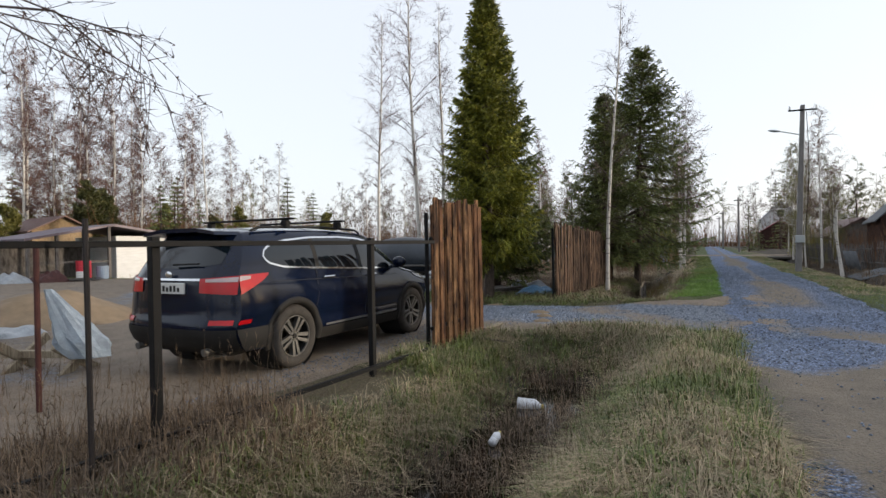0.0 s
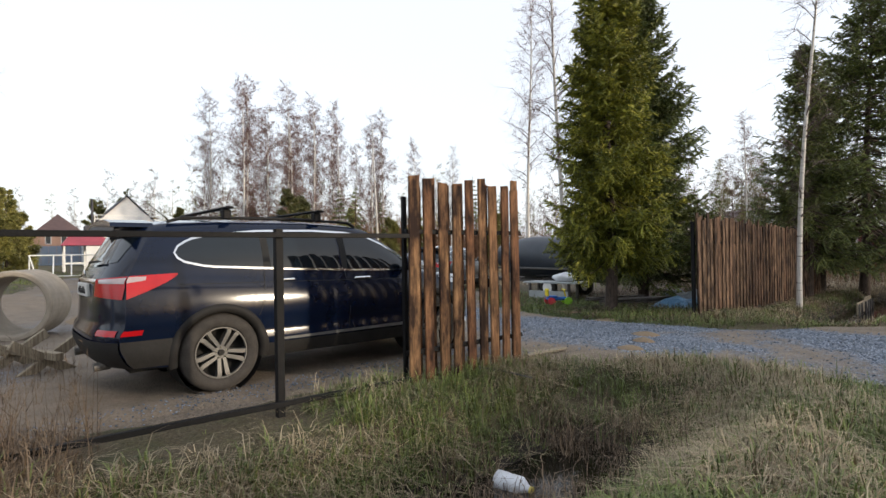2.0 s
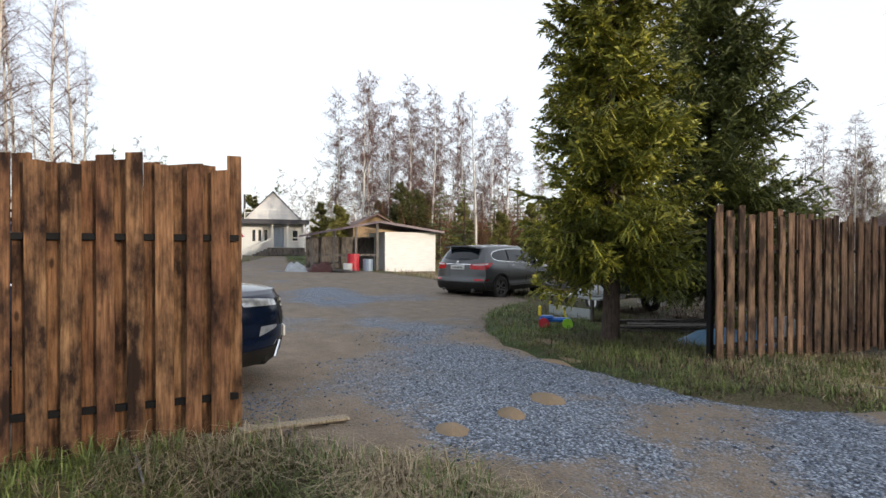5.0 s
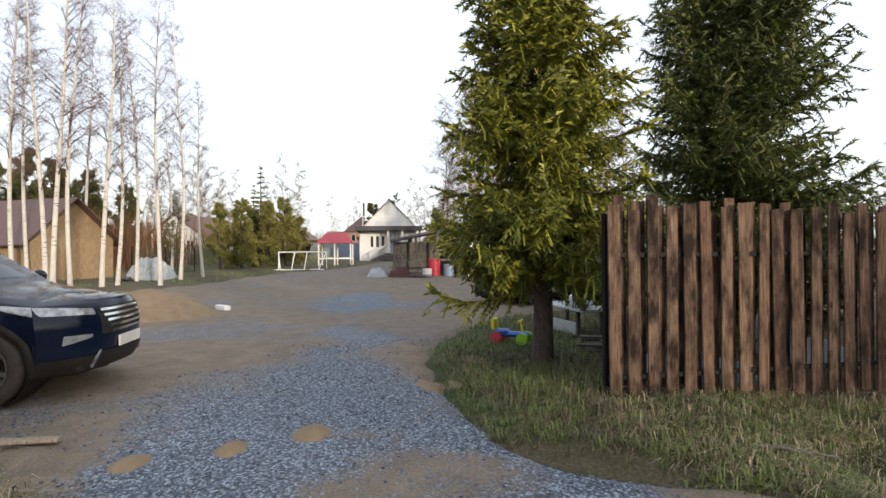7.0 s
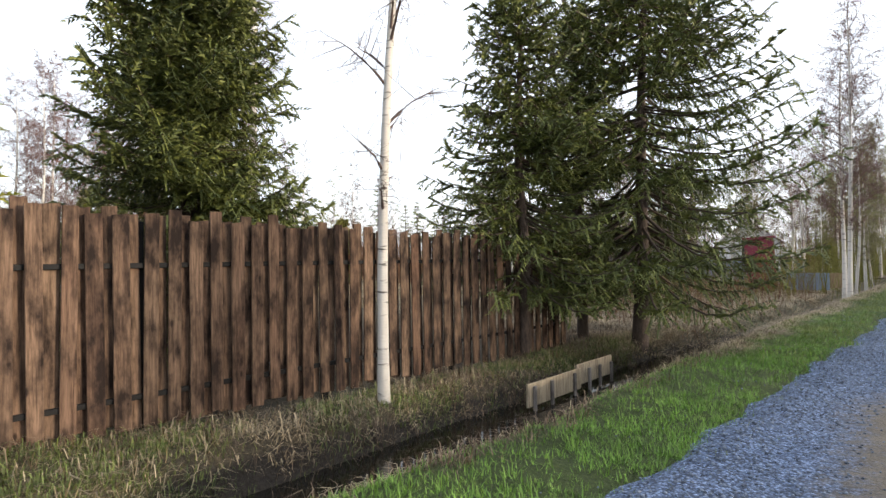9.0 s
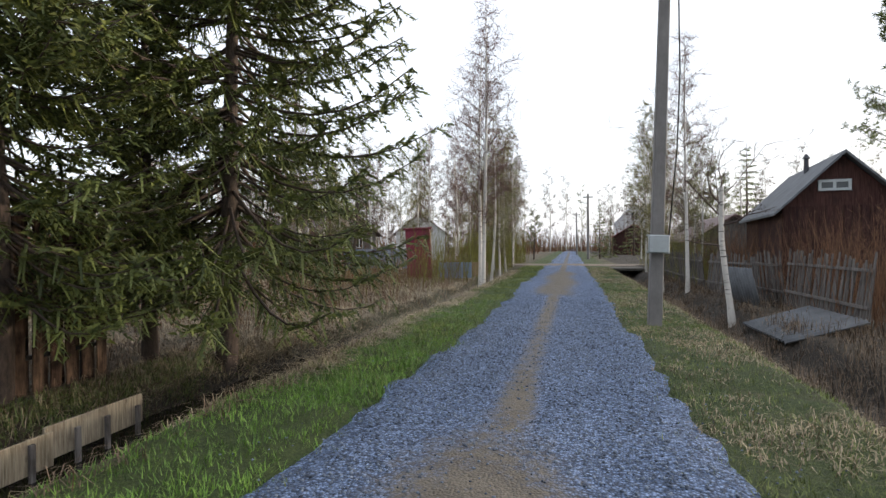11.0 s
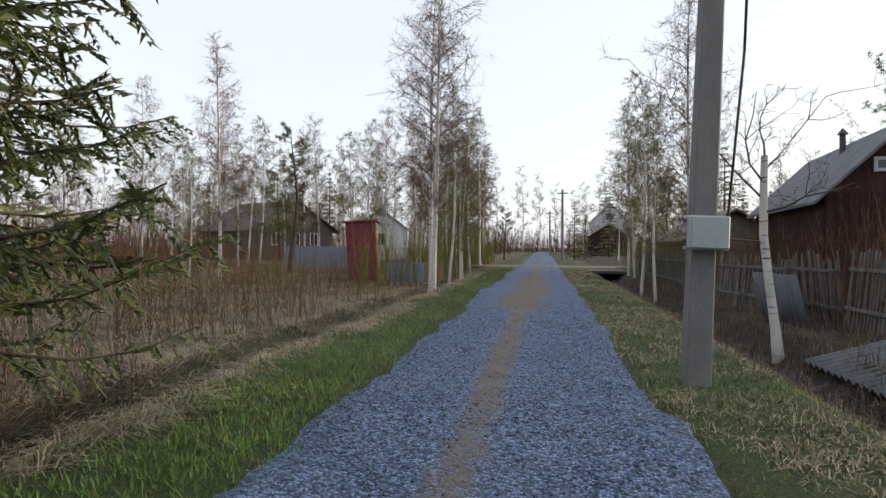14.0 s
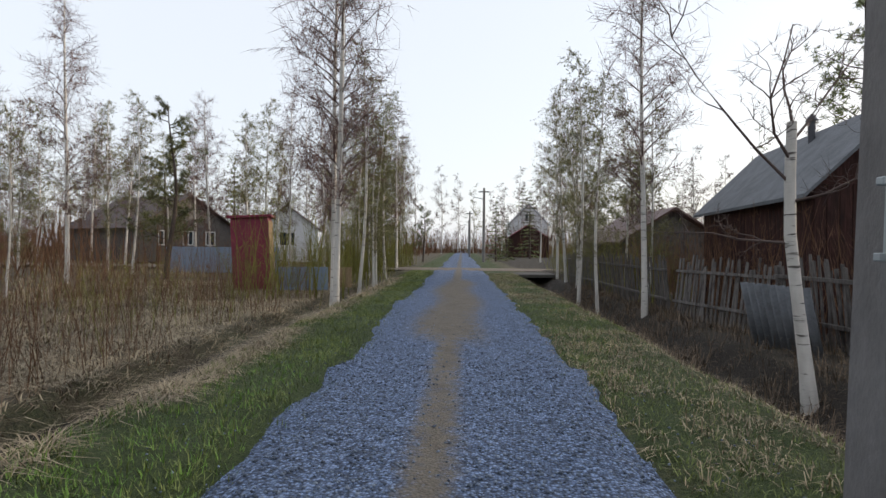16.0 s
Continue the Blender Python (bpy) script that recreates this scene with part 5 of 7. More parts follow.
def window(parent, x, z, w, h, frame=M_WHITEPAINT, y=0.0, bars=1):
    """A framed window in a wall at local y, facing -y."""
    win = new("window")
    win.parent = parent
    bm = bmesh.new()
    t = 0.07
    box(bm, x - w / 2, y - 0.05, z, x + w / 2, y + 0.03, z + t)
    box(bm, x - w / 2, y - 0.05, z + h - t, x + w / 2, y + 0.03, z + h)
    for i in range(bars + 2):
        xx = x - w / 2 + (w - t) * i / (bars + 1)
        box(bm, xx, y - 0.046, z + t, xx + t, y + 0.03, z + h - t)
    part("window_frame", bm, frame, win)
    bm = bmesh.new()
    box(bm, x - w / 2 + 0.02, y - 0.02, z + 0.02, x + w / 2 - 0.02, y + 0.01, z + h - 0.02)
    part("pane", bm, M_PANE, win)
    return win


# white house with porch and balcony at the end of the yard, its front to the drive
gz = at_land(-54, 7)
house = gable_house("house", pose(-54.5, 6.95, gz, 0, 0, 90), 6.0, 8.0, 3.1, 6.2, M_WHITEWALL, M_DARKROOF, "white wooden house with steep gable and porch", 0.2)
for i in range(3):
    window(house, -1.75 + 0.55 * i, 1.3, 0.42, 1.25, bars=0)
window(house, 2.1, 1.3, 0.6, 1.2, bars=0)
bm = bmesh.new()
box(bm, -3.3, -1.6, 3.0, 3.3, 0.0, 3.45, 0.03)
part("balcony_fascia", bm, M_DARKROOF, house, "dark balcony fascia")
bm = bmesh.new()
box(bm, -0.2, -1.5, 0.0, 2.9, -0.03, 0.75, 0.02)
part("porch_floor", bm, M_GREYWOOD, house)
bm = bmesh.new()
box(bm, 0.1, -0.06, 0.8, 1.0, 0.0, 2.75, 0.01)
part("door", bm, M_BLUEFENCE, house)
for x in (-0.1, 1.3, 2.8):
    bm = bmesh.new()
    box(bm, x - 0.06, -1.5, 0.75, x + 0.06, -1.38, 3.0)
    part("porch_post", bm, M_WHITEPAINT, house)
for z in (1.05, 1.35, 1.65):
    bm = bmesh.new()
    box(bm, 1.3, -1.47, z, 2.8, -1.42, z + 0.09)
    part("porch_rail", bm, M_WHITEPAINT, house)
for i in range(5):
    bm = bmesh.new()
    box(bm, -1.9 + 0.34 * i, -1.4, 0.0, -1.56 + 0.34 * i, -0.5, 0.15 * (i + 1))
    part("step", bm, M_GREYWOOD, house)
for y in (-1.45, -0.45):
    bm = bmesh.new()
    rod(bm, (-1.95, y, 0.8), (-0.2, y, 1.6), 0.05)
    rod(bm, (-1.95, y, 0.0), (-1.95, y, 0.85), 0.04)
    part("stair_rail", bm, M_WHITEPAINT, house)
for z in (4.0, 4.35):
    bm = bmesh.new()
    box(bm, -2.6, -1.4, z, 2.6, -1.34, z + 0.06)
    part("balcony_rail", bm, M_WHITEPAINT, house)
for i in range(6):
    bm = bmesh.new()
    box(bm, -2.6 + 1.03 * i, -1.4, 3.45, -2.54 + 1.03 * i, -1.34, 4.4)
    part("balcony_post", bm, M_WHITEPAINT, house)
bm = bmesh.new()
rod(bm, (-2.6, 0.6, 3.2), (-2.6, 0.6, 5.9), 0.1)
part("flue", bm, M_DARKROOF, house, "black stove flue")

# brick house with hipped roof, blue sheet fence before it
bh = thing("brick_house", pose(-76, 1.5, 0.5, 0, 0, 90), "two-storey pale brick house with brown hipped roof", "building")
bm = bmesh.new()
box(bm, -3.6, 0, 0, 3.2, 7, 3.7)
part("wall", bm, M_BRICK, bh)
bm = bmesh.new()
v = [bm.verts.new(p) for p in ((-1.2, -0.3, 3.7), (3.5, -0.3, 3.7), (3.5, 6, 3.7), (-1.2, 6, 3.7), (1.1, 2.8, 6.0))]
bm.faces.new(v[:4][::-1])
for i in range(4):
    bm.faces.new((v[i], v[(i + 1) % 4], v[4]))
part("roof", bm, M_BROWNROOF, bh)
for x in (-3, -2.1, 0.1, 1.6, 2.5):
    window(bh, x, 2.3, 0.6, 1.0, bars=0)
bf = thing("sheet_fence", pose(-62, 0.8, 0.45, 0, 0, 90), "blue-grey profiled sheet metal fence", "fence")
for i in range(12):
    bm = bmesh.new()
    box(bm, -3 + 0.6 * i, 0, 0, -2.42 + 0.6 * i, 0.03 + 0.01 * (i % 2), 1.9)
    part("panel", bm, M_BLUEFENCE, bf)

# gazebo with a red roof
gzb = thing("gazebo", pose(-42, 3.0, at_land(-42, 3.0), 0, 0, 90), "small garden gazebo with red roof", "gazebo")
bm = bmesh.new()
v = [bm.verts.new(p) for p in ((-1.4, -1.2, 1.7), (1.4, -1.2, 1.7), (1.4, 1.2, 1.7), (-1.4, 1.2, 1.7), (-0.8, 0, 2.5), (0.8, 0, 2.5))]
for f in ((0, 1, 5, 4), (1, 2, 5), (2, 3, 4, 5), (3, 0, 4), (3, 2, 1, 0)):
    bm.faces.new([v[i] for i in f])
part("roof", bm, M_REDROOF, gzb)
for x in (-1.2, 0, 1.2):
    for y in (-1.0, 1.0):
        bm = bmesh.new()
        box(bm, x - 0.05, y - 0.05, 0, x + 0.05, y + 0.05, 1.72)
        part("post", bm, M_WHITEPAINT, gzb)
for y in (-1.0, 1.0):
    bm = bmesh.new()
    box(bm, -1.2, y - 0.03, 0.5, 1.2, y + 0.03, 0.6)
    part("rail", bm, M_WHITEPAINT, gzb)

# football goal
goal = thing("football_goal", pose(-35.2, 1.6, at_land(-35, 1.6), 0, 0, 87), "white tubular football goal", "goal")
for a, b, nm in (((-1.55, 0, 0), (-1.55, 0, 1.15), "post"), ((1.55, 0, 0), (1.55, 0, 1.15), "post"), ((-1.55, 0, 1.15), (1.55, 0, 1.15), "crossbar"), ((-1.55, 0, 1.15), (-1.2, -0.9, 0), "brace"),
                 ((1.55, 0, 1.15), (1.2, -0.9, 0), "brace"), ((-0.5, 0, 1.15), (-0.5, -0.9, 0), "brace"), ((0.3, 0, 1.15), (0.3, -0.9, 0), "brace"), ((-1.55, -0.9, 0.03), (1.55, -0.9, 0.03), "ground_bar")):
    bm = bmesh.new()
    rod(bm, a, b, 0.035)
    part(nm, bm, M_WHITEPAINT, goal)

# white shed with a lean-to canopy
sz = at_land(-28, 11)
shed = thing("white_shed", pose(-27, 11.6, sz, 0, 0, 90), "whitewashed flat-roofed shed with open lean-to", "shed")
bm = bmesh.new()
box(bm, -0.2, 0, -0.1, 2.6, 4, 2.0)
part("wall", bm, M_WHITEWALL, shed)
bm = bmesh.new()
prism(bm, [(-4.2, 1.75), (-0.6, 2.45), (2.9, 1.95), (2.9, 2.05), (-0.6, 2.56), (-4.2, 1.85)], -0.6, 4.4)
part("roof", bm, M_PURPLEROOF, shed, "purple-grey sheet roof")
for x in (-4.0, -2.9, -1.8, -0.7):
    bm = bmesh.new()
    box(bm, x - 0.06, -0.4, 0, x + 0.06, -0.28, 1.85 + 0.17 * (x + 4))
    part("post", bm, M_GREYWOOD, shed)
bm = bmesh.new()
box(bm, -4.0, 2.4, 0, -0.25, 2.5, 1.75)
part("back_wall", bm, M_GREYWOOD, shed)
bm = bmesh.new()
box(bm, -4.0, -0.36, 0.75, -0.7, -0.3, 0.85)
part("rail", bm, M_GREYWOOD, shed)
annex = gable_house("outbuilding", pose(-36, 13.0, at_land(-36, 13), 0, 0, 90), 3.2, 4, 2.6, 3.4, M_TANWALL, M_BROWNROOF, "pale plank outbuilding behind the shed")

# tan plank barn with brown roof beyond the birches, and houses behind
gable_house("plank_barn", pose(-26.4, -7.6, at_land(-27, -9) - 0.1, 0, 0, 158), 4.4, 9, 2.0, 3.9, M_TANWALL, M_BROWNROOF, "tan plank barn with rusty brown metal roof", 0.4)
h2 = gable_house("cottage", pose(-52, -13, at_land(-52, -13), 0, 0, 78), 5, 6, 2.8, 4.6, M_WHITEWALL, M_BROWNROOF, "pale cottage with brown roof behind birches")
for i in range(3):
    window(h2, -1.5 + 1.5 * i, 1.1, 0.8, 1.1)
gable_house("cottage", pose(-60, -5, 0.5, 0, 0, 84), 5, 6, 2.4, 4.2, M_TANWALL, M_BROWNROOF, "small tan cottage in the far garden")
# green mesh fence along the yard
gf = thing("mesh_fence", line_frame(-30, -6.6, -44, -1.5, 0.15), "dark green mesh fence with thin posts", "fence")
for i in range(7):
    bm = bmesh.new()
    rod(bm, (2.4 * i, 0, 0), (2.4 * i, 0, 1.6), 0.03)
    part("post", bm, M_BLACKSTEEL, gf)
    bm = bmesh.new()
    for j in range(17):
        rod(bm, (2.4 * i, 0, 0.05 + 0.095 * j), (2.4 * i + 2.4, 0, 0.05 + 0.095 * j), 0.008, None, 3)
    for j in range(25):
        rod(bm, (2.4 * i + 0.1 * j, 0, 0.05), (2.4 * i + 0.1 * j, 0, 1.55), 0.006, None, 3)
    tagged(part("mesh_panel", bm, plain("green_wire", (0.03, 0.06, 0.045), 0.6), gf), kind="stuff")

# ---- beside the road, right ----
barn = gable_house("old_barn", pose(6.2, 31.0, -0.35, 0, 0, -2), 2.8, 6.0, 2.7, 4.09, M_REDBROWN, M_SLATE, "old dark red-brown barn with grey slate roof", 0.25)
window(barn, -0.2, 3.1, 0.75, 0.3, M_LAMPGREY)
bm = bmesh.new()
rod(bm, (-0.25, 2.6, 3.8), (-0.25, 2.6, 4.35), 0.07)
rod(bm, (-0.25, 2.6, 4.35), (-0.25, 2.6, 4.5), 0.13, 0.02)
part("chimney", bm, M_DARKROOF, barn, "small metal flue with cap")
for i in range(14):
    bm = bmesh.new()
    box(bm, -1.4 + 0.2 * i, -0.03, 0, -1.4 + 0.2 * i + 0.19, -0.004, 2.7, 0.005)
    part("plank", bm, M_REDBROWN, barn)
for i in range(30):
    bm = bmesh.new()
    box(bm, -1.43, 0.2 * i, 0, -1.404, 0.2 * i + 0.19, 2.7, 0.005)
    part("plank", bm, M_REDBROWN, barn)
shed2 = gable_house("low_shed", pose(5.2, 41, -0.3, 0, 0, 5.7), 3.2, 6, 1.9, 2.9, M_GREYWOOD, M_BROWNROOF, "low weathered shed behind the fence")

pole = thing("utility_pole", pose(1.13, 23.25, -0.1, -0.6, 2.0, 5.7), "tall grey concrete utility pole with street lamp", "pole")
bm = bmesh.new()
v0 = [bm.verts.new((x, y, -0.4)) for x, y in ((-.11, -.11), (.11, -.11), (.11, .11), (-.11, .11))]
v1 = [bm.verts.new((x, y, 6.8)) for x, y in ((-.075, -.075), (.075, -.075), (.075, .075), (-.075, .075))]
bm.faces.new(v1)
for i in range(4):
    bm.faces.new((v0[i], v0[(i + 1) % 4], v1[(i + 1) % 4], v1[i]))
bmesh.ops.bevel(bm, geom=bm.edges[:], offset=0.015, segments=1, affect="EDGES")
part("shaft", bm, M_CONCRETE, pole)
bx = new("meter_box")
bx.parent = pole
bm = bmesh.new()
box(bm, -0.155, -0.27, 1.29, 0.155, -0.115, 1.57, 0.012)
part("case", bm, M_LAMPGREY, bx, "pale grey meter box")
bm = bmesh.new()
box(bm, -0.18, -0.15, 1.28, 0.18, -0.112, 1.31, 0.004)
box(bm, -0.18, -0.15, 1.55, 0.18, -0.112, 1.58, 0.004)
part("bracket", bm, M_LAMPGREY, bx)
bm = bmesh.new()
rod(bm, (0.0, 0, 5.6), (-0.75, 0, 5.8), 0.02)
part("lamp_arm", bm, M_LAMPGREY, pole)
bm = bmesh.new()
bmesh.ops.create_uvsphere(bm, u_segments=12, v_segments=8, radius=1, matrix=pose(-0.95, 0, 5.83, 0, 8, 0) @ Matrix.Diagonal((0.24, 0.09, 0.05, 1)))
part("lamp_head", bm, M_LAMPGREY, pole, "grey street lamp head", True)
bm = bmesh.new()
box(bm, -0.5, -0.13, 6.55, 0.5, -0.08, 6.61, 0.004)
part("crossarm", bm, M_BLACKSTEEL, pole)
for x in (-0.45, 0.45):
    bm = bmesh.new()
    rod(bm, (x, -0.1, 6.61), (x, -0.1, 6.75), 0.035)
    part("insulator", bm, M_WHITEPAINT, pole)
bm = bmesh.new()
pts = [(0.15, -0.2, 1.57), (0.24, -0.16, 3.0), (0.25, -0.14, 4.2), (0.2, -0.12, 5.4), (0.12, -0.1, 6.5)]
for a, b in zip(pts, pts[1:]):
    rod(bm, a, b, 0.012, None, 5)
part("cable", bm, M_BLACKSTEEL, pole)
for (x, y, h) in ((-2.85, 64.6, 6.1), (-6.0, 88, 5.8), (-8.5, 115, 6)):
    p2 = thing("utility_pole", pose(x, y, -0.1), "distant grey utility pole with lamp arm", "pole", "distant poles")
    bm = bmesh.new()
    rod(bm, (0, 0, -0.3), (0, 0, h), 0.13, 0.09, 8)
    part("shaft", bm, M_CONCRETE, p2)
    bm = bmesh.new()
    rod(bm, (0, 0, h - 0.9), (-0.9, 0, h - 0.7), 0.035)
    part("lamp_arm", bm, M_LAMPGREY, p2)
    bm = bmesh.new()
    box(bm, -0.45, -0.05, h - 0.35, 0.45, 0.05, h - 0.27)
    part("crossarm", bm, M_BLACKSTEEL, p2)

# far houses at the road's end
fh = gable_house("far_house", pose(1.4, 96, 0, 0, 0, 3), 5.2, 7, 4.6, 7.2, M_WHITEWALL, M_BLUEFENCE, "distant white house with pale blue roof")
window(fh, 0, 4.8, 1.0, 1.1)
fb = gable_house("far_garage", pose(1.2, 88, 0, 0, 0, 3), 5.0, 5, 2.4, 4.0, M_REDBROWN, M_REDROOF, "distant red-roofed brick outbuilding")
# brown-roofed house, maroon shed and blue sheet boards in the left field
lh = gable_house("brown_house", pose(-25, 59, 0, 0, 0, 70), 8.5, 8, 2.6, 5.0, M_GREYWOOD, M_DULLROOF, "low house with wide brown roof behind birches", 0.5)
for i in range(3):
    window(lh, -2 + 2 * i, 1.2, 0.9, 1.1)
lh2 = gable_house("pale_cottage", pose(-17.5, 60, 0, 0, 0, 20), 4.5, 5, 2.6, 4.3, M_WHITEWALL, M_BROWNROOF, "pale cottage among birches")
window(lh2, 0, 1.2, 1.2, 1.1)
rs = thing("maroon_shed", pose(-8.35, 36.9, -0.2, 0, -3, 19), "narrow leaning maroon sheet metal shed", "shed")
bm = bmesh.new()
box(bm, -0.62, 0, 0, 0.5, 1.1, 2.3, 0.01)
part("body", bm, M_MAROON, rs)
for i in range(6):
    bm = bmesh.new()
    box(bm, 0.504, 0.185 * i, 0.05, 0.53, 0.185 * i + 0.17, 2.2, 0.004)
    part("plank", bm, M_TANWALL, rs)
bm = bmesh.new()
box(bm, -0.7, -0.1, 2.302, 0.62, 1.2, 2.38, 0.01)
part("roof", bm, M_MAROON, rs)
bb = thing("sheet_barrier", line_frame(-7.3, 36.3, -5.8, 36.5, -0.15), "low blue-grey sheet metal barrier in dry grass", "fence")
for i in range(3):
    bm = bmesh.new()
    box(bm, 0.5 * i, 0.01 * (i % 2), 0.05, 0.5 * i + 0.49, 0.02 + 0.01 * (i % 2), 0.75, 0.003)
    part("panel", bm, M_BLUEFENCE, bb)
bm = bmesh.new()
box(bm, 1.52, 0, 0.15, 2.2, 0.03, 0.75, 0.004)
part("board", bm, M_TANWALL, bb)
bb2 = thing("sheet_fence", line_frame(-17, 45, -11.5, 46, -0.15), "dull blue sheet metal fence far in the field", "fence")
for i in range(9):
    bm = bmesh.new()
    box(bm, 0.6 * i, 0.01 * (i % 2), 0.05, 0.6 * i + 0.58, 0.03 + 0.01 * (i % 2), 1.3, 0.003)
    part("panel", bm, M_BLUEFENCE, bb2)

# leaning picket fence before the barn
random.seed(5)
picket = [board_mesh("picket", w, h, 0.018, c, M_GREYWOOD) for w, h, c in ((0.06, 1.25, 0.01), (0.07, 1.15, -0.01), (0.05, 1.3, 0), (0.065, 1.2, 0.02))]


def picket_run(ax, ay, bx, by, lean, label, drop=0.0, fall=0.0):
    ln = math.hypot(bx - ax, by - ay)
    f = thing("picket_fence", line_frame(ax, ay, bx, by, at_land((ax + bx) / 2, (ay + by) / 2) + drop) @ pose(0, 0, 0, lean, fall, 0), label, "fence", "old picket fences")
    for z in (0.3, 0.95):
        bm = bmesh.new()
        box(bm, 0, 0.012, z, ln, 0.05, z + 0.06, 0.004)
        part("rail", bm, M_GREYWOOD, f)
    x = 0.0
    while x < ln:
        put_board(picket[random.randrange(4)], f, pose(x, 0, random.uniform(-0.06, 0.04), random.uniform(-2, 2), random.uniform(-4, 4), 0))
        x += random.uniform(0.075, 0.13)
    return f


picket_run(4.6, 24.8, 4.25, 28.6, 6, "leaning grey picket fence above the ditch", 0.1)
picket_run(4.3, 28.7, 4.0, 30.4, -5, "leaning grey picket fence above the ditch", 0.05)
picket_run(4.0, 30.5, 3.1, 33.2, 7, "sagging grey picket fence behind birches", 0.0)
picket_run(3.1, 33.4, 2.0, 44.5, -4, "long grey picket fence behind birches", 0.0)


def corrugated(m, w, d, label, waves=13):
    """A wavy sheet, w along the waves' run and d along the ridges, 12 mm thick."""
    t = thing("corrugated_sheet", m, label, "sheet", "fallen roof sheets")
    n = waves * 8
    vs, fs = [], []
    for top in (0.012, 0.0):
        for i in range(n + 1):
            z = 0.028 * math.sin(2 * math.pi * i / 8) + top
            vs += [(w * i / n, 0, z), (w * i / n, d, z)]
    k = 2 * (n + 1)
    for i in range(n):
        q = 2 * i
        fs += [(q, q + 2, q + 3, q + 1), (k + q, k + q + 1, k + q + 3, k + q + 2), (q, k + q, k + q + 2, q + 2), (q + 1, q + 3, k + q + 3, k + q + 1)]
    fs += [(0, 1, k + 1, k), (2 * n, k + 2 * n, k + 2 * n + 1, 2 * n + 1)]
    raw("sheet", vs, fs, M_SLATE, t, "", True)
    return t


corrugated(pose(3.0, 26.5, -0.36, 17, 0, -84), 2.3, 1.3, "grey corrugated roof sheet fallen across the ditch bank", 15)
corrugated(pose(3.8, 28.7, -0.4, 76, 0, 106), 1.3, 1.15, "grey corrugated sheet leaning against the picket fence", 9)


# ---- grass, straw, stones, brush ----
def strip_mesh(name, verts, tris, mat, label, category, kind="stuff"):
    me = bpy.data.meshes.new(name)
    me.vertices.add(len(verts))
    me.vertices.foreach_set("co", np.asarray(verts, np.float32).ravel())
    nt = len(tris)
    me.loops.add(nt * 3)
    me.loops.foreach_set("vertex_index", np.asarray(tris, np.int32).ravel())
    me.polygons.add(nt)
    me.polygons.foreach_set("loop_start", np.arange(nt, dtype=np.int32) * 3)
    me.polygons.foreach_set("loop_total", np.full(nt, 3, np.int32))
    me.update(calc_edges=True)
    me.materials.append(mat)
    return tagged(new(name, me), label, category, kind=kind)


def scatter(count, x0, x1, y0, y1, weight):
    """Points in a box of u and y, kept by weight (0..1); returns x, y."""
    u, y = rng.uniform(x0, x1, count), rng.uniform(y0, y1, count)
    x = u - 0.1 * y
    ok = rng.random(count) < weight(x, y)
    return x[ok], y[ok]


def blades(name, x, y, per, length, width, spread, lean, mat, label, category="grass", zfun=ground_z, short=False):
    """Tufts of bent blades, three triangles each, or one if short."""
    cx, cy = np.repeat(x, per), np.repeat(y, per)
    size = np.repeat(rng.uniform(0.6, 1.25, len(x)), per)
    n = len(cx)
    a = rng.uniform(0, 2 * np.pi, n)
    px, py = cx + np.cos(a) * spread * rng.random(n), cy + np.sin(a) * spread * rng.random(n)
    pz = zfun(px, py) - 0.015
    ln = rng.uniform(*length, n) * size
    b = a + rng.normal(0, 0.7, n)
    out = rng.uniform(*lean, n)
    wx, wy = -np.sin(b) * width / 2, np.cos(b) * width / 2
    dx, dy = np.cos(b), np.sin(b)
    h1, h2 = 0.55 * ln, ln * np.clip(1 - 0.75 * out ** 1.5, 0.12, 1)
    r1, r2 = 0.25 * out * ln, out * ln
    p0 = np.stack([px - wx, py - wy, pz], 1)
    p1 = np.stack([px + wx, py + wy, pz], 1)
    zm = np.minimum(h1, h2 + 0.02)
    p2 = np.stack([px + dx * r1 + wx * 0.8, py + dy * r1 + wy * 0.8, pz + zm], 1)
    p3 = np.stack([px + dx * r1 - wx * 0.8, py + dy * r1 - wy * 0.8, pz + zm], 1)
    p4 = np.stack([px + dx * r2, py + dy * r2, pz + h2], 1)
    if short:
        return strip_mesh(name, np.stack([p0, p1, p4], 1).reshape(-1, 3), np.arange(3 * n).reshape(-1, 3), mat, label, category)
    v = np.stack([p0, p1, p2, p3, p4], 1).reshape(-1, 3)
    i = np.arange(n)[:, None] * 5
    t = np.concatenate([i + [0, 1, 2], i + [0, 2, 3], i + [3, 2, 4]], 1).reshape(-1, 3)
    return strip_mesh(name, v, t, mat, label, category)


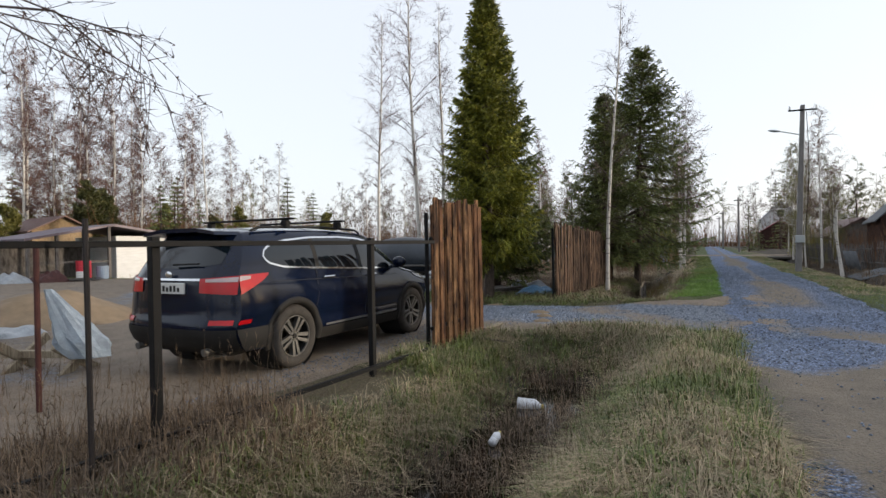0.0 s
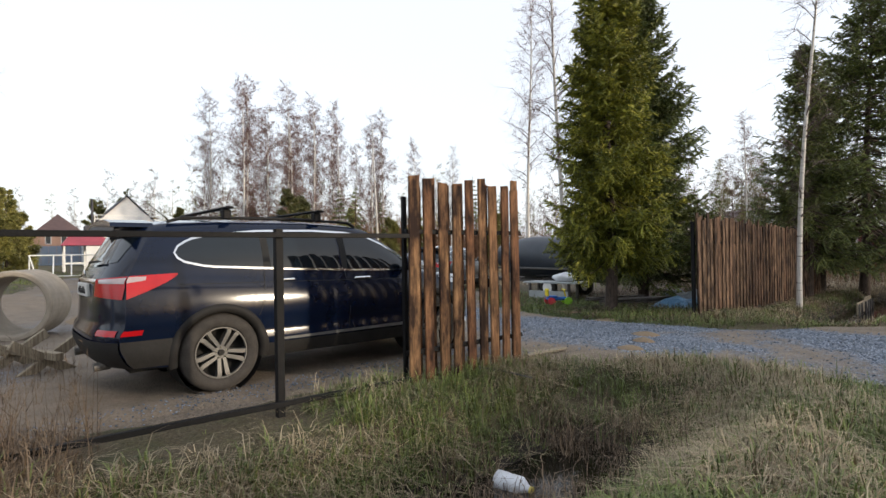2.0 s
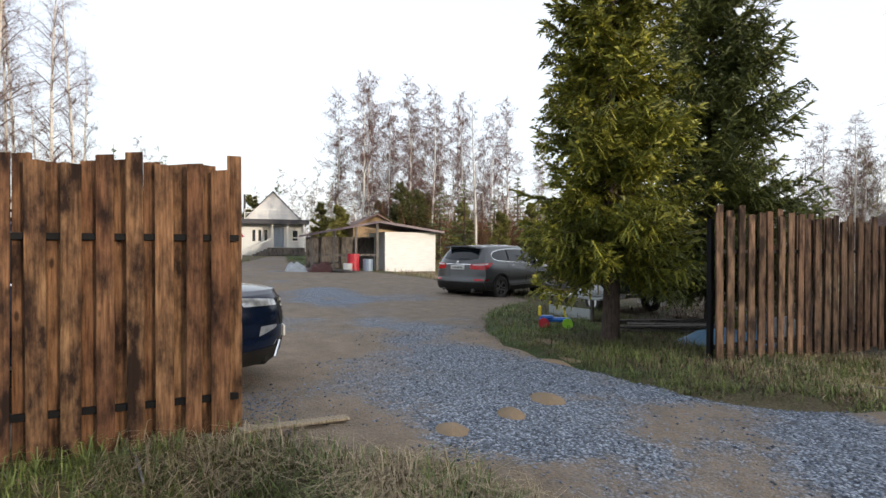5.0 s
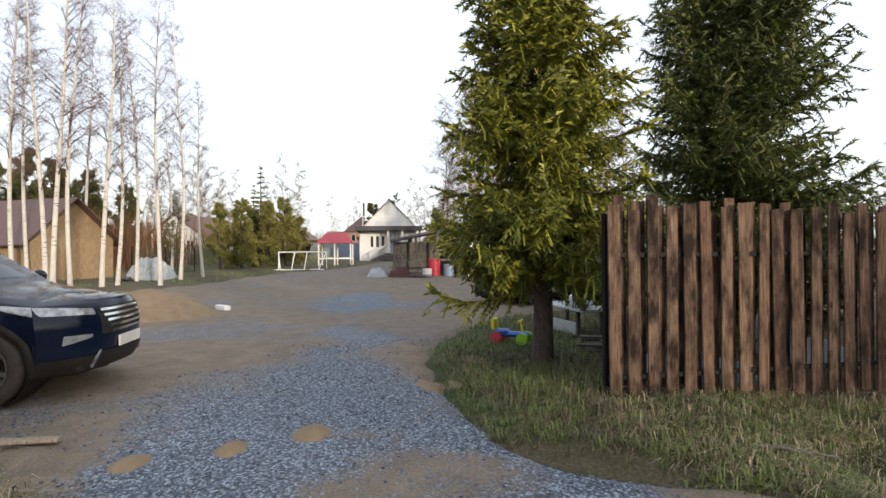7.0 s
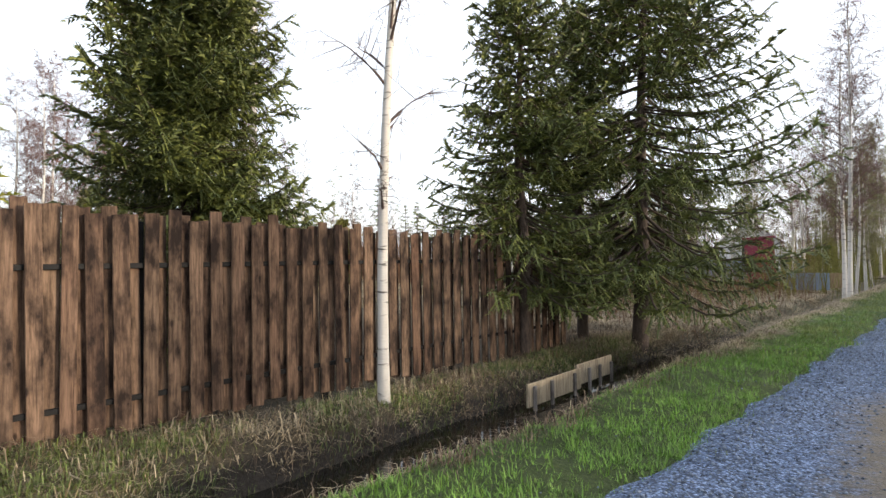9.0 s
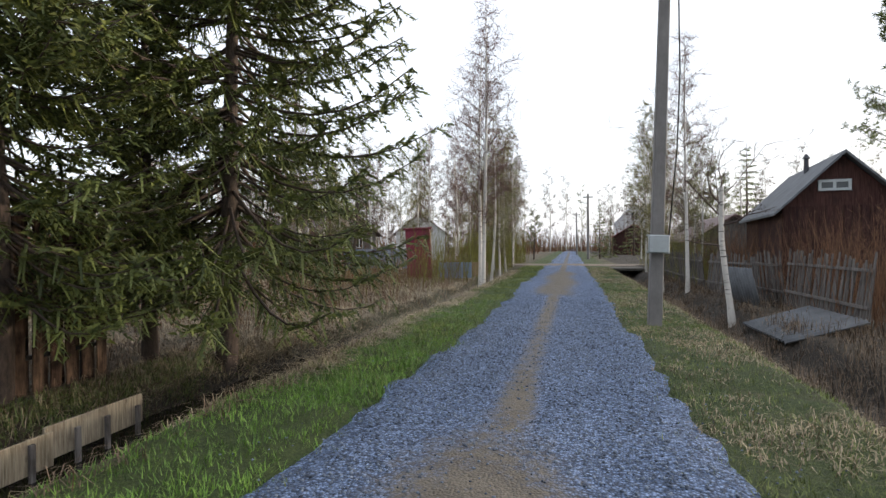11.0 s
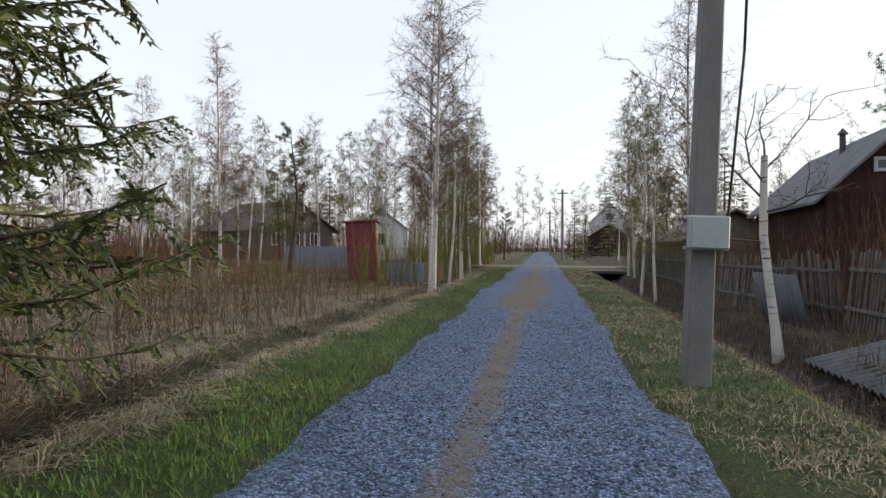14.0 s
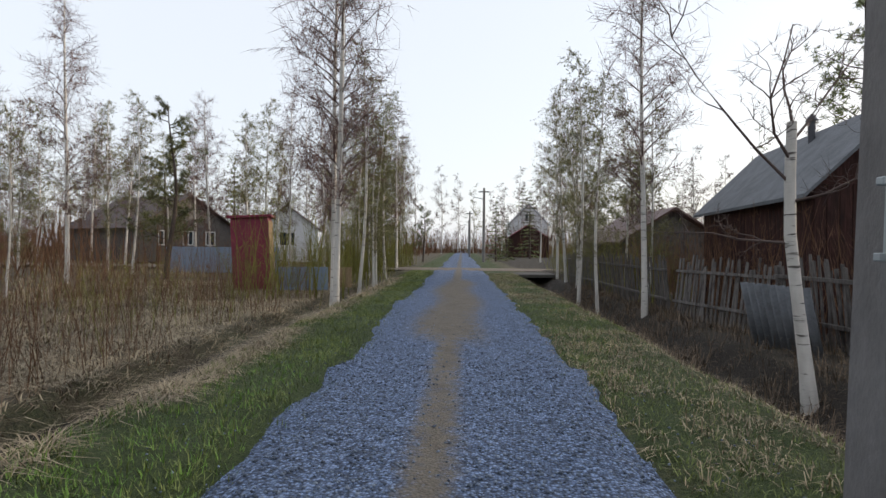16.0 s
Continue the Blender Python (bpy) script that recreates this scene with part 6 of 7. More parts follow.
def stones(name, x, y, size, mat, label, zfun):
    """Crushed stones: squashed, skewed octahedra."""
    n = len(x)
    s = rng.uniform(*size, n)[:, None, None]
    o = np.array([(1, 0, 0), (0, 1, 0), (-1, 0, 0), (0, -1, 0), (0, 0, 0.7), (0, 0, -0.7)], float)[None] * s
    o = o * rng.uniform(0.6, 1.2, (n, 6, 1))
    a = rng.uniform(0, 2 * np.pi, n)
    c, sn = np.cos(a)[:, None], np.sin(a)[:, None]
    v = np.stack([o[..., 0] * c - o[..., 1] * sn, o[..., 0] * sn + o[..., 1] * c, o[..., 2]], 2)
    v = v + np.stack([x, y, zfun(x, y) + 0.004], 1)[:, None, :]
    f = np.array([(0, 1, 4), (1, 2, 4), (2, 3, 4), (3, 0, 4), (1, 0, 5), (2, 1, 5), (3, 2, 5), (0, 3, 5)])
    t = (np.arange(n)[:, None, None] * 6 + f[None]).reshape(-1, 3)
    return strip_mesh(name, v.reshape(-1, 3), t, mat, label, "gravel")


def brush(name, x, y, height, width, mat, label, side=5, zfun=ground_z, spread=0.35):
    """Bare saplings and weeds: slim leaning stems with short side shoots."""
    n = len(x)
    h = rng.uniform(*height, n)
    base = np.stack([x, y, zfun(x, y) - 0.05], 1)
    lean = rng.normal(0, spread * 0.45, (n, 2)) * h[:, None]
    tip = base + np.stack([lean[:, 0], lean[:, 1], h], 1)
    vs, ts = [], []

    def add(a, b, w):
        d = b - a
        r = np.cross(d, rng.normal(size=d.shape))
        r /= np.linalg.norm(r, axis=1)[:, None] + 1e-9
        r2 = np.cross(d, r)
        r2 /= np.linalg.norm(r2, axis=1)[:, None] + 1e-9
        k = sum(len(q) for q in vs)
        m = len(a)
        for side_dir in (r, r2):
            vs.append(np.stack([a - side_dir * w[:, None], a + side_dir * w[:, None], b], 1).reshape(-1, 3))
            ts.append(np.arange(m * 3).reshape(-1, 3) + k)
            k += m * 3
            if w[0] < 0.003:
                break

    add(base, tip, np.maximum(0.0031, width * h))
    for _ in range(side):
        k = rng.uniform(0.2, 0.95, n)[:, None]
        a = base + (tip - base) * k
        d = rng.normal(size=(n, 3))
        d[:, 2] = np.abs(d[:, 2]) + 0.8
        d /= np.linalg.norm(d, axis=1)[:, None]
        add(a, a + d * (h * rng.uniform(0.15, 0.4, n))[:, None] * (1.1 - k), np.full(n, 0.0028 if width < 0.006 else width))
    return strip_mesh(name, np.concatenate(vs), np.concatenate(ts), mat, label, "brush")


M_GRASS = foliage_material("fresh_grass", (0.07, 0.105, 0.02), (0.23, 0.28, 0.075))
M_BANK = foliage_material("bank_grass", (0.055, 0.085, 0.018), (0.2, 0.25, 0.07))
M_BRIGHT = foliage_material("bright_grass", (0.075, 0.17, 0.02), (0.19, 0.35, 0.055))
M_STRAW = foliage_material("straw", (0.16, 0.12, 0.075), (0.5, 0.42, 0.29), 0.8)
M_DEAD = foliage_material("dead_weeds", (0.06, 0.043, 0.03), (0.24, 0.175, 0.12), 0.85)
M_BRUSH = foliage_material("brown_brush", (0.1, 0.052, 0.03), (0.27, 0.15, 0.085), 0.85)
M_OLIVE = foliage_material("budding_brush", (0.12, 0.11, 0.028), (0.29, 0.3, 0.065), 0.8)
M_STONES = foliage_material("stone_chips", (0.04, 0.054, 0.084), (0.22, 0.275, 0.375), 0.85)


def uof(x, y):
    return x + 0.1 * y


def off_road(x, y):
    return (1 - in_road(x, y)) * smooth(drive_depth(x, y) + 0.7 * (fbm(x, y, 0.7, 39) - 0.5), 0.4, -0.25)


def patchy(x, y, scale, seed, lo=0.35, hi=0.65):
    return smooth(fbm(x, y, scale, seed), lo, hi)


# left verge beyond the gate, bright; right verge paler
gx, gy = scatter(26000, -1.15, 0.75, 9.5, 34, lambda x, y: smooth(drive_depth(x, y), 0.15, -0.2) * (1 - 0.6 * in_road(x, y)) * (0.35 + 0.65 * patchy(x, y, 1.2, 101)) * smooth(y, 28, 19))
blades("grass", gx, gy, 6, (0.045, 0.11), 0.009, 0.05, (0.2, 1.0), M_BRIGHT, "bright green grass on the road's verge", short=True)
gx, gy = scatter(20000, -1.2, 0.75, 18, 48, lambda x, y: smooth(drive_depth(x, y), 0.15, -0.2) * (1 - 0.75 * in_road(x, y)) * (0.3 + 0.7 * patchy(x, y, 0.9, 102)))
blades("grass", gx, gy, 5, (0.04, 0.13), 0.01, 0.07, (0.2, 1.0), M_GRASS, "short spring grass on the verge", short=True)
gx, gy = scatter(42000, 2.8, 4.75, 11, 46, lambda x, y: off_road(x, y) * (0.3 + 0.7 * patchy(x, y, 1.5, 103)))
blades("grass", gx, gy, 4, (0.03, 0.1), 0.009, 0.06, (0.3, 1.1), M_GRASS, "short spring grass on the far verge", short=True)
gx, gy = scatter(13000, 2.75, 4.9, 13, 46, lambda x, y: off_road(x, y) * patchy(x, y, 0.9, 105))
blades("straw", gx, gy, 4, (0.05, 0.16), 0.007, 0.07, (0.7, 1.3), M_STRAW, "flattened pale straw in the verge", "straw")
# banks of the first ditch
gx, gy = scatter(11000, -3.3, 0.55, -3.4, 6.0, lambda x, y: off_road(x, y) * np.maximum(smooth(x, -3.0, -2.6), smooth(y, 1.8, 2.6)) * smooth(land(x, y, False), -0.6, -0.35) * (0.35 + 0.65 * patchy(x, y, 0.8, 111)))
blades("grass", gx, gy, 11, (0.08, 0.27), 0.008, 0.07, (0.4, 1.3), M_BANK, "long green grass on the ditch banks")
gx, gy = scatter(13000, -3.4, 0.45, -3.6, 6.1, lambda x, y: off_road(x, y) * np.maximum(smooth(x, -3.0, -2.6), smooth(y, 1.8, 2.6)) * smooth(land(x, y, False), -0.62, -0.3) * patchy(x, y, 0.7, 113, 0.3, 0.55))
blades("straw", gx, gy, 12, (0.1, 0.38), 0.006, 0.09, (0.8, 1.5), M_STRAW, "pale matted straw on the ditch banks", "straw")
gx, gy = scatter(5000, -3.7, -2.3, -3.4, 4.5, lambda x, y: smooth(x, -3.5, -3.2) * patchy(x, y, 0.6, 115))
blades("grass", gx, gy, 5, (0.015, 0.055), 0.007, 0.06, (0.3, 1.2), M_GRASS, "short grass under the steel fence", short=True)
gx, gy = scatter(11000, -2.9, -0.7, -3.4, 5.8, lambda x, y: smooth(land(x, y, False), -0.25, -0.5) * patchy(x, y, 0.6, 117))
blades("dead_weeds", gx, gy, 5, (0.1, 0.4), 0.006, 0.08, (0.3, 1.2), M_DEAD, "dark dead weeds in the ditch", "weeds")
# by the driveway and second fence
gx, gy = scatter(7000, -9.5, -0.6, 8.2, 12.2, lambda x, y: off_road(x, y) * smooth(y - 0.12 * np.abs(uof(x, y)), 13, 10) * (0.3 + 0.7 * patchy(x, y, 1.0, 121)))
blades("grass", gx, gy, 9, (0.05, 0.19), 0.007, 0.06, (0.4, 1.2), M_BANK, "tufted green grass beside the driveway")
gx, gy = scatter(9000, -9.0, -0.5, 8.3, 20, lambda x, y: off_road(x, y) * smooth(land(x, y, False), -0.6, -0.3) * patchy(x, y, 0.9, 123, 0.35, 0.55))
blades("straw", gx, gy, 7, (0.1, 0.3), 0.007, 0.1, (0.7, 1.4), M_DEAD, "brown straw tufts along the fence and ditch", "straw")
gx, gy = scatter(2600, -2.9, -0.9, 10.5, 21, lambda x, y: smooth(land(x, y, False), -0.12, -0.4) * patchy(x, y, 0.6, 127))
blades("dead_weeds", gx, gy, 5, (0.08, 0.3), 0.006, 0.08, (0.3, 1.2), M_DEAD, "dead weeds over the second ditch", "weeds")
gx, gy = scatter(6000, -3.2, -1.9, 11, 19, lambda x, y: 0.7 * patchy(x, y, 0.8, 128))
blades("grass", gx, gy, 5, (0.04, 0.13), 0.007, 0.06, (0.2, 1.0), M_GRASS, "green grass along the fence foot", short=True)
gx, gy = scatter(6000, -3.15, -0.8, 9.5, 21, lambda x, y: off_road(x, y) * smooth(land(x, y, False), -0.42, -0.3) * (0.35 + 0.65 * patchy(x, y, 0.7, 129)))
blades("straw", gx, gy, 6, (0.08, 0.26), 0.008, 0.1, (0.7, 1.4), M_STRAW, "brown straw hanging over the second ditch", "straw")
gx, gy = scatter(9000, -3.1, -1.0, 9.3, 20, lambda x, y: off_road(x, y) * smooth(land(x, y, False), -0.5, -0.34) * patchy(x, y, 0.9, 130))
blades("grass", gx, gy, 5, (0.05, 0.16), 0.009, 0.08, (0.4, 1.2), M_BANK, "green tufts on the second ditch's bank")
# dry field left of the road
gx, gy = scatter(21000, -11, -1.75, 19.5, 40, lambda x, y: smooth(y - 0.9 * np.abs(uof(x, y) + 1.3), 8, 22) * (0.25 + 0.75 * patchy(x, y, 1.3, 131)))
blades("straw", gx, gy, 7, (0.12, 0.45), 0.011, 0.16, (1.0, 1.5), M_STRAW, "flattened dry grass in the field", "straw")
gx, gy = scatter(5200, -1.55, -0.5, 18, 42, lambda x, y: 0.12 + 0.88 * patchy(x, y, 0.9, 132))
blades("straw", gx, gy, 11, (0.12, 0.42), 0.008, 0.12, (1.0, 1.5), M_STRAW, "pale matted straw fringing the verge", "straw")
gx, gy = scatter(9000, -10, -1.2, 18.5, 40, lambda x, y: 0.75 * patchy(x, y, 1.1, 133))
blades("dead_weeds", gx, gy, 6, (0.08, 0.28), 0.009, 0.14, (0.6, 1.4), M_DEAD, "brown dead weeds in the field", "weeds")
gx, gy = scatter(7000, -40, -8, 20, 75, lambda x, y: 0.8 * patchy(x, y, 3, 135))
blades("straw", gx, gy, 5, (0.3, 0.7), 0.03, 0.4, (0.3, 1.1), M_STRAW, "far dry field grass", "straw")
gx, gy = scatter(9000, -34, -12, 11, 34, lambda x, y: off_road(x, y) * patchy(x, y, 3, 137))
blades("straw", gx, gy, 5, (0.15, 0.4), 0.02, 0.3, (0.3, 1.1), M_STRAW, "rough dry grass behind the yard", "straw")
gx, gy = scatter(9000, -44, -9, -12, 14, lambda x, y: off_road(x, y) * 0.8 * patchy(x, y, 2, 139))
blades("grass", gx, gy, 5, (0.08, 0.22), 0.02, 0.25, (0.3, 1.1), M_GRASS, "rough grass at the yard's edge")
# right ditch bank and barn thicket
gx, gy = scatter(6500, 4.5, 7.2, 17, 42, lambda x, y: 0.3 + 0.7 * patchy(x, y, 0.8, 141))
blades("dead_weeds", gx, gy, 6, (0.12, 0.45), 0.008, 0.1, (0.4, 1.3), M_DEAD, "brown fallen weeds over the right ditch", "weeds")
bx_, by_ = scatter(2800, 7.1, 9.4, 21, 42, lambda x, y: 0.35 + 0.65 * patchy(x, y, 1.0, 143))
brush("brush", bx_, by_, (0.8, 2.6), 0.0032, M_BRUSH, "bare brown bushes before the old barn", 9)
bx_, by_ = scatter(600, 6.3, 7.4, 34, 50, lambda x, y: 0.8 + 0 * x)
brush("brush", bx_, by_, (0.8, 2.8), 0.003, M_OLIVE, "budding shrubs along the old fence", 9)
# thickets in the left field
bx_, by_ = scatter(3000, -8.5, -1.9, 21.0, 36, lambda x, y: patchy(x, y, 1.8, 151, 0.4, 0.58))
brush("brush", bx_, by_, (0.4, 1.7), 0.0026, M_BRUSH, "reddish brown willow shoots in the field", 6)
bx_, by_ = scatter(700, -9, -2.0, 24, 38, lambda x, y: patchy(x, y, 1.6, 157))
brush("brush", bx_, by_, (0.5, 1.6), 0.003, M_OLIVE, "olive budding shoots among the field grass", 7)
bx_, by_ = scatter(1300, -18, -2.4, 31, 50, lambda x, y: patchy(x, y, 2.0, 153))
brush("brush", bx_, by_, (0.8, 2.6), 0.0028, M_BRUSH, "brown saplings further in the field", 7)
bx_, by_ = scatter(1100, -4.6, -1.6, 34, 62, lambda x, y: 0.8 + 0 * x)
brush("brush", bx_, by_, (0.8, 3.2), 0.006, M_OLIVE, "yellow-green budding shrubs along the road", 9)
bx_, by_ = scatter(2600, -45, -14, 26, 75, lambda x, y: patchy(x, y, 4, 155))
brush("brush", bx_, by_, (1.5, 4.5), 0.008, M_BRUSH, "distant brown saplings and scrub", 8)
bx_, by_ = scatter(6000, -72, -34, 13, 40, lambda x, y: smooth(y, 13, 18))
brush("brush", bx_, by_, (1.6, 5.2), 0.012, M_BRUSH, "distant brown scrub behind the yard", 9)
bx_, by_ = scatter(4800, -80, -34, -34, -4, lambda x, y: smooth(-y, 6, 10))
brush("brush", bx_, by_, (1.6, 5.0), 0.011, M_BRUSH, "distant brown scrub beyond the birches", 9)
ang = np.radians(rng.uniform(-135, 48, 6500))
rad = rng.uniform(75, 130, 6500)
bx_, by_ = -5 + rad * np.sin(ang), 10 + rad * np.cos(ang)
ok = ((uof(bx_, by_) < -3.0) | (uof(bx_, by_) > 7)) & ~((by_ > -2) & (by_ < 9) & (bx_ > -90) & (bx_ < 0))
brush("brush", bx_[ok], by_[ok], (2.0, 6.5), 0.011, M_BRUSH, "brown wall of far scrub", 8, zfun=lambda x, y: 0 * x)
bx_, by_ = scatter(900, -72, -48, -11, 0.5, lambda x, y: 0.8 + 0 * x)
brush("brush", bx_, by_, (1.0, 3.4), 0.009, M_OLIVE, "olive scrub before the far gardens", 8)
bx_, by_ = scatter(1500, -22, 26, 122, 150, lambda x, y: 0.9 + 0 * x)
brush("brush", bx_, by_, (2.0, 5.5), 0.011, M_BRUSH, "far scrub closing the road's end", 8, zfun=lambda x, y: 0 * x)
# weeds at the near fence corner
bx_, by_ = scatter(1500, -6.8, -3.0, -3.2, 0.6, lambda x, y: off_road(x, y) + 0.25)
brush("brush", bx_, by_, (0.2, 0.75), 0.003, M_DEAD, "dark dry weeds at the fence corner", 6)
gx, gy = scatter(9000, -6.0, -2.6, -3.4, 0.4, lambda x, y: off_road(x, y) * 0.8)
blades("dead_weeds", gx, gy, 6, (0.1, 0.35), 0.006, 0.1, (0.3, 1.2), M_DEAD, "tangled dead weeds by the fence post", "weeds")

# loose stones
gx, gy = scatter(32000, 0.3, 3.2, 9.5, 31, lambda x, y: in_road(x, y) * (1 - 0.85 * clamp01(road_dirt(x, y) * 1.5)) * smooth(y, 33, 20))
stones("gravel", gx, gy, (0.007, 0.017), M_STONES, "loose blue-grey crushed stone on the road", road_z)
gx, gy = scatter(14000, -7, 2.8, 4.2, 10.5, lambda x, y: smooth(drive_depth(x, y), -0.1, 0.2) * clamp01(1.1 - 1.2 * drive_dirt(x, y)))
stones("gravel", gx, gy, (0.008, 0.02), M_STONES, "loose crushed stone on the driveway", drive_z)
gx, gy = scatter(9000, 0.3, 3.3, -3, 9.5, lambda x, y: in_road(x, y) * (1 - 0.9 * clamp01(road_dirt(x, y) * 1.5)))
stones("gravel", gx, gy, (0.009, 0.02), M_STONES, "loose crushed stone at the junction", road_z)
gx, gy = scatter(5000, -4.2, -2.6, -2, 5, lambda x, y: smooth(drive_depth(x, y), 0, 0.3))
stones("gravel", gx, gy, (0.006, 0.014), M_STONES, "fine grit under the car", drive_z)


gx, gy = scatter(9000, -0.1, 3.7, 3, 30, lambda x, y: 0.5 * (1 - in_road(x, y)) * patchy(x, y, 0.7, 171))
stones("gravel", gx, gy, (0.006, 0.014), M_STONES, "stray crushed stone along the road's edges", ground_z)
gx, gy = scatter(9000, 0.35, 3.1, 10, 40, lambda x, y: (0.8 * (1 - smooth(uof(x, y), 0.45, 0.85) * smooth(uof(x, y), 3.0, 2.65)) + 0.25 * np.exp(-((uof(x, y) - 1.68) / 0.2) ** 2)) * patchy(x, y, 0.6, 173))
blades("grass", gx, gy, 4, (0.02, 0.07), 0.007, 0.05, (0.2, 1.0), M_GRASS, "thin grass creeping into the road", zfun=road_z, short=True)

# ---- things in the ditches ----
M_WATER = plain("ditch_water", (0.012, 0.011, 0.009), 0.06, 0, 0.2, 2)
M_PLASTICWHITE = plain("pale_plastic", (0.62, 0.64, 0.68), 0.35, 0, 0.12, 8)
M_OLDPLANK = wood_material("ditch_plank", (0.42, 0.36, 0.27), (0.3, 0.25, 0.18), (0.12, 0.09, 0.07), 0.62)
for nm, u0, u1, y0, y1, z in (("ditch_water", -2.6, -0.9, -3.5, 4.8, -0.535), ("ditch_water", -2.4, -0.6, 11.5, 48, -0.44)):
    me = bpy.data.meshes.new(nm)
    n = 40
    vs = []
    for i in range(n + 1):
        yy = y0 + (y1 - y0) * i / n
        vs += [(u0 - 0.1 * yy, yy, z), (u1 - 0.1 * yy, yy, z)]
    me.from_pydata(vs, [], [(2 * i, 2 * i + 1, 2 * i + 3, 2 * i + 2) for i in range(n)])
    me.materials.append(M_WATER)
    tagged(new("water", me), "dark standing ditch water", kind="structure")
board = thing("plank_edging", line_frame(-3.4, 15.5, -3.68, 17.7, -0.1), "weathered plank edging staked along the ditch", "edging")
for x0, x1, dz in ((0, 1.25, -0.02), (1.2, 2.22, 0.02)):
    bm = bmesh.new()
    box(bm, x0, 0.0 if dz < 0 else 0.03, -0.27 + dz, x1, 0.028 if dz < 0 else 0.058, 0.0 + dz, 0.005)
    part("plank", bm, M_OLDPLANK, board)
for x in (0.12, 0.5, 1.05, 1.45, 1.75, 2.1):
    bm = bmesh.new()
    box(bm, x - 0.022, -0.035, -0.7, x + 0.022, -0.004, -0.06 + 0.05 * (x % 0.3), 0.004)
    part("stake", bm, M_GREYWOOD, board)


def bottle(m, label, r=0.055, h=0.3):
    b = thing("plastic_bottle", m, label, "bottle")
    vs, fs = lathe([(0, 0.0), (0, r * 0.8), (0.01, r), (h * 0.35, r), (h * 0.4, r * 0.93), (h * 0.45, r), (h * 0.7, r), (h * 0.86, r * 0.45), (h * 0.92, r * 0.3)], 16)
    raw("body", vs, fs, M_PLASTICWHITE, b, smoothed=True)
    vs, fs = lathe([(h * 0.92, 0.001), (h * 0.92, r * 0.36), (h, r * 0.36), (h, 0.001)], 12)
    raw("cap", vs, fs, plain("yellow_cap", (0.5, 0.4, 0.08), 0.5), b, "yellow cap")
    return b


bottle(pose(-2.28, 3.02, -0.5, 0, 4, 20), "pale crushed plastic bottle floating in the ditch", 0.075, 0.3)
bottle(pose(-1.98, 1.75, -0.5, 0, -30, 80), "small white plastic bottle in the ditch", 0.04, 0.16)
for x, y, turn in ((-3.3, 3.9, 20), (-3.0, 10.3, 70)):
    stick = thing("stick", pose(x, y, at_land(x, y) + 0.03, 0, 3, turn), "grey fallen stick lying in the grass", "stick", "fallen sticks")
    bm = bmesh.new()
    rod(bm, (-0.4, 0, 0), (0.1, 0.03, 0.02), 0.014, 0.012, 6)
    rod(bm, (0.1, 0.03, 0.02), (0.45, 0, 0.01), 0.012, 0.006, 6)
    part("wood", bm, M_GREYWOOD, stick)

# ---- fence corner: red post with a plastic bag, thin rod, trestle ----
M_RUST = plain("rusty_red", (0.06, 0.018, 0.016), 0.7, 0.2, 0.4, 9, 0.2)
rp = thing("red_post", pose(-4.98, -0.62, -0.2), "rusty red steel post at the yard's corner", "post")
bm = bmesh.new()
rod(bm, (0, 0, 0), (0.01, 0, 1.62), 0.022, None, 10)
part("tube", bm, M_RUST, rp)
bag = thing("plastic_bag", pose(-4.95, -0.55, 0.0, 0, 0, 55), "translucent pale plastic bag hung on the red post", "bag")
vs, fs = [], []
random.seed(8)
for i in range(13):
    t = i / 12
    for k in range(18):
        a = 2 * math.pi * k / 18
        r = 0.03 + 0.18 * min(1, t * 1.2) * (1 - 0.35 * max(0, t - 0.75) * 4)
        r *= 1 + 0.16 * math.sin(5 * a + 3 * t) + random.uniform(-0.06, 0.06)
        vs.append((0.3 * t + r * math.cos(a) * 0.95, r * math.sin(a) * 0.5, 1.03 - 0.6 * t))
for i in range(12):
    for k in range(18):
        fs.append((i * 18 + k, i * 18 + (k + 1) % 18, (i + 1) * 18 + (k + 1) % 18, (i + 1) * 18 + k))
fs.append(tuple(range(216, 234)))
raw("sack", vs, fs, plain("bag_film", (0.27, 0.33, 0.4), 0.3, 0, 0.3, 12, 0.5), bag)
tr = thing("thin_rod", pose(-3.0, -1.15, -0.2), "thin blackened steel rod beside the fence", "rod")
bm = bmesh.new()
rod(bm, (0, 0, 0), (-0.02, 0, 1.72), 0.016, None, 8)
part("bar", bm, plain("dark_steel", (0.025, 0.02, 0.02), 0.65, 0.3, 0.4, 9, 0.2), tr)
saw = thing("trestle", pose(-6.75, 0.2, -0.05, 0, 0, 25), "rough wooden trestle of crossed planks", "trestle")
for x in (-0.35, 0.35):
    for s in (-1, 1):
        bm = bmesh.new()
        box(bm, x - 0.025, -0.05, -0.05, x + 0.025, 0.05, 0.75, 0.004, pose(0, s * 0.3, 0, s * 58, 0, 0))
        part("leg", bm, M_OLDPLANK, saw)
bm = bmesh.new()
box(bm, -0.6, -0.04, 0.2, 0.6, 0.04, 0.28, 0.004)
part("beam", bm, M_OLDPLANK, saw)
ring = thing("well_ring", pose(-9.9, 0.1, 0.52, 0, 0, -18), "concrete well ring lying on its side in the yard", "ring")
vs, fs = lathe([(-0.45, 0.44), (-0.45, 0.53), (0.43, 0.53), (0.45, 0.51), (0.45, 0.46), (0.43, 0.44), (-0.45, 0.44)], 40)
raw("shell", vs, fs, M_WELL, ring)
stump = thing("tree_stump", pose(-6.3, -0.75, -0.1), "dark old stump among weeds", "stump")
bm = bmesh.new()
rod(bm, (0, 0, 0), (0.03, 0, 0.75), 0.24, 0.19, 12)
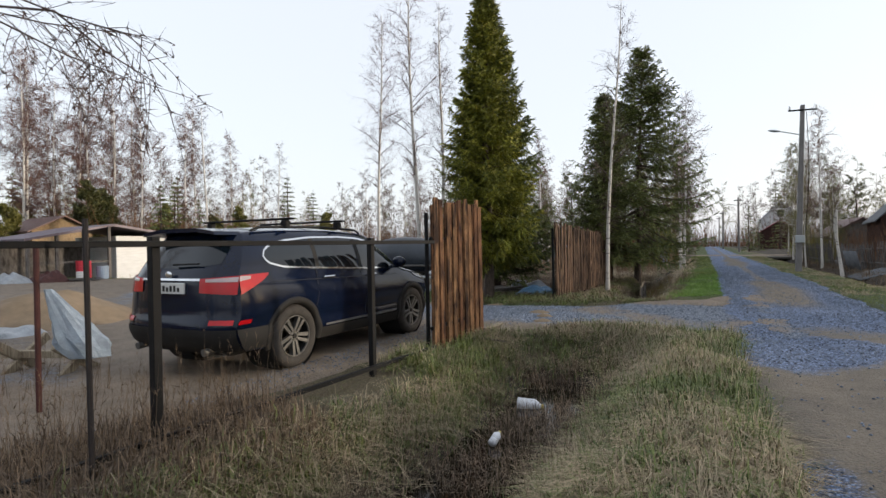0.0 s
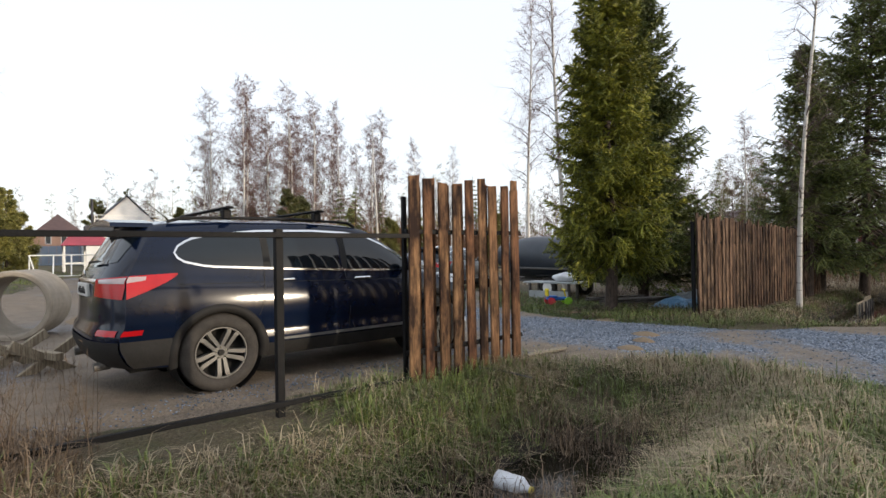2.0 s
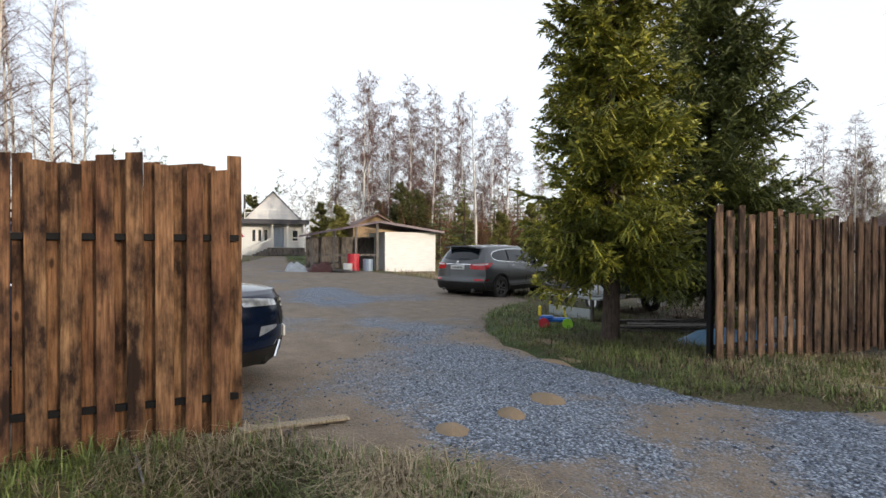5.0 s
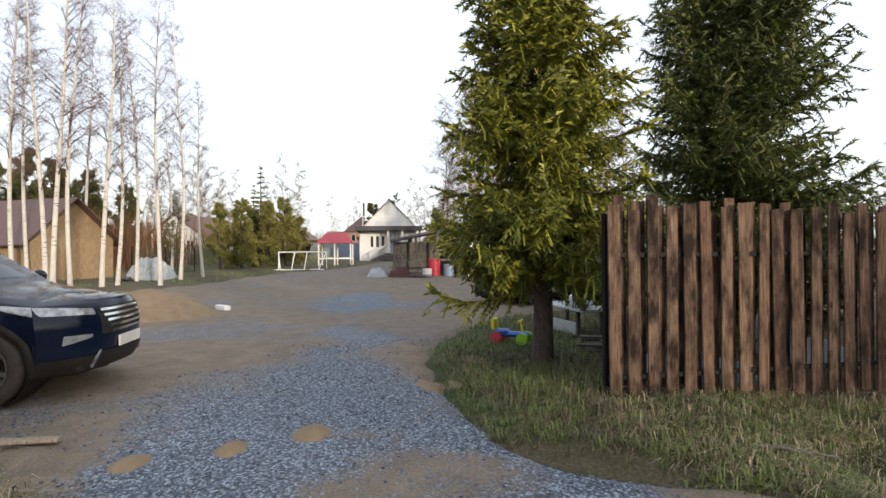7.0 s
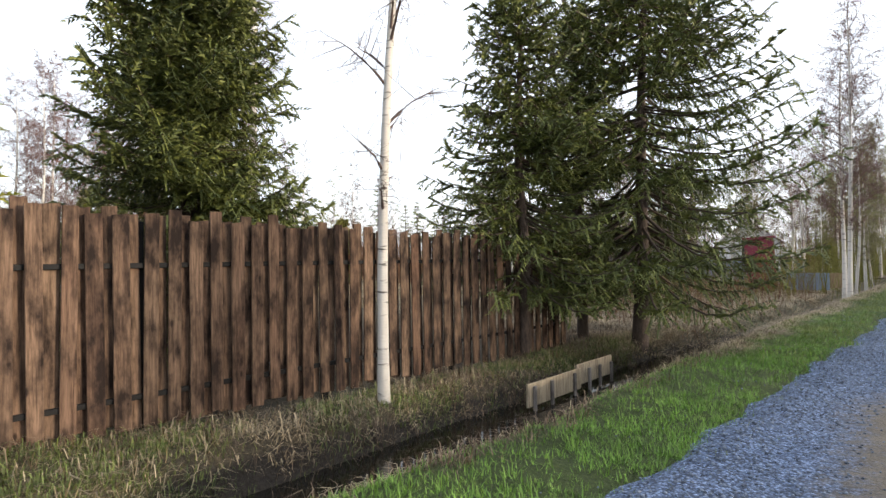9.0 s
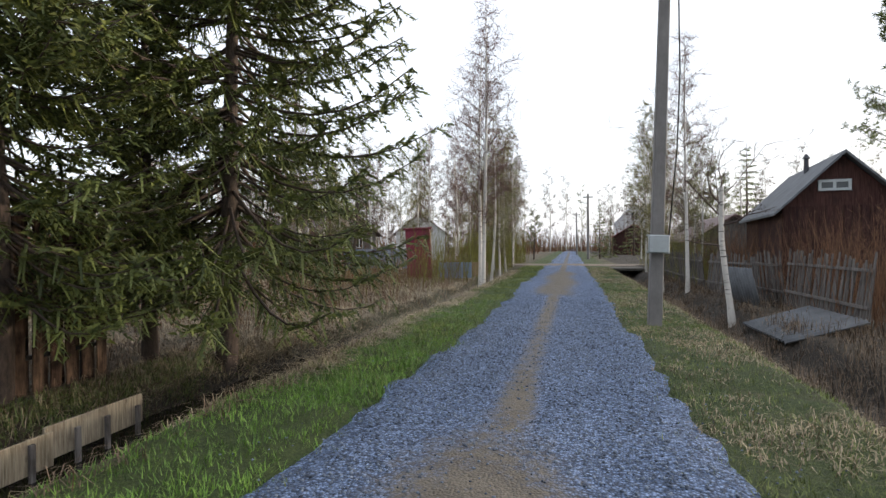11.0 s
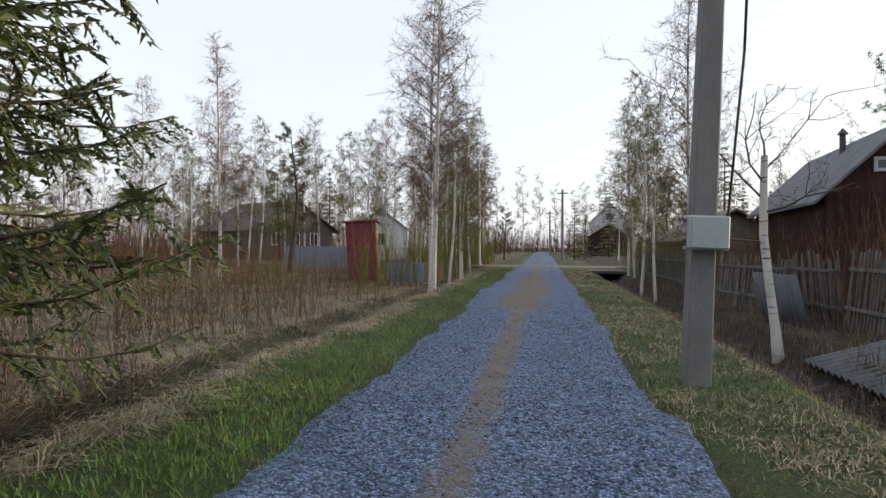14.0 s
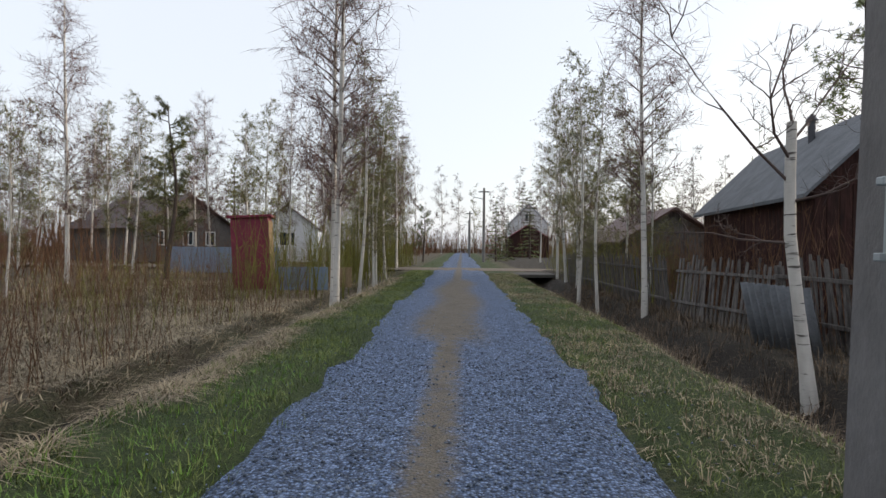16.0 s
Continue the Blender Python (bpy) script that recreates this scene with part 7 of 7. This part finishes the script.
part("wood", bm, M_SPRUCEBARK, stump)

# ---- yard: sand heap, planks, boxes ----
M_SAND = plain("heap_sand", (0.21, 0.155, 0.1), 0.95, 0, 0.2, 4, 0.5)


def heap(name, x, y, r, h, mat, label, seed, flat=1.0):
    vs, fs = [], []
    n, m = 10, 26
    for i in range(n + 1):
        t = i / n
        for k in range(m):
            a = 2 * math.pi * k / m
            rr = r * t * (1 + 0.22 * (float(vnoise(np.array(3 * math.cos(a) + seed), np.array(3 * math.sin(a)), 1.0, seed)) - 0.5))
            px, py = x + rr * math.cos(a) * flat, y + rr * math.sin(a)
            z = float(drive_z(np.array([px]), np.array([py]))[0]) if drive_depth(np.array([px]), np.array([py]))[0] > 0 else at_land(px, py)
            vs.append((px, py, z - 0.03 + h * (1 - t * t) ** 1.3 * (0.85 + 0.3 * float(vnoise(np.array(px), np.array(py), 0.35, seed)))))
    for i in range(n):
        for k in range(m):
            fs.append((i * m + k, i * m + (k + 1) % m, (i + 1) * m + (k + 1) % m, (i + 1) * m + k)[::-1])
    ob = raw(name, vs, fs, mat, None, label, True)
    return tagged(ob, category="heap")


heap("sand_mound", -11.8, 2.3, 1.7, 0.6, M_SAND, "ochre sand heap at the drive's edge", 3)
for x, y, r in ((-5.1, 8.2, 0.34), (-3.12, 6.04, 0.17), (-3.59, 7.12, 0.2), (-3.3, 6.62, 0.15), (-6.3, 8.75, 0.25)):
    heap("sand_patch", x, y, r, 0.075, M_SAND, "small flattened patch of ochre sand", int(10 * r), 1.4)


def plank_pile(x, y, turn, n, ln, label, seed):
    random.seed(seed)
    p = thing("plank_pile", pose(x, y, at_land(x, y), 0, 0, turn), label, "planks")
    for i in range(n):
        bm = bmesh.new()
        box(bm, -ln / 2, -0.06, 0.0, ln / 2, 0.06, 0.03, 0.003, pose(random.uniform(-0.2, 0.2), random.uniform(-0.4, 0.4), 0.02 + 0.045 * (i // 3), 0, random.uniform(-1.5, 1.5), random.uniform(-9, 9)))
        part("plank", bm, M_GREYWOOD, p)
    return p


plank_pile(-12.9, 2.5, 35, 7, 2.6, "loose grey planks beside the sand heap", 3)
plank_pile(-6.6, 11.3, 70, 12, 1.8, "stack of old grey planks behind the spruce", 5)
plank_pile(-26.2, -5.0, 20, 12, 3.0, "stack of dark planks under the birches", 7)
plank_pile(-25, 8.6, 40, 9, 2.0, "scattered boards before the shed", 9)
for x, y, w, d, h, mat, lab in ((-12.9, 3.55, 0.55, 0.16, 0.12, M_WHITEPAINT, "white foam block on the drive"), (-12.2, 3.2, 0.25, 0.2, 0.15, M_BLUEFENCE, "crumpled grey-blue box on the drive")):
    c = thing("block", pose(x, y, at_land(x, y) - 0.02, 0, 0, 40), lab, "block")
    bm = bmesh.new()
    box(bm, -w / 2, -d / 2, 0, w / 2, d / 2, h, 0.015)
    part("body", bm, mat, c)


def tarp(x, y, w, d, h, mat, label, seed):
    vs, fs = [], []
    n = 16
    for i in range(n + 1):
        for j in range(n + 1):
            a, b = i / n - 0.5, j / n - 0.5
            px, py = x + a * w, y + b * d
            bulge = max(0, 1 - (2 * a) ** 4) * max(0, 1 - (2 * b) ** 4)
            vs.append((px, py, at_land(px, py) + 0.01 + bulge * h * (0.5 + 0.9 * float(vnoise(np.array(px), np.array(py), 0.22, seed)))))
    for i in range(n):
        for j in range(n):
            q = i * (n + 1) + j
            fs.append((q, q + n + 1, q + n + 2, q + 1))
    return tagged(raw("tarp", vs, fs, mat, None, label), category="tarp")


M_BLUETARP = plain("blue_tarp", (0.1, 0.22, 0.36), 0.4, 0, 0.3, 9, 0.4)
M_GREYTARP = plain("grey_film", (0.28, 0.31, 0.34), 0.4, 0, 0.3, 6, 0.4)
tarp(-5.2, 11.0, 0.9, 1.3, 0.22, M_BLUETARP, "crumpled blue tarpaulin behind the fence", 3)
tarp(-26.4, -4.0, 1.6, 2.0, 0.9, M_GREYTARP, "grey plastic sheet over a stack by the barn", 5)
tarp(-10.4, 1.2, 1.0, 0.7, 0.12, M_GREYTARP, "grey plastic sheet lying on the grass", 7)
tarp(-6.3, 13.2, 1.2, 0.9, 0.3, M_GREYTARP, "grey film bundle behind the spruces", 9)

# low table with a sack, ride-on toy
tab = thing("low_table", pose(-8.4, 10.75, at_land(-8.4, 10.75), 0, 0, 12), "low grey workbench with plank legs", "table")
bm = bmesh.new()
box(bm, -0.75, -0.3, 0.44, 0.75, 0.3, 0.48, 0.006)
part("tabletop", bm, M_LAMPGREY, tab)
for x in (-0.6, 0.5):
    for yy in (-0.22, 0.22):
        bm = bmesh.new()
        box(bm, x - 0.03, yy - 0.03, 0, x + 0.03, yy + 0.03, 0.44, 0.004)
        part("leg", bm, M_GREYWOOD, tab)
bm = bmesh.new()
box(bm, -0.6, -0.27, 0.05, 0.5, -0.23, 0.25, 0.004)
part("panel", bm, M_LAMPGREY, tab)
sack = thing("white_sack", pose(-8.1, 10.75, at_land(-8.4, 10.75) + 0.48), "white crumpled sack on the low workbench", "sack")
bm = bmesh.new()
bmesh.ops.create_icosphere(bm, subdivisions=3, radius=1, matrix=pose(0, 0, 0.1) @ Matrix.Diagonal((0.33, 0.2, 0.12, 1)))
for v in bm.verts:
    v.co += Vector(noise.noise_vector(v.co * 6)) * 0.05
    v.co.z = max(0.002, v.co.z)
part("cloth", bm, M_PLASTICWHITE, sack, smoothed=True)
M_TOYBLUE, M_TOYRED, M_TOYYEL, M_TOYGRN = (plain(n, c, 0.4, 0, 0.1, 6) for n, c in (("toy_blue", (0.02, 0.13, 0.5)), ("toy_red", (0.5, 0.03, 0.05)), ("toy_yellow", (0.75, 0.6, 0.03)), ("toy_green", (0.25, 0.55, 0.03))))
toy = thing("ride_on_toy", pose(-7.15, 9.4, at_land(-7.15, 9.4) + 0.01, 0, 0, 60), "blue plastic ride-on toy with coloured wheels", "toy")
bm = bmesh.new()
box(bm, -0.26, -0.08, 0.1, 0.26, 0.08, 0.17, 0.03)
box(bm, -0.24, -0.1, 0.15, -0.02, 0.1, 0.2, 0.025)
part("body", bm, M_TOYBLUE, toy)
bm = bmesh.new()
box(bm, -0.27, -0.09, 0.19, -0.22, 0.09, 0.36, 0.02)
part("backrest", bm, M_TOYYEL, toy)
bm = bmesh.new()
rod(bm, (0.18, 0, 0.16), (0.14, 0, 0.33), 0.016)
rod(bm, (0.14, -0.11, 0.33), (0.14, 0.11, 0.33), 0.014)
part("handlebar", bm, M_TOYYEL, toy)
for x, s, mt in ((-0.18, 1, M_TOYRED), (-0.18, -1, M_TOYRED), (0.2, 1, M_TOYGRN), (0.2, -1, M_TOYGRN)):
    bm = bmesh.new()
    rod(bm, (x, s * 0.09, 0.085), (x, s * 0.14, 0.085), 0.085, None, 14)
    part("wheel", bm, mt, toy)

# trailer with a covered boat
M_HULL = plain("dark_hull", (0.022, 0.03, 0.042), 0.45, 0.0, 0.3, 3, 0.1)
tz = at_land(-10.6, 12.8)
trailer = thing("boat_trailer", pose(-10.7, 12.9, tz, 0, 0, -4), "galvanised boat trailer parked by the spruces", "trailer")
for yy in (-0.55, 0.55):
    bm = bmesh.new()
    box(bm, -1.9, yy - 0.04, 0.42, 1.9, yy + 0.04, 0.5, 0.006)
    part("side_rail", bm, M_ALLOY, trailer)
for x in (-1.5, -0.3, 0.9, 1.8):
    bm = bmesh.new()
    box(bm, x - 0.04, -0.55, 0.43, x + 0.04, 0.55, 0.49, 0.006)
    part("cross_member", bm, M_ALLOY, trailer)
bm = bmesh.new()
rod(bm, (-1.8, -0.5, 0.45), (-3.0, 0, 0.45), 0.04)
rod(bm, (-1.8, 0.5, 0.45), (-3.0, 0, 0.45), 0.04)
part("drawbar", bm, M_ALLOY, trailer)
bm = bmesh.new()
rod(bm, (-2.8, 0, 0.5), (-2.8, 0, 0.1), 0.03)
part("jockey_stand", bm, M_BLACKSTEEL, trailer)
for s in (-1, 1):
    w3 = new("wheel")
    w3.parent = trailer
    w3.matrix_local = pose(0.95, s * 0.75, 0.3, 0, 0, -90 if s < 0 else 90)
    tv, tf = lathe([(0.0, 0.17), (0.07, 0.19), (0.09, 0.25), (0.06, 0.3), (-0.06, 0.3), (-0.08, 0.2)], 24)
    raw("tyre", tv, tf, M_RUBBER, w3, smoothed=True)
    tv, tf = lathe([(0.03, 0.0), (0.05, 0.08), (0.03, 0.12), (0.06, 0.18)], 20)
    raw("rim", tv, tf, M_WHITEPAINT, w3, "white steel rim", True)
    bm = bmesh.new()
    box(bm, 0.55, s * 0.64, 0.62, 1.35, s * 0.86, 0.66, 0.02)
    part("mudguard", bm, M_BLACKSTEEL, trailer)
boat = thing("covered_boat", pose(-10.7, 12.9, tz + 0.52, 0, 0, -4), "dark blue-grey boat hull under a taut cover", "boat")
vs, fs = [], []
for i in range(21):
    t = i / 20
    x = -2.0 + 4.0 * t
    w = 0.82 * math.sin(min(1, t * 1.5 + 0.12) * math.pi / 2) ** 0.7
    keel = 0.35 * max(0, 1 - t * 2.6) ** 2
    hgt = 0.95 + 0.35 * math.sin(math.pi * min(1, t * 0.9 + 0.1))
    for k in range(17):
        a = math.pi * (-0.5 + 2 * k / 16)
        c, s2 = math.cos(a), math.sin(a)
        vs.append((x, w * abs(c) ** 0.7 * (1 if c > 0 else -1), keel + (0.5 * hgt) * (1 + (abs(s2) ** 0.9 * (1 if s2 > 0 else -1))) * (1 - keel)))
for i in range(20):
    for k in range(16):
        fs.append((i * 17 + k, i * 17 + k + 1, (i + 1) * 17 + k + 1, (i + 1) * 17 + k)[::-1])
fs += [tuple(range(16)), tuple(range(340, 356))[::-1]]
raw("hull", vs, fs, M_HULL, boat, smoothed=True)
bm = bmesh.new()
box(bm, -1.9, -0.86, 0.3, 1.95, -0.82, 0.36, 0.01)
part("rub_rail", bm, M_ALLOY, boat)
frame_b = thing("wooden_frame", pose(-12.9, 13.2, at_land(-12.9, 13.2), 0, 0, 20), "leaning wooden frame beside the boat", "frame")
for x in (-0.25, 0.25):
    bm = bmesh.new()
    box(bm, x - 0.03, -0.02, 0, x + 0.03, 0.02, 1.3, 0.004, pose(0, 0, 0, -8))
    part("upright", bm, M_OLDPLANK, frame_b)
for z in (0.4, 0.8, 1.2):
    bm = bmesh.new()
    box(bm, -0.25, -0.03, z, 0.25, 0.0, z + 0.05, 0.004, pose(0, 0, 0, -8))
    part("rung", bm, M_OLDPLANK, frame_b)
# clutter under the shed's canopy
for x, y, r, h, mt, lab in ((-26.3, 9.6, 0.3, 0.85, M_TOYRED, "red barrel under the lean-to"), (-26.1, 10.3, 0.25, 0.6, M_BLUEFENCE, "blue-grey drum under the lean-to"), (-25.6, 9.2, 0.22, 0.4, M_WHITEPAINT, "white bucket before the shed")):
    c = thing("barrel", pose(x, y, at_land(x, y)), lab, "barrel")
    vs, fs = lathe([(0, 0.001), (0, r), (h * 0.33, r), (h * 0.35, r * 1.04), (h * 0.37, r), (h * 0.66, r), (h * 0.68, r * 1.04), (h * 0.7, r), (h, r), (h, 0.001)], 18)
    raw("drum", [(b, cc, a) for a, b, cc in vs], fs, mt, c)
tarp(-25.5, 7.9, 1.6, 1.2, 0.4, M_RUST, "faded red tarpaulin heap before the shed", 11)
tarp(-26, 6.8, 1.4, 1.0, 0.35, M_GREYTARP, "grey tarpaulin heap before the shed", 13)
# culvert slab over the right ditch, cross lane
cul = thing("culvert_slab", pose(0.75, 46.6, -0.12, 0, 0, 5.7), "concrete culvert slab over the roadside ditch", "slab")
bm = bmesh.new()
box(bm, -1.2, -0.5, -0.05, 0.8, 2.5, 0.1, 0.02)
part("slab", bm, M_OLDSLAB, cul)
sheet("cross_lane", steps((-30, 0.3, 2), (0.3, 3.3, 1), (3.3, 30, 2)), steps((49, 52.4, 0.4)), lambda x, y: 0.005 + 0.03 * smooth(y, 49, 49.8) * smooth(y, 52.4, 51.6) + 0 * x, M_DRIVE, label="sandy lane crossing the road", attrs=(("dirt", lambda x, y: 0.7 + 0 * x),))

gate_plank = thing("loose_plank", pose(-3.5, 4.95, at_land(-3.5, 4.95) + 0.05, 0, 2, 100), "pale loose plank lying at the gate's foot", "plank")
bm = bmesh.new()
box(bm, -0.4, -0.05, 0, 0.4, 0.05, 0.022, 0.004)
part("wood", bm, M_OLDPLANK, gate_plank)
